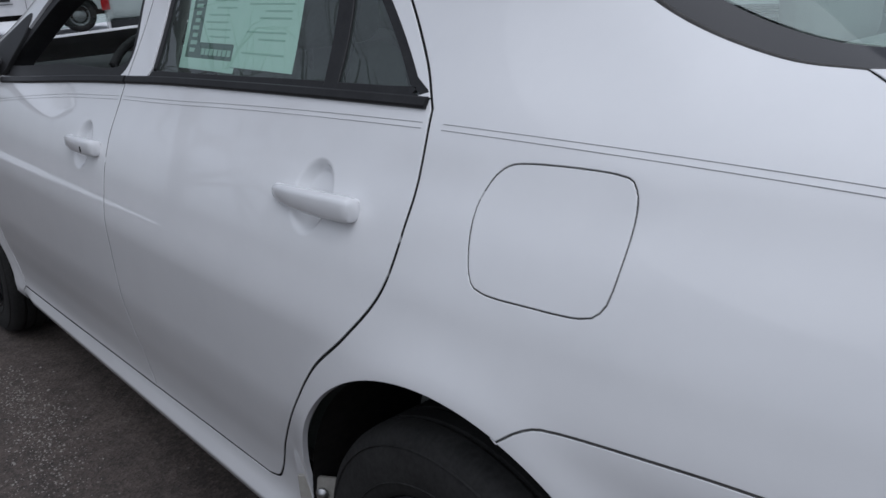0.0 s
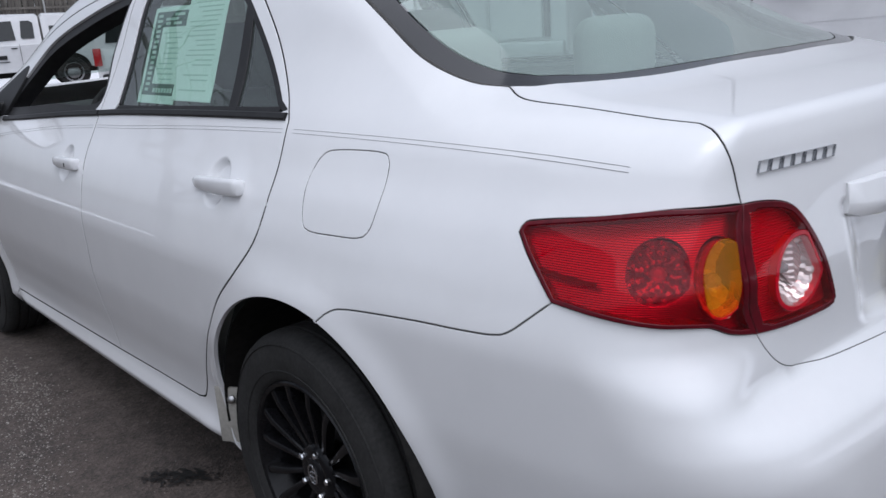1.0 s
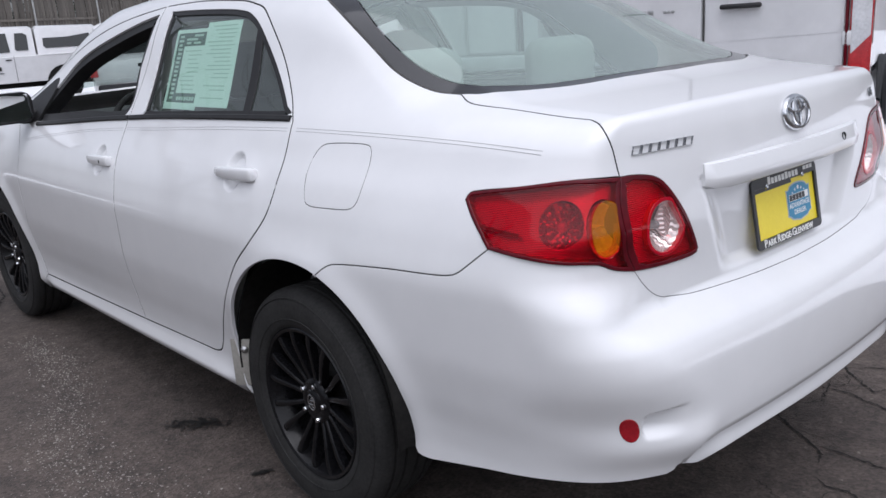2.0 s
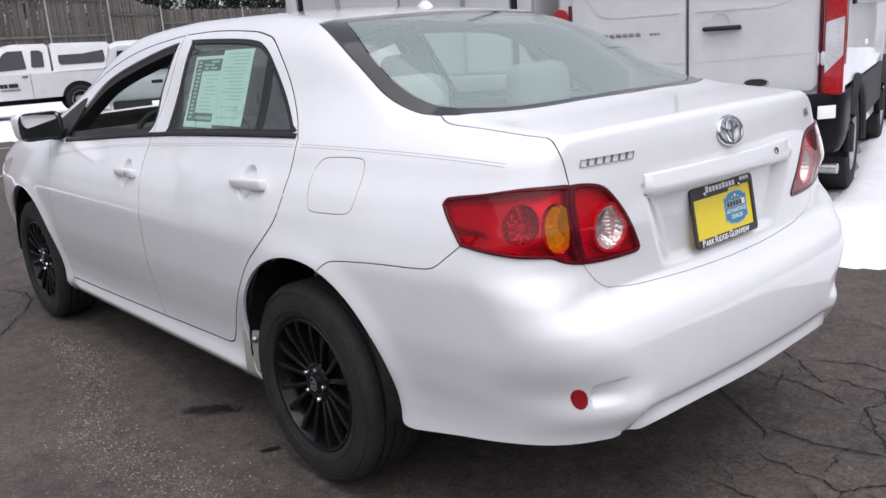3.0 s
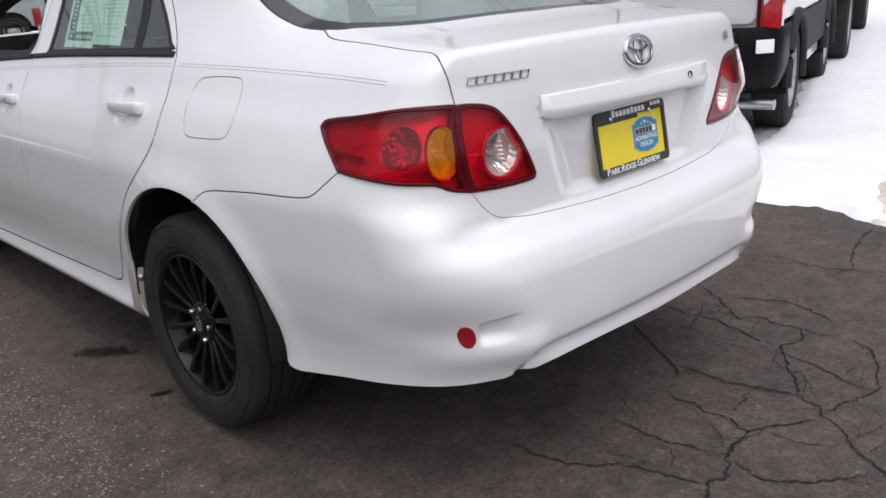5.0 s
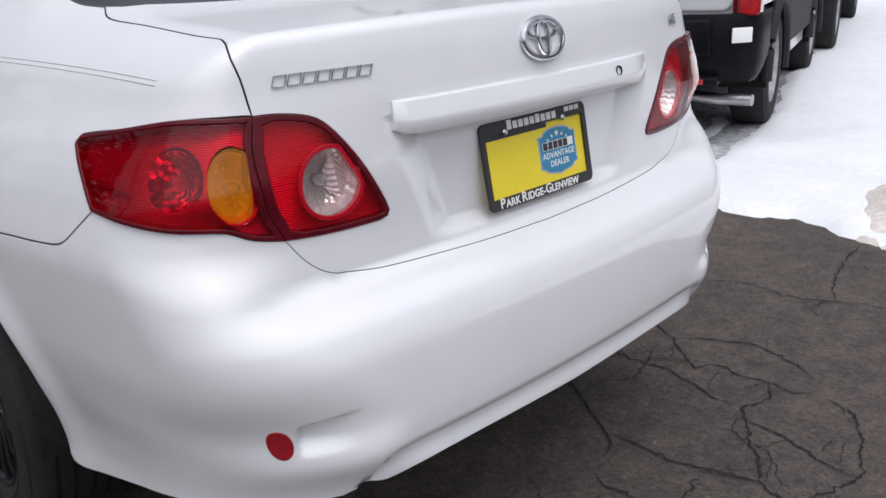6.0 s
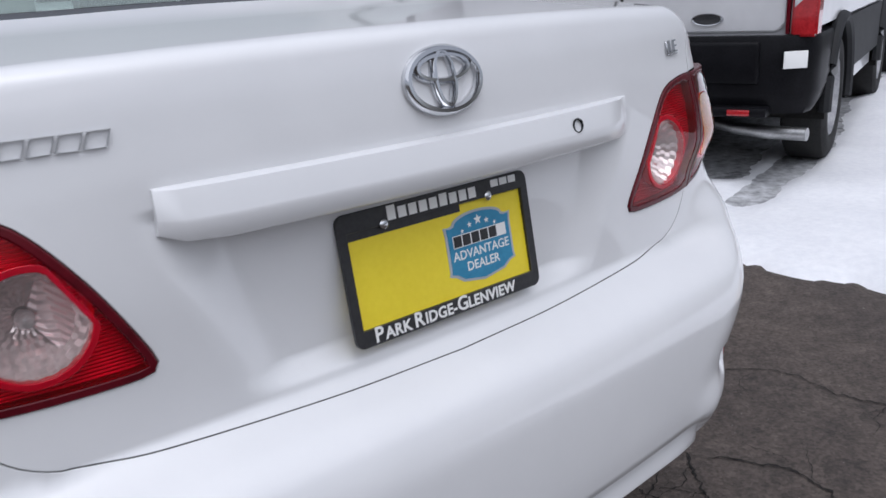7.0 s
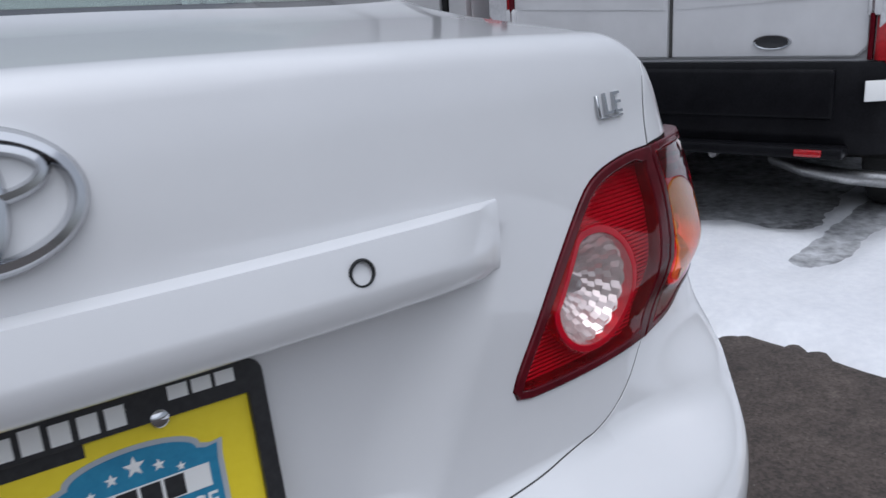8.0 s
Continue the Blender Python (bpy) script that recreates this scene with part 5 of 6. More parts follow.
PRINT = material("faint_print", (.50, .67, .58), .7)
DARK_PRINT = material("dark_print", (.10, .16, .135), .7)
paper = tagged(new("window_sticker"), "pale green printed papers taped inside the rear side window", "paper")
part("sheet", paper_sheet(.488, .706, 1.074, 1.326, -.0125, PAPER), PAPER, paper)
part("sheet", paper_sheet(.694, .924, 1.064, 1.310, -.0145, PAPER), PAPER, paper)
part("dark_border", paper_sheet(.708, .906, 1.084, 1.298, -.0140, DARK_PRINT), DARK_PRINT, paper, "dark printed border")
part("sheet", paper_sheet(.706, .850, 1.112, 1.256, -.0133, PAPER), PAPER, paper)
rng = random.Random(5)
for i in range(19):
    z = 1.098 + i * .0118
    if rng.random() < .85:
        a = .508 + rng.random() * .02
        part("print_line", paper_sheet(a, a + .09 + rng.random() * .075, z, z + .003, -.0120, PRINT), PRINT, paper)
for i in range(10):
    z = 1.122 + i * .0130
    part("print_line", paper_sheet(.745 - rng.random() * .03, .80 + rng.random() * .04, z, z + .003, -.0128, PRINT), PRINT, paper)
for i in range(15):
    part("border_mark", paper_sheet(.862 + rng.random() * .006, .888 + rng.random() * .008, 1.094 + i * .0135, 1.1015 + i * .0135, -.0134, PRINT), PRINT, paper)
for i in range(7):
    part("border_mark", paper_sheet(.716 + i * .018, .730 + i * .018, 1.0905, 1.1015, -.0134, PRINT), PRINT, paper)
for i in range(6):
    a = .715 + rng.random() * .10
    part("border_mark", paper_sheet(a, a + .03 + rng.random() * .03, 1.262 + (i % 3) * .0115, 1.269 + (i % 3) * .0115, -.0134 + .0001 * (i > 2), PRINT), PRINT, paper)


# ---- other vehicles ----
def loft_bm(rings, caps=True):
    """Skins a row of closed rings of equal length."""
    bm = bmesh.new()
    rows = [[bm.verts.new(p) for p in ring] for ring in rings]
    k = len(rows[0])
    for a, b in zip(rows, rows[1:]):
        for j in range(k):
            bm.faces.new((a[j], a[(j + 1) % k], b[(j + 1) % k], b[j]))
    if caps:
        bm.faces.new(rows[0][::-1]), bm.faces.new(rows[-1])
    bmesh.ops.recalc_face_normals(bm, faces=bm.faces)
    return bm


def plate_bm(outline, y, t):
    """A flat outline of (x, z) made into a slab from y to y + t."""
    bm = bmesh.new()
    f = bm.faces.new([bm.verts.new((x, y, z)) for x, z in outline])
    up = bmesh.ops.extrude_face_region(bm, geom=[f])
    bmesh.ops.translate(bm, verts=[v for v in up["geom"] if isinstance(v, bmesh.types.BMVert)], vec=(0, t, 0))
    bmesh.ops.recalc_face_normals(bm, faces=bm.faces)
    return bm


def back_bm(outline, x, t, bevel=0.0):
    """A flat outline of (y, z) made into a slab from x back to x - t."""
    bm = bmesh.new()
    f = bm.faces.new([bm.verts.new((x, y, z)) for y, z in outline])
    up = bmesh.ops.extrude_face_region(bm, geom=[f])
    bmesh.ops.translate(bm, verts=[v for v in up["geom"] if isinstance(v, bmesh.types.BMVert)], vec=(-t, 0, 0))
    bmesh.ops.recalc_face_normals(bm, faces=bm.faces)
    if bevel:
        bmesh.ops.bevel(bm, geom=bm.edges[:], offset=bevel, segments=2, affect="EDGES", clamp_overlap=True)
    return bm


LAMP_RED = mottled(material("van_lamp_red", (.40, .012, .018), .15, 0, .8), 30, (.30, .008, .012), (.50, .02, .025), fine=90.0)
VAN_BLACK = mottled(material("van_black_plastic", (.010, .010, .012), .30, Specular_IOR_Level=.09), 8, (.004, .004, .005), (.010, .010, .012), fine=90.0, bump=.1, distance=.001)
LAMP_CLEAR = mottled(material("van_lamp_clear", (.62, .62, .64), .2, .3, .8), 25, (.55, .55, .57), (.76, .76, .78), fine=60.0)
DARK_GLASS = material("dark_window", (.012, .014, .015), .08, 0, .0)
WHITE_RIM = mottled(material("steel_wheel", (.33, .33, .34), .45, .6), 12, (.24, .24, .25), (.42, .42, .43), fine=80.0)


def plain_wheel(x, y, r, w, parent, out):
    """A road wheel whose outer face looks along out * y."""
    hub = new("wheel")
    hub.parent = parent
    hub.matrix_basis = pose(x, y, r)
    s = out
    part("tyre", lathe_bm([(s * .42 * w, .60 * r), (s * .5 * w, .70 * r), (s * .5 * w, .88 * r), (s * .42 * w, .97 * r), (s * .3 * w, r), (-s * .3 * w, r), (-s * .42 * w, .97 * r), (-s * .5 * w, .85 * r), (-s * .5 * w, .6 * r)], 48, "Y"), RUBBER, hub)
    part("rim", lathe_bm([(s * .44 * w, .62 * r), (s * .47 * w, .60 * r), (s * .40 * w, .56 * r), (s * .22 * w, .50 * r), (s * .30 * w, .34 * r), (s * .36 * w, .24 * r), (s * .40 * w, .12 * r), (s * .40 * w, 0)], 40, "Y"), WHITE_RIM, hub, "grey steel rim")
    for i in range(8):
        a = 6.283 * i / 8
        part("rim_slot", moved(lathe_bm([(0, 0), (0, .055 * r / .36), (.004, .06 * r / .36)], 14, "Y"), pose(.43 * r * math.cos(a), s * .272 * w, .43 * r * math.sin(a))), WELL, hub)
    return hub


def cargo_van(m, marks=True):
    """A tall cargo van: local x ahead from its rear doors, y to its left, z up."""
    van = tagged(new("cargo_van"), "white cargo van with black bumper parked on snow", "van")
    van.matrix_world = m

    def section(x, grow, low):
        pts = [(.90, low), (.985, low + .04), (1.0, 1.15), (.985, 1.6), (.95, 2.1), (.90, 2.4), (.80, 2.52), (.55, 2.57)]
        pts = [(y - grow, z - (grow * .6 if z > 2 else 0)) for y, z in pts]
        return [(x, y, z) for y, z in pts] + [(x, -y, z) for y, z in pts[::-1]]

    rings = [section(x, g, .765) for x, g in ((.02, .11), (.03, .045), (.07, .012), (.14, .0), (2.2, 0), (3.2, .0))]
    part("body", loft_bm(rings), VAN_PAINT, van)
    nose = [[(3.18, y, z) for _, y, z in section(0, 0, .5)]]
    for x, top, g in ((3.7, 2.35, .02), (4.1, 1.55, .05), (4.42, 1.28, .12), (4.52, 1.0, .22)):
        nose.append([(x, y - math.copysign(g, y), min(z, top) if z > .6 else .5) for _, y, z in section(0, 0, .5)])
    part("cab", loft_bm(nose), VAN_PAINT, van)
    # rear doors, each with a pressed upper panel
    for s in (-1, 1):
        door = part("rear_door", back_bm([(s * .006, .785), (s * .80, .785), (s * .845, .83), (s * .845, 1.5), (s * .83, 2.1), (s * .79, 2.35), (s * .006, 2.40)], .03, .030, .008), VAN_PAINT, van)
        ledge = [(s * .05, 1.335), (s * .54, 1.332), (s * .63, 1.355), (s * .69, 1.42), (s * .74, 1.54), (s * .735, 2.0), (s * .70, 2.22), (s * .64, 2.26), (s * .05, 2.28)]
        part("pressed_panel", back_bm(ledge, .006, .011, .006), VAN_PAINT, door)
        part("swage", back_bm([(s * .03, 1.0), (s * .80, 1.03), (s * .82, 1.06), (s * .82, 1.27), (s * .80, 1.30), (s * .03, 1.295)], .004, .007, .004), VAN_PAINT, door)
        for z in (.95, 1.9):
            part("hinge", box_bm(-.02, .06, s * .86 - .03, s * .86 + .03, z, z + .09, .012), VAN_PAINT, van)
    part("door_gap", box_bm(-.003, .012, -.005, .005, .79, 2.4), GAP, van, "dark grey strip between the doors")
    handle = part("handle", box_bm(-.055, -.012, -.365, -.110, 1.208, 1.240, .014, 3), BLACK_TRIM, van, "black bar handle")
    part("handle_cup", moved(lathe_bm([(0, .0), (.006, .05), (.0, .065)], 24, "X"), pose(-.008, -.22, 1.258)), VAN_PAINT, handle)
    if marks:
        oval = moved(lathe_bm([(0, .0), (-.006, .05), (-.008, .062), (0, .066)], 36, "X"), Matrix.Diagonal((1, 1.25, .48, 1)))
        part("badge", moved(oval, pose(-.004, -.46, .852)), CHROME, van, "oval chrome badge with a dark field")
        part("badge_field", moved(moved(lathe_bm([(0, .0), (-.002, .054), (0, .055)], 36, "X"), Matrix.Diagonal((1, 1.25, .46, 1))), pose(-.0115, -.46, .852)), FRIT, van)
        for i in range(7):
            part("letter_bar", box_bm(-.0095, -.004, .65 - i * .048 - .036, .65 - i * .048, 1.205, 1.233, .003), STEEL, van)
        for i in range(3):
            part("letter_bar", box_bm(-.0095, -.004, .26 - i * .026 - .020, .26 - i * .026, 1.208, 1.226, .002), STEEL, van)
    # tall lamps on the corners
    for s in (-1, 1):
        case = [(s * .868, .762), (s * .99, .762), (s * .998, 1.38), (s * .965, 1.43), (s * .905, 1.43), (s * .870, 1.38)]
        lamp = part("tail_lamp", back_bm(case, .12, .135, .012), LAMP_RED, van, "tall red lamp with a clear middle")
        clear = [(s * .880, .90), (s * .986, 1.01), (s * .988, 1.25), (s * .880, 1.22)]
        part("clear_lens", back_bm(clear, -.010, .010, .003), LAMP_CLEAR, lamp, "clear lens")
        part("lamp_frame", join_bm(box_bm(-.02, .10, s * .853 - .008, s * .853 + .010, .775, 1.45, .004)), MAROON, lamp)
    # bumper: a wide black tray with a step and wrapped corners
    def band(grow, z):
        return [(.75, .99 + grow, z), (.12, .99 + grow, z), (.03, .96 + grow * .7, z), (-.035 - grow, .86, z), (-.05 - grow, .5, z), (-.05 - grow, 0, z), (-.05 - grow, -.5, z), (-.035 - grow, -.86, z), (.03, -.96 - grow * .7, z), (.12, -.99 - grow, z), (.75, -.99 - grow, z)]
    rows = [band(0, .77), band(.01, .75), band(.016, .62), band(.016, .50), band(.0, .42), band(-.02, .385)]
    bm = bmesh.new()
    vs = [[bm.verts.new((x, y, z + (.10 * max(0, x - .1) if z < .5 else 0))) for x, y, z in row] for row in rows]
    for a, b in zip(vs, vs[1:]):
        for j in range(len(a) - 1):
            bm.faces.new((a[j], a[j + 1], b[j + 1], b[j]))
    bm.faces.new(vs[0][::-1]), bm.faces.new(vs[-1])
    bmesh.ops.recalc_face_normals(bm, faces=bm.faces)
    bumper_van = part("bumper", bm, VAN_BLACK, van, "black plastic bumper")
    part("bumper_panel", box_bm(-.075, -.02, -.74, .74, .53, .745, .02, 3), VAN_BLACK, bumper_van, "glossy black middle of the bumper")
    part("step", box_bm(-.13, .0, -.80, .80, .375, .425, .012), VAN_BLACK, bumper_van)
    for s in (-1, 1):
        part("reflector", box_bm(-.138, -.12, s * .665 - .055, s * .665 + .055, .385, .415, .004), LAMP_RED, bumper_van, "small red reflector")
    part("tape_patch", moved(box_bm(-.004, .004, -.062, .062, -.042, .042, .003), pose(-.036, -.905, .655, 0, 0, 38)), WHITE_PRINT, bumper_van, "peeling white tape")
    part("exhaust", tube_bm([(.35, -.40, .28), (.12, -.60, .28), (.02, -.80, .282), (-.01, -.98, .285)], .034, 14), STEEL, van, "steel exhaust pipe")
    part("tow_bolt", moved(lathe_bm([(-.02, 0), (-.02, .018), (.03, .018)], 12, "X"), pose(-.08, -.25, .37)), STEEL, van)
    # lower side cladding with wheel openings
    for s in (-1, 1):
        y = s * .972 if s > 0 else -1.0
        side = [(1.26, .46), (3.06, .46), (3.06, .62), (3.12, .79), (1.16, .79), (1.24, .62)]
        part("side_cladding", plate_bm(side, y, .03), GREY_PLASTIC, van, "dark grey lower cladding")
        part("sill", plate_bm([(1.28, .33), (3.04, .33), (3.04, .465), (1.28, .465)], s * .93 - .02, .04), VAN_PAINT, van)
        part("sill_flange", plate_bm([(1.32, .26), (3.02, .26), (3.02, .335), (1.32, .335)], s * .88 - .01, .02), GREY_PLASTIC, van)
        for wx in (.82, 3.50):
            lip = [(wx + .44 * math.cos(radians(a)), s * 1.0, .37 + .44 * math.sin(radians(a))) for a in range(-8, 189, 8)]
            part("arch_lip", tube_bm(lip, .035, 8), GREY_PLASTIC, van, "dark plastic wheel arch")
            part("wheel_well", moved(lathe_bm([(s * .30, .425), (-s * .1, .425), (-s * .1, 0)], 32, "Y", radians(-100), radians(100)), pose(wx, s * .70, .37)), WELL, van)
            plain_wheel(wx, s * .875, .365, .24, van, s)
        part("side_rail", box_bm(.35, 3.0, s * 1.0 - .012, s * 1.0 + .012, 1.33, 1.37, .008), STEEL, van, "grey sliding door rail")
        part("rail_end", box_bm(.30, .36, s * 1.0 - .018, s * 1.0 + .018, 1.32, 1.385, .008), BLACK_TRIM, van)
        part("side_pressing", plate_bm([(.5, 1.45), (2.9, 1.45), (2.9, 2.2), (.5, 2.2)], s * .985 - .006, .012), VAN_PAINT, van)
        part("marker", box_bm(1.3, 1.42, s * 1.0 - .006, s * 1.0 + .006, 1.02, 1.06, .004), WHITE_PRINT, van)
    part("chassis", box_bm(.3, 4.3, -.7, .7, .36, .60, .03), WELL, van)
    return van


van_pose = pose(3.165, 1.276, .016, 0, 0, 17.7)
cargo_van(van_pose)


def box_lorry(m, axle=1.0, label="white box lorry with double rear doors parked on snow"):
    """A white box body with rear doors, beyond the van."""
    lorry = tagged(new("box_lorry"), label, "lorry")
    lorry.matrix_world = m
    part("box", box_bm(.04, 5.2, -1.22, 1.22, .85, 3.3, .03), VAN_PAINT, lorry)
    for s in (-1, 1):
        door = part("rear_door", box_bm(0, .04, min(s * .012, s * 1.02), max(s * .012, s * 1.02), 1.0, 3.2, .01), VAN_PAINT, lorry)
        part("lock_bar", tube_bm([(-.02, s * .62, 1.0), (-.02, s * .62, 3.2)], .014), STEEL, door)
        part("door_seal", box_bm(.0, .045, s * 1.055 - .018, s * 1.055 + .018, 1.0, 3.2, .004), BLACK_TRIM, lorry)
        part("corner_post", box_bm(-.01, .05, s * 1.15 - .06, s * 1.15 + .06, .9, 3.28, .01), VAN_PAINT, lorry)
        for x in (axle, 4.6):
            plain_wheel(x, s * 1.0, .42, .26, lorry, s)
    part("sill_beam", box_bm(-.05, .06, -1.2, 1.2, .78, .98, .015), STEEL, lorry)
    part("underride", box_bm(-.02, .06, -1.0, 1.0, .45, .56, .012), GREY_PLASTIC, lorry)
    part("chassis", box_bm(.1, 5.6, -.5, .5, .45, .85, .03), WELL, lorry)
    cab = box_bm(5.3, 6.9, -1.05, 1.05, .55, 2.5, .18, 4)
    part("cab", cab, VAN_PAINT, lorry)
    return lorry


box_lorry(van_pose @ pose(.1, 2.42, 0))
box_lorry(van_pose @ pose(4.70, .03, 0), .48, "white box lorry with a dark underframe parked before the van")


def pickup(m, label, name=False, stretch=1.0):
    """A pickup with a canopy over its bed: local x ahead, y to its left."""
    truck = tagged(new("pickup_truck"), label, "truck")
    truck.matrix_world = m

    def ring(x, w, low, top, roof):
        return [(x, w, low), (x, w, top), (x, w - .05, top + .02), (x, roof, top + .04), (x, -roof, top + .04), (x, -w + .05, top + .02), (x, -w, top), (x, -w, low)]
    part("lower_body", loft_bm([ring(x, w, .48, t, .7) for x, w, t in ((-1.15, .86, 1.06), (-1.0, .90, 1.08), (2.3, .92, 1.08), (2.6, .92, 1.05), (3.7, .90, .98), (3.95, .80, .90))]), VAN_PAINT, truck)

    def cab_ring(x, top, w1):
        return [(x, .90, 1.06), (x, .86, 1.25), (x, w1, top), (x, w1 - .12, top + .05), (x, -w1 + .12, top + .05), (x, -w1, top), (x, -.86, 1.25), (x, -.90, 1.06)]
    part("cab", loft_bm([cab_ring(.72, 1.68, .70), cab_ring(.80, 1.72, .72), cab_ring(1.7, 1.74, .72), cab_ring(2.0, 1.70, .70), cab_ring(2.75, 1.12, .80)]), VAN_PAINT, truck)
    part("canopy", loft_bm([cab_ring(-1.12, 1.60, .74), cab_ring(-1.0, 1.68, .76), cab_ring(.6, 1.72, .76), cab_ring(.66, 1.66, .74)]), VAN_PAINT, truck)
    part("canopy_rim", box_bm(-1.14, .68, -.915, .915, 1.065, 1.10, .01), VAN_PAINT, truck)

    def side_window(pts, parent, s):
        bm = bmesh.new()
        f = bm.faces.new([bm.verts.new((x, s * (.892 - (z - 1.2) * .29), z)) for x, z in pts])
        up = bmesh.ops.extrude_face_region(bm, geom=[f])
        bmesh.ops.translate(bm, verts=[v for v in up["geom"] if isinstance(v, bmesh.types.BMVert)], vec=(0, -s * .03, 0))
        bmesh.ops.recalc_face_normals(bm, faces=bm.faces)
        return part("side_window", bm, DARK_GLASS, parent, "dark window glass")
    for s in (-1, 1):
        side_window([(-.82, 1.24), (.42, 1.24), (.48, 1.30), (.46, 1.55), (.40, 1.60), (-.78, 1.58), (-.86, 1.52), (-.87, 1.30)], truck, s)
        side_window([(.90, 1.22), (1.22, 1.22), (1.26, 1.26), (1.20, 1.62), (.98, 1.62), (.88, 1.56)], truck, s)
        side_window([(1.40, 1.20), (2.35, 1.18), (2.30, 1.26), (1.98, 1.58), (1.86, 1.63), (1.44, 1.63)], truck, s)
        part("door_line", box_bm(1.325, 1.335, s * .905 - .018, s * .905 + .018, .52, 1.1), GREY_PLASTIC, truck)
        part("door_line", box_bm(2.44, 2.45, s * .905 - .018, s * .905 + .018, .52, 1.1), GREY_PLASTIC, truck)
        part("handle", box_bm(1.40, 1.56, s * .93 - .012, s * .93 + .012, 1.0, 1.03, .006), BLACK_TRIM, truck)
        if name:
            # the firm's name stands as a plain bar with an underline
            for i, (a, h) in enumerate(((.0, .13), (.13, .09), (.24, .09), (.37, .09), (.44, .09), (.53, .09))):
                part("name_bar", box_bm(2.34 - a - .10, 2.34 - a, s * .935 - .008, s * .935 + .008, .78, .78 + h), BLACK_TRIM, truck)
            part("name_line", box_bm(1.66, 2.2, s * .935 - .008, s * .935 + .008, .715, .730), BLACK_TRIM, truck)
        part("mirror", box_bm(2.2, 2.36, s * 1.02 - .07, s * 1.02 + .07, 1.12, 1.28, .03, 3), BLACK_TRIM, truck)
        for wx in (0, 3.1):
            # no opening is cut: a flat dark half-disc stands for its shade
            arch_shade = [(wx * stretch + .43 * math.cos(radians(a)), .40 + .43 * math.sin(radians(a))) for a in range(10, 171, 10)]
            part("wheel_well", plate_bm(arch_shade, s * .905 - .022, .044), WELL, truck)
            plain_wheel(wx * stretch, s * .82, .37, .24, truck, s)
        part("tail_lamp", box_bm(-1.185, -1.08, s * .86 - .065, s * .86 + .065, .80, 1.10, .012), LAMP_RED, truck, "red tail lamp")
    gate = part("tailgate", box_bm(-1.178, -1.14, -.76, .76, .66, 1.07, .012), VAN_PAINT, truck)
    part("gate_handle", box_bm(-1.19, -1.176, -.10, .10, .94, 1.0, .006), BLACK_TRIM, gate)
    part("rear_window", back_bm([(-.70, 1.18), (.70, 1.18), (.62, 1.56), (-.62, 1.56)], -1.10, .05), DARK_GLASS, truck, "dark window glass")
    back_bumper = part("bumper", box_bm(-1.28, -1.13, -.82, .82, .46, .66, .03), GREY_PLASTIC, truck, "dark bumper")
    part("number_plate", box_bm(-1.292, -1.278, -.14, .14, .53, .63, .004), WHITE_PRINT, back_bumper)
    part("chassis", box_bm(-1.1, 3.7, -.6, .6, .35, .6, .03), WELL, truck)
    for ob in truck.children:
        if not ob.name.startswith("wheel"):
            for piece in [ob] + list(ob.children):
                piece.data.transform(Matrix.Diagonal((stretch, 1, 1, 1)))
    return truck


pickup(pose(5.60, 20.85, .06, 0, 0, 166), "white pickup with a white canopy and dark door sign", True, .80)
pickup(pose(4.62, 13.5, .0, 0, 0, 66) @ Matrix.Diagonal((.94, .94, .94, 1)), "white pickup with a white canopy and red tail lamps")


# ---- fence and trees at the back ----
BOARD = mottled(material("weathered_board", (.17, .15, .13), .9), 2.2, (.060, .053, .046), (.145, .130, .114), fine=14.0, bump=.5, bump_scale=60.0, distance=.01)
info = node(BOARD, "ShaderNodeObjectInfo")
vary = node(BOARD, "ShaderNodeHueSaturation")
shade = node(BOARD, "ShaderNodeMapRange", To_Min=.7, To_Max=1.25)
wire(BOARD, info.outputs["Random"], shade.inputs["Value"])
wire(BOARD, shade.outputs[0], vary.inputs["Value"])
old = BOARD.node_tree.nodes["Principled BSDF"].inputs["Base Color"].links[0].from_socket
wire(BOARD, old, vary.inputs["Color"])
wire(BOARD, vary.outputs[0], BOARD.node_tree.nodes["Principled BSDF"].inputs["Base Color"])
GALVANISED = mottled(material("galvanised_post", (.4, .4, .4), .5, .6), 6, (.30, .30, .30), (.48, .48, .47), fine=60.0)


def board_fence(name, x0, y0, x1, y1, h0, h1, label, seed, posts):
    """A close-boarded fence between two ends, its height running from h0 to h1."""
    fence = tagged(new(name), label, "fence")
    length = math.hypot(x1 - x0, y1 - y0)
    turn = math.degrees(math.atan2(y1 - y0, x1 - x0))
    fence.matrix_world = pose(x0, y0, 0, 0, 0, turn)
    r = random.Random(seed)
    n = int(length / .136)
    kinds = []
    for k in range(4):
        bm = box_bm(-.071, .071, -.012, .012, 0, 1, .003, 1)
        me = bpy.data.meshes.new("board")
        bm.to_mesh(me)
        bm.free()
        me.materials.append(BOARD)
        kinds.append(me)
    for i in range(n):
        u = (i + .5) / n
        ob = new("board", kinds[i % 4])
        ob.parent = fence
        ob.matrix_basis = pose(u * length, r.gauss(0, .006), .05, r.gauss(0, .3), r.gauss(0, .35), 0) @ Matrix.Diagonal((1, 1, (h0 + (h1 - h0) * u) + r.gauss(0, .02), 1))
    for z in (.5, .55 * (h0 + h1) / 2, .93 * min(h0, h1)):
        part("rail", box_bm(0, length, -.075, -.02, z - .045, z + .045, .006), BOARD, fence)
    for u in posts:
        part("post", moved(lathe_bm([(0, .001), (0, .035), (h0 + (h1 - h0) * u + .1, .035), (h0 + (h1 - h0) * u + .12, .001)], 12, "Z"), pose(u * length, -.11, 0)), GALVANISED, fence, "galvanised steel post")
    return fence


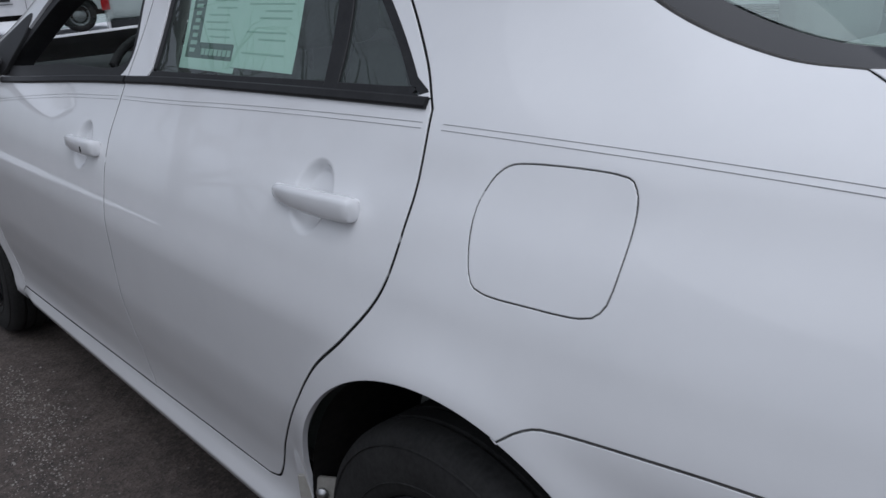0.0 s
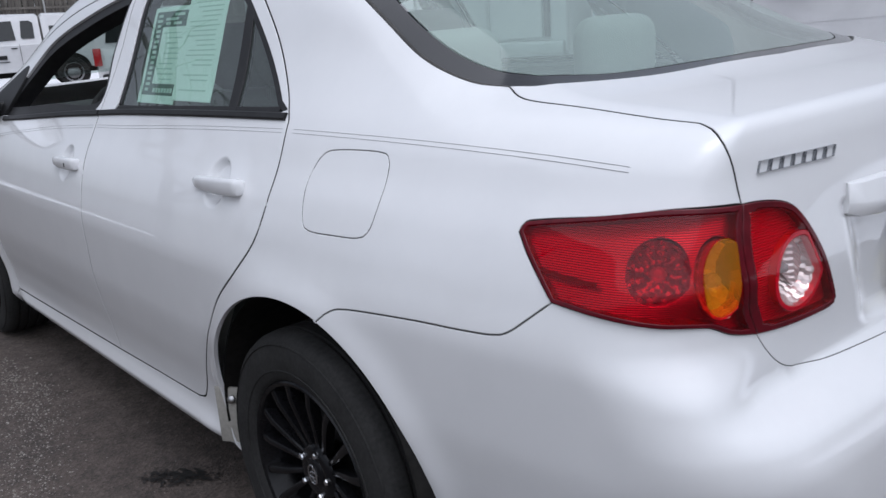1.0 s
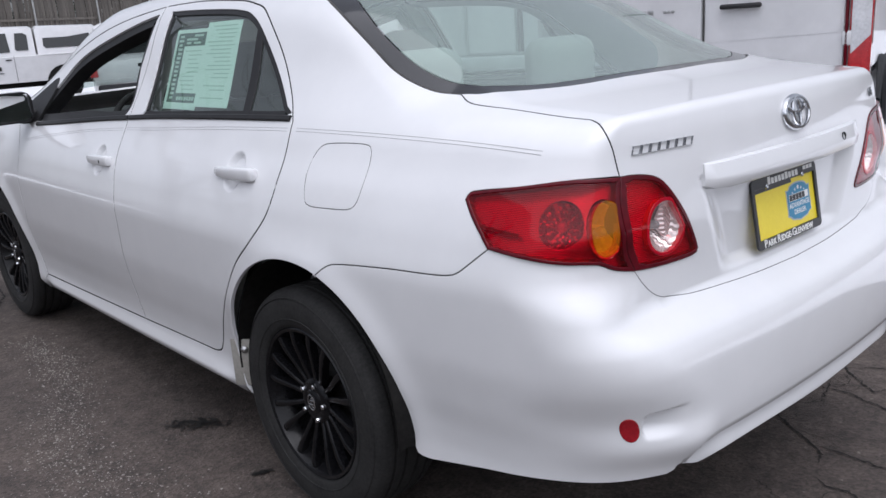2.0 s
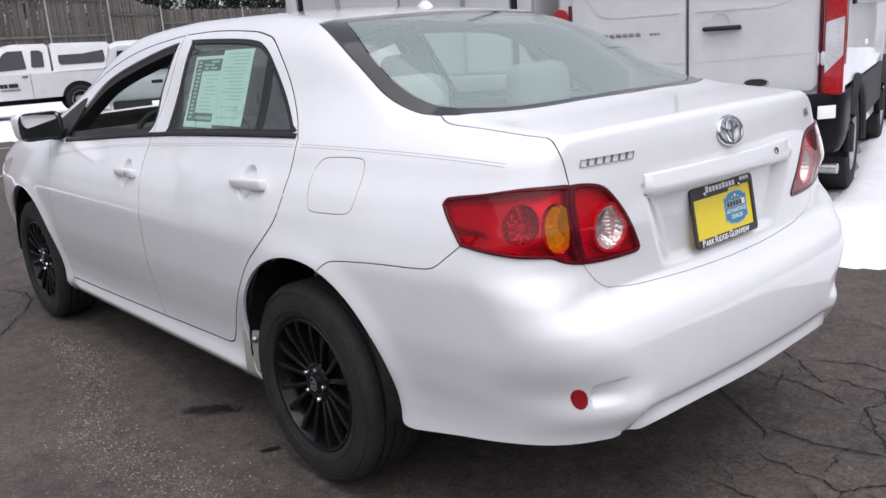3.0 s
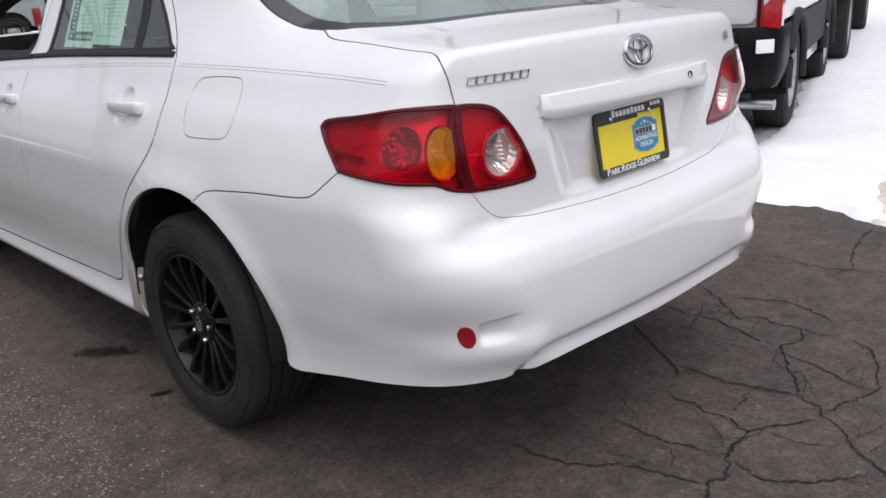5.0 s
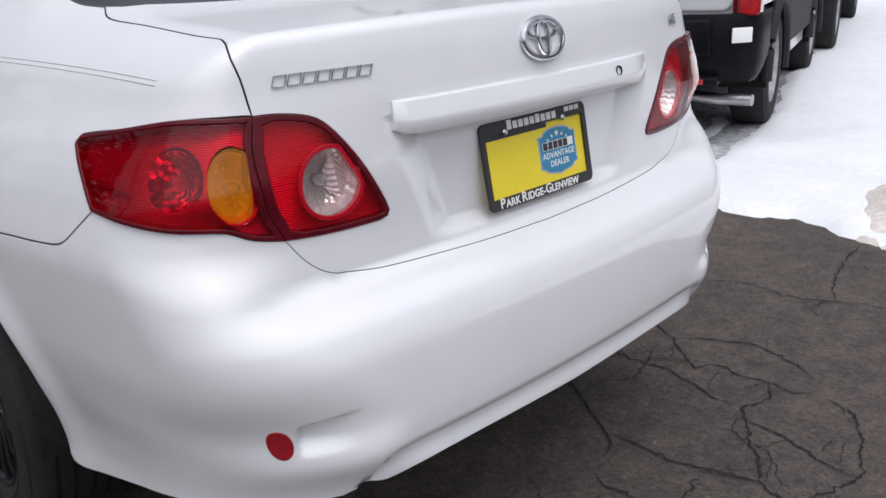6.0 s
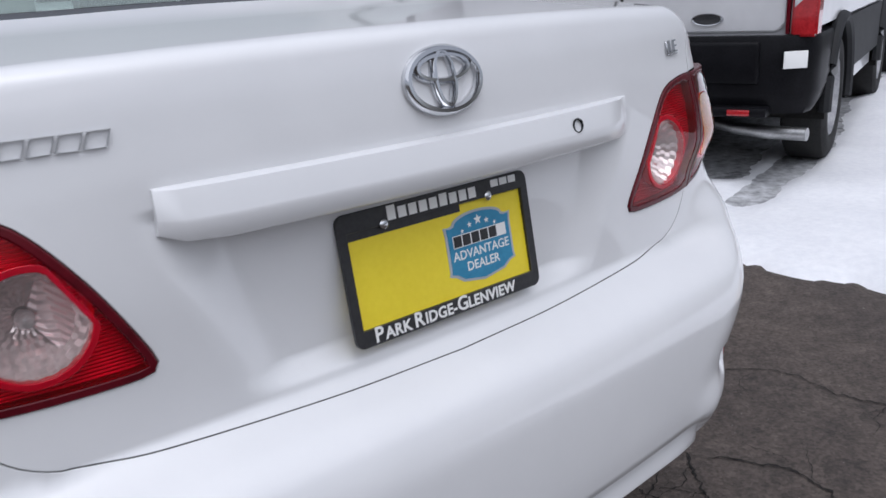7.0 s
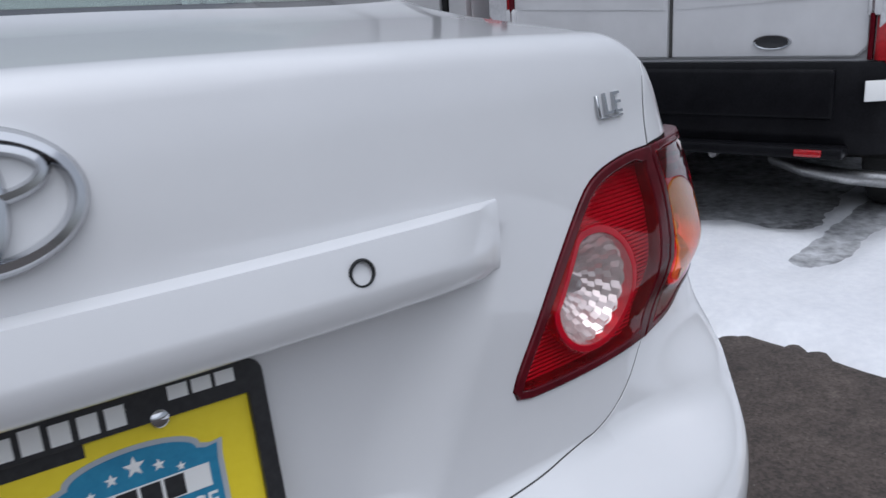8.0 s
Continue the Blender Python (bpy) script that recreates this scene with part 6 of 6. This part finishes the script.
board_fence("board_fence", -6.0, 25.5, 11.2, 32.47, 4.5, 3.9, "tall weathered grey-brown board fence with steel posts", 1, (.06, .2, .335, .47, .62, .838, .995))
board_fence("board_fence", 11.25, 32.49, 13.75, 33.5, 3.86, 3.3, "sloping end of the weathered board fence", 3, (.98,))
board_fence("board_fence", 13.8, 33.5, 34.0, 36.0, 3.22, 2.9, "lower weathered board fence", 2, (.2, .4, .6, .8, .98))

LEAF = mottled(material("evergreen_leaf", (.02, .03, .02), .7), 1.5, (.010, .014, .010), (.035, .045, .028), fine=6.0)
BARK = mottled(material("bark", (.06, .05, .045), .95), 4, (.035, .03, .027), (.09, .08, .07), fine=30.0, bump=.6, distance=.02)
LEAF_SNOW = material("snow_on_twigs", (.78, .79, .81), .7)


def evergreen(x, y, h, w, seed, label="dark bushy evergreen with flecks of snow behind the fence", group="trees behind the fence"):
    """A dark bushy tree with limbs and clumps of small leaves, some under snow."""
    r = random.Random(seed)
    tree = tagged(new("evergreen_tree"), label, "tree", group)
    tree.matrix_world = pose(x, y, 0)
    limbs = [tube_bm([(0, 0, 0), (.05, .02, h * .4), (-.03, .05, h * .95)], [.16, .11, .02], 8)]
    clumps, caps = [], []
    for k in range(26):
        z = h * (.25 + .72 * r.random())
        a = r.random() * 6.283
        reach = w * (1 - .65 * (z / h) ** 2) * (.5 + .5 * r.random())
        tip = (reach * math.cos(a), reach * math.sin(a), z + .15 * r.random())
        limbs.append(tube_bm([(0, 0, z - .3), (tip[0] * .5, tip[1] * .5, z - .05), tip], [.05, .03, .01], 5))
        for q in range(80):
            d = .25 + .75 * r.random()
            c = Vector((tip[0] * d + r.gauss(0, .26), tip[1] * d + r.gauss(0, .26), tip[2] + r.gauss(0, .22)))
            n = Vector((r.gauss(0, 1), r.gauss(0, 1), r.gauss(0, 1))).normalized()
            u = n.orthogonal().normalized() * r.uniform(.07, .17)
            v = n.cross(u).normalized() * r.uniform(.04, .08)
            (caps if r.random() < .16 and n.z > -.2 else clumps).append((c - u, c - v, c + u, c + v))
    part("trunk", join_bm(*limbs), BARK, tree)
    for name, some, mat in (("crown", clumps, LEAF), ("snow_flecks", caps, LEAF_SNOW)):
        verts = [tuple(p) for quad in some for p in quad]
        leaves = part(name, mesh_of(name, verts, [(4 * i, 4 * i + 1, 4 * i + 2, 4 * i + 3) for i in range(len(some))], mat), mat, tree)
        leaves["kind"] = "stuff"
    return tree


tree_rng = random.Random(21)
for i in range(16):
    evergreen(9.5 + i * 1.55 + tree_rng.uniform(-.5, .5), 36.2 + i * .20 + tree_rng.uniform(-.6, .9), tree_rng.uniform(4.6, 6.2), tree_rng.uniform(1.4, 2.0), 30 + i)


def bare_tree(x, y, h, seed):
    """A leafless tree: a tapered trunk that forks into ever thinner limbs."""
    r = random.Random(seed)
    tree = tagged(new("bare_tree"), "leafless winter tree with thin dark branches beside the lot", "tree", "bare trees beside the lot")
    tree.matrix_world = pose(x, y, 0)
    limbs, twigs = [], []

    def grow(at, way, length, thick, depth):
        pts, p, d = [tuple(at)], Vector(at), Vector(way)
        for k in range(3):
            d = (d + Vector((r.gauss(0, .14), r.gauss(0, .14), r.gauss(.04, .10)))).normalized()
            p = p + d * length / 3
            pts.append(tuple(p))
        (limbs if depth < 2 else twigs).append(tube_bm(pts, [thick, thick * .85, thick * .72, thick * .55], 7 if depth < 2 else 4))
        if depth < 4:
            for k in range(3 if depth else 5):
                a = Vector((r.gauss(0, 1), r.gauss(0, 1), r.gauss(.25, .5))).normalized()
                q = Vector(pts[3 if k == 0 else r.choice((1, 2, 2, 3))])
                grow(q, (d * .75 + a * .75).normalized(), length * r.uniform(.55, .8), thick * (.55 if k == 0 else .42), depth + 1)
    grow(Vector((0, 0, -.1)), Vector((0, 0, 1)), h * .36, h * .022, 0)
    part("trunk", join_bm(*limbs), BARK, tree)
    part("twigs", join_bm(*twigs), BARK, tree)
    return tree


for x, y, h, seed in ((-4.6, 8.2, 8.5, 3), (-7.5, 10.5, 9.5, 4), (-9.5, 5.5, 9.0, 5)):
    bare_tree(x, y, h, seed)
evergreen(-5.6, 5.6, 4.2, 1.3, 77, "dark bushy evergreen beside the lot", "")


# ---- the ground: worn asphalt, one sheet ----
ASPHALT = material("worn_asphalt", (.06, .055, .053), .9)


def asphalt_nodes(m):
    b = m.node_tree.nodes["Principled BSDF"]
    where = node(m, "ShaderNodeTexCoord")
    at = where.outputs["Object"]
    broad = node(m, "ShaderNodeTexNoise", Scale=1.6, Detail=6.0, Roughness=.6)
    middle = node(m, "ShaderNodeTexNoise", Scale=11.0, Detail=9.0, Roughness=.78)
    grit = node(m, "ShaderNodeTexNoise", Scale=48.0, Detail=6.0, Roughness=.75)
    stones = node(m, "ShaderNodeTexVoronoi", Scale=125.0)
    for n in (broad, middle, grit, stones):
        wire(m, at, n.inputs["Vector"])
    base = node(m, "ShaderNodeValToRGB")
    base.color_ramp.elements[0].position, base.color_ramp.elements[1].position = .38, .64
    base.color_ramp.elements[0].color, base.color_ramp.elements[1].color = (.023, .0175, .0158, 1), (.112, .089, .0755, 1)
    total = node(m, "ShaderNodeMath")
    total.operation = "MULTIPLY_ADD"
    total.inputs[1].default_value = .50
    wire(m, middle.outputs["Fac"], total.inputs[0])
    half = node(m, "ShaderNodeMath")
    half.operation = "MULTIPLY"
    half.inputs[1].default_value = .22
    wire(m, grit.outputs["Fac"], half.inputs[0])
    more = node(m, "ShaderNodeMath")
    more.operation = "MULTIPLY_ADD"
    more.inputs[1].default_value = .28
    wire(m, broad.outputs["Fac"], more.inputs[0])
    wire(m, half.outputs[0], more.inputs[2])
    wire(m, more.outputs[0], total.inputs[2])
    wire(m, total.outputs[0], base.inputs[0])
    # pale grit, thickest in some patches
    pick = node(m, "ShaderNodeMath")
    pick.operation = "GREATER_THAN"
    wire(m, stones.outputs["Color"], pick.inputs[0])
    spread = node(m, "ShaderNodeMapRange", From_Min=.45, From_Max=.75, To_Min=1.0, To_Max=.86)
    wire(m, middle.outputs["Fac"], spread.inputs["Value"])
    wire(m, spread.outputs[0], pick.inputs[1])
    mix = node(m, "ShaderNodeMixRGB")
    mix.inputs["Color2"].default_value = (.115, .10, .088, 1)
    wire(m, pick.outputs[0], mix.inputs["Fac"])
    wire(m, base.outputs[0], mix.inputs["Color1"])
    # every stone of the aggregate has its own shade
    apart = node(m, "ShaderNodeSeparateColor")
    wire(m, stones.outputs["Color"], apart.inputs[0])
    shade_span = node(m, "ShaderNodeMapRange", To_Min=.68, To_Max=1.36)
    wire(m, apart.outputs[1], shade_span.inputs["Value"])
    vary_stone = node(m, "ShaderNodeHueSaturation")
    wire(m, shade_span.outputs[0], vary_stone.inputs["Value"])
    wire(m, mix.outputs[0], vary_stone.inputs["Color"])
    wire(m, vary_stone.outputs[0], b.inputs["Base Color"])
    span = node(m, "ShaderNodeMapRange", To_Min=.62, To_Max=1.0)
    wire(m, broad.outputs["Fac"], span.inputs["Value"])
    wire(m, span.outputs[0], b.inputs["Roughness"])
    relief = node(m, "ShaderNodeBump", Strength=.9, Distance=.010)
    wire(m, total.outputs[0], relief.inputs["Height"])
    fine = node(m, "ShaderNodeBump", Strength=.5, Distance=.003)
    wire(m, stones.outputs["Distance"], fine.inputs["Height"])
    wire(m, relief.outputs[0], fine.inputs["Normal"])
    wire(m, fine.outputs[0], b.inputs["Normal"])


asphalt_nodes(ASPHALT)
ground = bmesh.new()
bmesh.ops.create_grid(ground, x_segments=2, y_segments=2, size=600)
ground = tagged(part("ground", ground, ASPHALT, smooth=False), "dark worn asphalt with cracks and pale grit", "ground", kind="structure")

CRACK = mottled(material("crack_dark", (.010, .009, .009), 1.0), 30, (.006, .006, .006), (.018, .016, .015), fine=150.0)
crack_rng = random.Random(11)


def crack(*pts, width=.006, twigs=True):
    """A jagged open crack along a few points, with small side cracks: a dark ribbon with ragged sides."""
    bm = bmesh.new()

    def run(row, width):
        t = np.gradient(row, axis=0)
        t /= np.linalg.norm(t, axis=1, keepdims=True) + 1e-9
        side = np.stack([-t[:, 1], t[:, 0], 0 * t[:, 0]], 1)
        last, drift = None, 0.0
        for i, (p, s) in enumerate(zip(row, side)):
            fade = min(1, .25 + i * .1, .25 + (len(row) - 1 - i) * .1)
            drift = .7 * drift + crack_rng.gauss(0, .0035)
            p = p + s * drift
            a, b = (width * fade * (.19 + .75 * crack_rng.random() ** 2) for _ in range(2))
            now = [bm.verts.new((p[0] + s[0] * a, p[1] + s[1] * a, .0035)), bm.verts.new((p[0] - s[0] * b, p[1] - s[1] * b, .0035))]
            if last:
                bm.faces.new((last[0], last[1], now[1], now[0]))
            last = now

    row = spline(*[(x, y, 0) for x, y in pts], step=.009)
    run(row, width)
    if twigs:
        for k in range(int(len(row) * .009 / .16)):
            p = row[crack_rng.randrange(len(row))]
            a, way = crack_rng.uniform(0, 6.283), [tuple(p)]
            for q in range(crack_rng.randint(2, 5)):
                a += crack_rng.gauss(0, .45)
                way.append((way[-1][0] + .045 * math.cos(a), way[-1][1] + .045 * math.sin(a), 0))
            run(spline(*way, step=.009), width * .45)
    for f in bm.faces:
        f.normal_update()
        if f.normal.z < 0:
            f.normal_flip()
    return part("crack", bm, CRACK, ground, smooth=False)


crack((1.25, -.38), (1.37, -.46), (1.47, -.57), (1.48, -.69), (1.47, -.81), (1.51, -.92), (1.55, -1.02), (1.57, -1.3), width=0.0043)
crack((2.13, -.78), (1.90, -.80), (1.67, -.86), (1.52, -.92))
crack((.93, -.69), (.99, -.76), (1.03, -.85), (1.02, -.95), (.94, -1.09))
crack((.99, -.54), (.93, -.65), (.79, -.80), (.84, -.86), (.82, -.94), (.84, -1.01), (.81, -1.08), (.85, -1.13))
crack((.74, -.43), (.74, -.53), (.72, -.65), (.72, -.76), (.69, -.87), (.66, -.95), (.66, -1.02))
crack((.84, -1.01), (.74, -1.04), (.66, -1.02), (.62, -1.05), (.48, -1.14), (.37, -1.21), width=0.0068)
crack((.61, -1.05), (.60, -1.13), (.58, -1.20), (.54, -1.28), (.53, -1.36), width=0.0062)
crack((.84, -1.17), (.81, -1.25), (.68, -1.31), (.54, -1.36), (.44, -1.33), (.33, -1.30))
crack((.53, -.52), (.43, -.67), (.36, -.77), (.30, -.85), (.23, -.88), width=0.0068)
crack((.33, -.83), (.33, -.91), (.32, -.98), (.33, -1.07), (.36, -1.14), (.37, -1.21), (.33, -1.29), (.26, -1.37), (.17, -1.46), (.11, -1.53), (.0, -1.66), width=0.0062)
crack((.15, -.90), (.14, -.99), (.12, -1.06), (.12, -1.12), (.10, -1.19), (.20, -1.25), (.28, -1.32), width=0.0068)
crack((.33, -1.08), (.23, -1.10), (.14, -1.10), width=0.0050)
crack((.10, -1.19), (.01, -1.20), (-.05, -1.21), (-.13, -1.25), (-.20, -1.24), (-.3, -1.30), width=0.0074)
crack((-.07, -1.22), (-.09, -1.30), (-.06, -1.38), (.0, -1.44), (.10, -1.50))
crack((.12, -1.22), (.12, -1.30), (.14, -1.36), (.18, -1.40), width=0.0043)
crack((-.08, -.88), (-.08, -.94), (-.09, -1.01), (-.07, -1.12), (-.06, -1.19))
crack((.53, -.62), (.60, -.70), (.70, -.69), (.85, -.65), width=0.0037)
crack((-.2, -1.24), (-.25, -1.05), (-.35, -.9), (-.36, -.7))
crack((-1.35, 2.18), (-1.225, 2.36), (-1.116, 2.52), (-.992, 2.734), (-.94, 2.80), width=0.0087)
crack((-1.12, 2.52), (-1.20, 2.72), (-1.12, 2.95), (-1.0, 3.1), width=0.0074)
crack((-.94, 2.80), (-.80, 3.2), (-.90, 3.63), (-.80, 4.1), (-.6, 4.6), width=0.0087)
crack((-.90, 3.63), (-1.3, 3.8), (-1.7, 3.7), width=0.0074)
crack((-.80, 4.1), (-.3, 4.4), (.3, 4.3), width=0.0087)
crack((-1.7, 1.9), (-1.55, 2.3), (-1.6, 2.9), (-1.4, 3.4), width=0.0062)

OIL = mottled(material("oil_stain", (.010, .009, .009), .5), 18, (.005, .005, .005), (.018, .017, .016), fine=90.0, bump=.3, distance=.004)


def blot(x, y, rx, ry, turn, seed, mat=OIL, name="oil_stain", z=.0032):
    """A ragged flat spot on the asphalt with loose flecks round it."""
    r = random.Random(seed)
    bm = bmesh.new()
    for k in range(150):
        d = r.random() ** .8
        a = r.random() * 6.283
        cx, cy, s = rx * d * math.cos(a), ry * d * math.sin(a), (.02 + .15 * (1 - d) * r.random()) * min(rx, ry) + .0015
        vs = []
        for i in range(9):
            b = 6.283 * i / 9
            q = s * (.5 + r.random())
            px, py = cx + 1.7 * q * math.cos(b), cy + q * math.sin(b)
            vs.append(bm.verts.new((x + px * math.cos(turn) - py * math.sin(turn), y + px * math.sin(turn) + py * math.cos(turn), z + k * .00003)))
        bm.faces.new(vs)
    for f in bm.faces:
        f.normal_update()
        if f.normal.z < 0:
            f.normal_flip()
    return part(name, bm, mat, ground, smooth=False)


blot(-.835, .765, .14, .055, -.75, 3)
blot(-.862, .30, .035, .012, -.4, 4)
# pale gravel left lying in a trail
GRAVEL = mottled(material("pale_gravel", (.3, .28, .26), .9), 40, (.13, .117, .104), (.33, .305, .28), fine=120.0)
bm = bmesh.new()
r = random.Random(8)
stone = [(1, 0, 0), (0, 1, 0), (-1, 0, 0), (0, -1, 0), (0, 0, 1)]
for k in range(4200):
    t = r.random()
    trail = r.random() < .74
    if trail:
        x, y = -.98 - .34 * t + .07 * math.sin(9 * t) + r.gauss(0, .045 + .07 * t), 2.15 - 2.4 * t + r.gauss(0, .10)
    else:
        x, y = r.uniform(-2.2, 1.9), r.uniform(-1.9, 3.5)
    if -.8 < x < .8 and -.8 < y < 3.4:
        continue
    s = r.uniform(.0010, .0022) + (.0030 * r.random() ** 3 if trail else .0008 * r.random() ** 4)
    a = r.random() * 3.1
    vs = [bm.verts.new((x + s * (vx * math.cos(a) - vy * math.sin(a)) * r.uniform(.7, 1.4), y + s * (vx * math.sin(a) + vy * math.cos(a)) * r.uniform(.7, 1.4), .0008 + s * vz * .8)) for vx, vy, vz in stone]
    for i in range(4):
        bm.faces.new((vs[i], vs[(i + 1) % 4], vs[4]))
tagged(part("gravel", bm, GRAVEL, smooth=False), "pale loose grit scattered on the asphalt", "gravel", kind="stuff")
# painted bay lines
LINE = mottled(material("worn_line_paint", (.6, .6, .58), .8), 12, (.30, .30, .29), (.68, .68, .66), fine=70.0)
for x0, y0, x1, y1 in ((-3.2, 9.9, 1.6, 9.45), (-3.6, 14.0, 1.9, 13.6)):
    n = Vector((-(y1 - y0), x1 - x0)).normalized() * .05
    bm = bmesh.new()
    bm.faces.new([bm.verts.new(p) for p in ((x0 - n.x, y0 - n.y, .004), (x1 - n.x, y1 - n.y, .004), (x1 + n.x, y1 + n.y, .004), (x0 + n.x, y0 + n.y, .004))])
    part("bay_line", bm, LINE, ground, "worn white bay line", smooth=False)

# ---- snow ----
SNOW = mottled(material("snow", (.82, .83, .85), .6, Subsurface_Weight=.0), 2.5, (.74, .75, .78), (.86, .865, .88), fine=30.0, bump=.35, bump_scale=18.0, distance=.02)
DIRTY_SNOW = mottled(material("trodden_snow", (.45, .45, .46), .7), 3.0, (.12, .12, .124), (.66, .67, .69), fine=20.0, bump=.4, bump_scale=30.0, distance=.02)


def snow_field(name, x0, x1, y0, y1, step, edge, height, mat, label, seed=0, worn=None):
    """A sheet of snow whose rim is ragged and rises to its full depth a little way in. edge(x, y): metres inside the rim."""
    nx, ny = int((x1 - x0) / step) + 1, int((y1 - y0) / step) + 1
    X, Y = np.meshgrid(np.linspace(x0, x1, nx), np.linspace(y0, y1, ny))
    D = edge(X, Y)
    rag = np.array([[noise.noise((a * 3.1 + seed, b * 3.1, 0)) * .10 + noise.noise((a * 11 + seed, b * 11, 3)) * .045 + noise.noise((a * 32 + seed, b * 32, 5)) * .018 for a, b in zip(ra, rb)] for ra, rb in zip(X, Y)])
    bumps = np.array([[.5 + .5 * noise.noise((a * 1.7, b * 1.7, 7 + seed)) + .22 * noise.noise((a * 6.5, b * 6.5, 9)) + .12 * noise.noise((a * 19, b * 19, 2)) for a, b in zip(ra, rb)] for ra, rb in zip(X, Y)])
    D = D + rag
    Z = np.where(D > 0, height * (1 - np.exp(-np.maximum(D, 0) / .05)) * (.38 + .62 * bumps) + .004, -.02)
    if worn:
        W = np.clip(worn(X, Y) + rag * 2.2, 0, 1)
        Z = Z * (1 - W) - .012 * W
    verts = np.stack([X.ravel(), Y.ravel(), Z.ravel()], 1)
    inside = (D > 0)
    faces = []
    for j in range(ny - 1):
        for i in range(nx - 1):
            if inside[j, i] or inside[j, i + 1] or inside[j + 1, i] or inside[j + 1, i + 1]:
                a = j * nx + i
                faces.append((a, a + 1, a + nx + 1, a + nx))
    return tagged(part(name, mesh_of(name, verts, faces, mat, True), mat), label, "snow", kind="structure")


def near_edge(x, y):
    """Inside the near field: beyond x 2.25, with a nibble by the kerb side, short of the lorry's tracks."""
    return np.minimum(np.minimum(x - 2.27 + .10 * np.sin(y * 2.1) * (y > .2) + .06 * (y < -.58), 30 - x), np.minimum(y + 7, 15.2 - y))


def worn(x, y):
    """1 where the van's wheels and feet have worn the snow to slush: its two tracks and the ground under its tail."""
    c, d = math.cos(radians(17.7)), math.sin(radians(17.7))
    u, v = (x - 3.165) * c + (y - 1.276) * d, -(x - 3.165) * d + (y - 1.276) * c
    tracks = [.9 - ramp(np.abs(v - a + .06 * np.sin(u * 1.3)), .02, .24) for a in (-.80, .80)]
    under = (1 - ramp(np.abs(v + .05), .45, .80)) * ramp(u, -.25, .25) * .85
    return np.maximum(np.maximum(tracks[0], tracks[1]) * ramp(u, -.9, -.2), under) - .12


snow_field("snow_near", 2.0, 8.0, -2.6, 5.5, .045, lambda x, y: np.minimum(near_edge(x, y), 8.2 - x), .06, SNOW, "clean white snow with a ragged thawing rim", 0, worn)
snow_field("slush", 2.45, 7.9, -.6, 4.6, .06, lambda x, y: np.minimum(x - 2.6, y + .4), .02, DIRTY_SNOW, "grey trodden slush in the wheel tracks", 2)
snow_field("snow_beyond", 7.94, 26, -7, 15.2, .22, lambda x, y: np.minimum(x - 7.8, 40 - x), .05, SNOW, "white snow over the far bays", 3)
snow_field("snow_rear", 2.0, 8.0, -7, -2.54, .12, lambda x, y: near_edge(x, y), .055, SNOW, "white snow along the bays", 3)
snow_field("snow_side", 2.0, 8.0, 5.44, 15.2, .12, lambda x, y: near_edge(x, y), .055, SNOW, "white snow along the bays", 3)
snow_field("snow_far", -9, 26, 14.6, 40, .3, lambda x, y: np.minimum(y - 15.1 - 6.0 * ramp(x, 3.0, 4.2), x + 8.5), .09, SNOW, "white snow round the far cars", 5)
# a dirty heap pushed up beside the bays
def heap(cx, cy, rx, ry, h, seed, mat):
    n = 60
    X, Y = np.meshgrid(np.linspace(-1.25, 1.25, n), np.linspace(-1.25, 1.25, n))
    R = np.hypot(X, Y)
    N = np.array([[noise.noise((a * 2 + seed, b * 2, 1)) * .45 + noise.noise((a * 6 + seed, b * 6, 2)) * .22 + noise.noise((a * 17, b * 17, 4)) * .08 for a, b in zip(ra, rb)] for ra, rb in zip(X, Y)])
    Z = h * np.maximum(0, 1 - (R * (1 + .35 * N)) ** 2) * (1 + .6 * N) - .01
    verts = np.stack([(cx + X * rx).ravel(), (cy + Y * ry).ravel(), Z.ravel()], 1)
    faces = [(j * n + i, j * n + i + 1, (j + 1) * n + i + 1, (j + 1) * n + i) for j in range(n - 1) for i in range(n - 1) if Z[j, i] > 0 or Z[j + 1, i + 1] > 0 or Z[j, i + 1] > 0 or Z[j + 1, i] > 0]
    return tagged(part("snow_mound", mesh_of("snow_mound", verts, faces, mat, True), mat), "low heap of ploughed snow at the edge of the asphalt", "snow")


TAN_SNOW = mottled(material("sandy_snow", (.62, .57, .5), .8), 4, (.50, .44, .37), (.78, .74, .69), fine=35.0, bump=.5, bump_scale=30.0, distance=.02)
heap(2.80, -.98, .68, .52, .15, 4, TAN_SNOW)
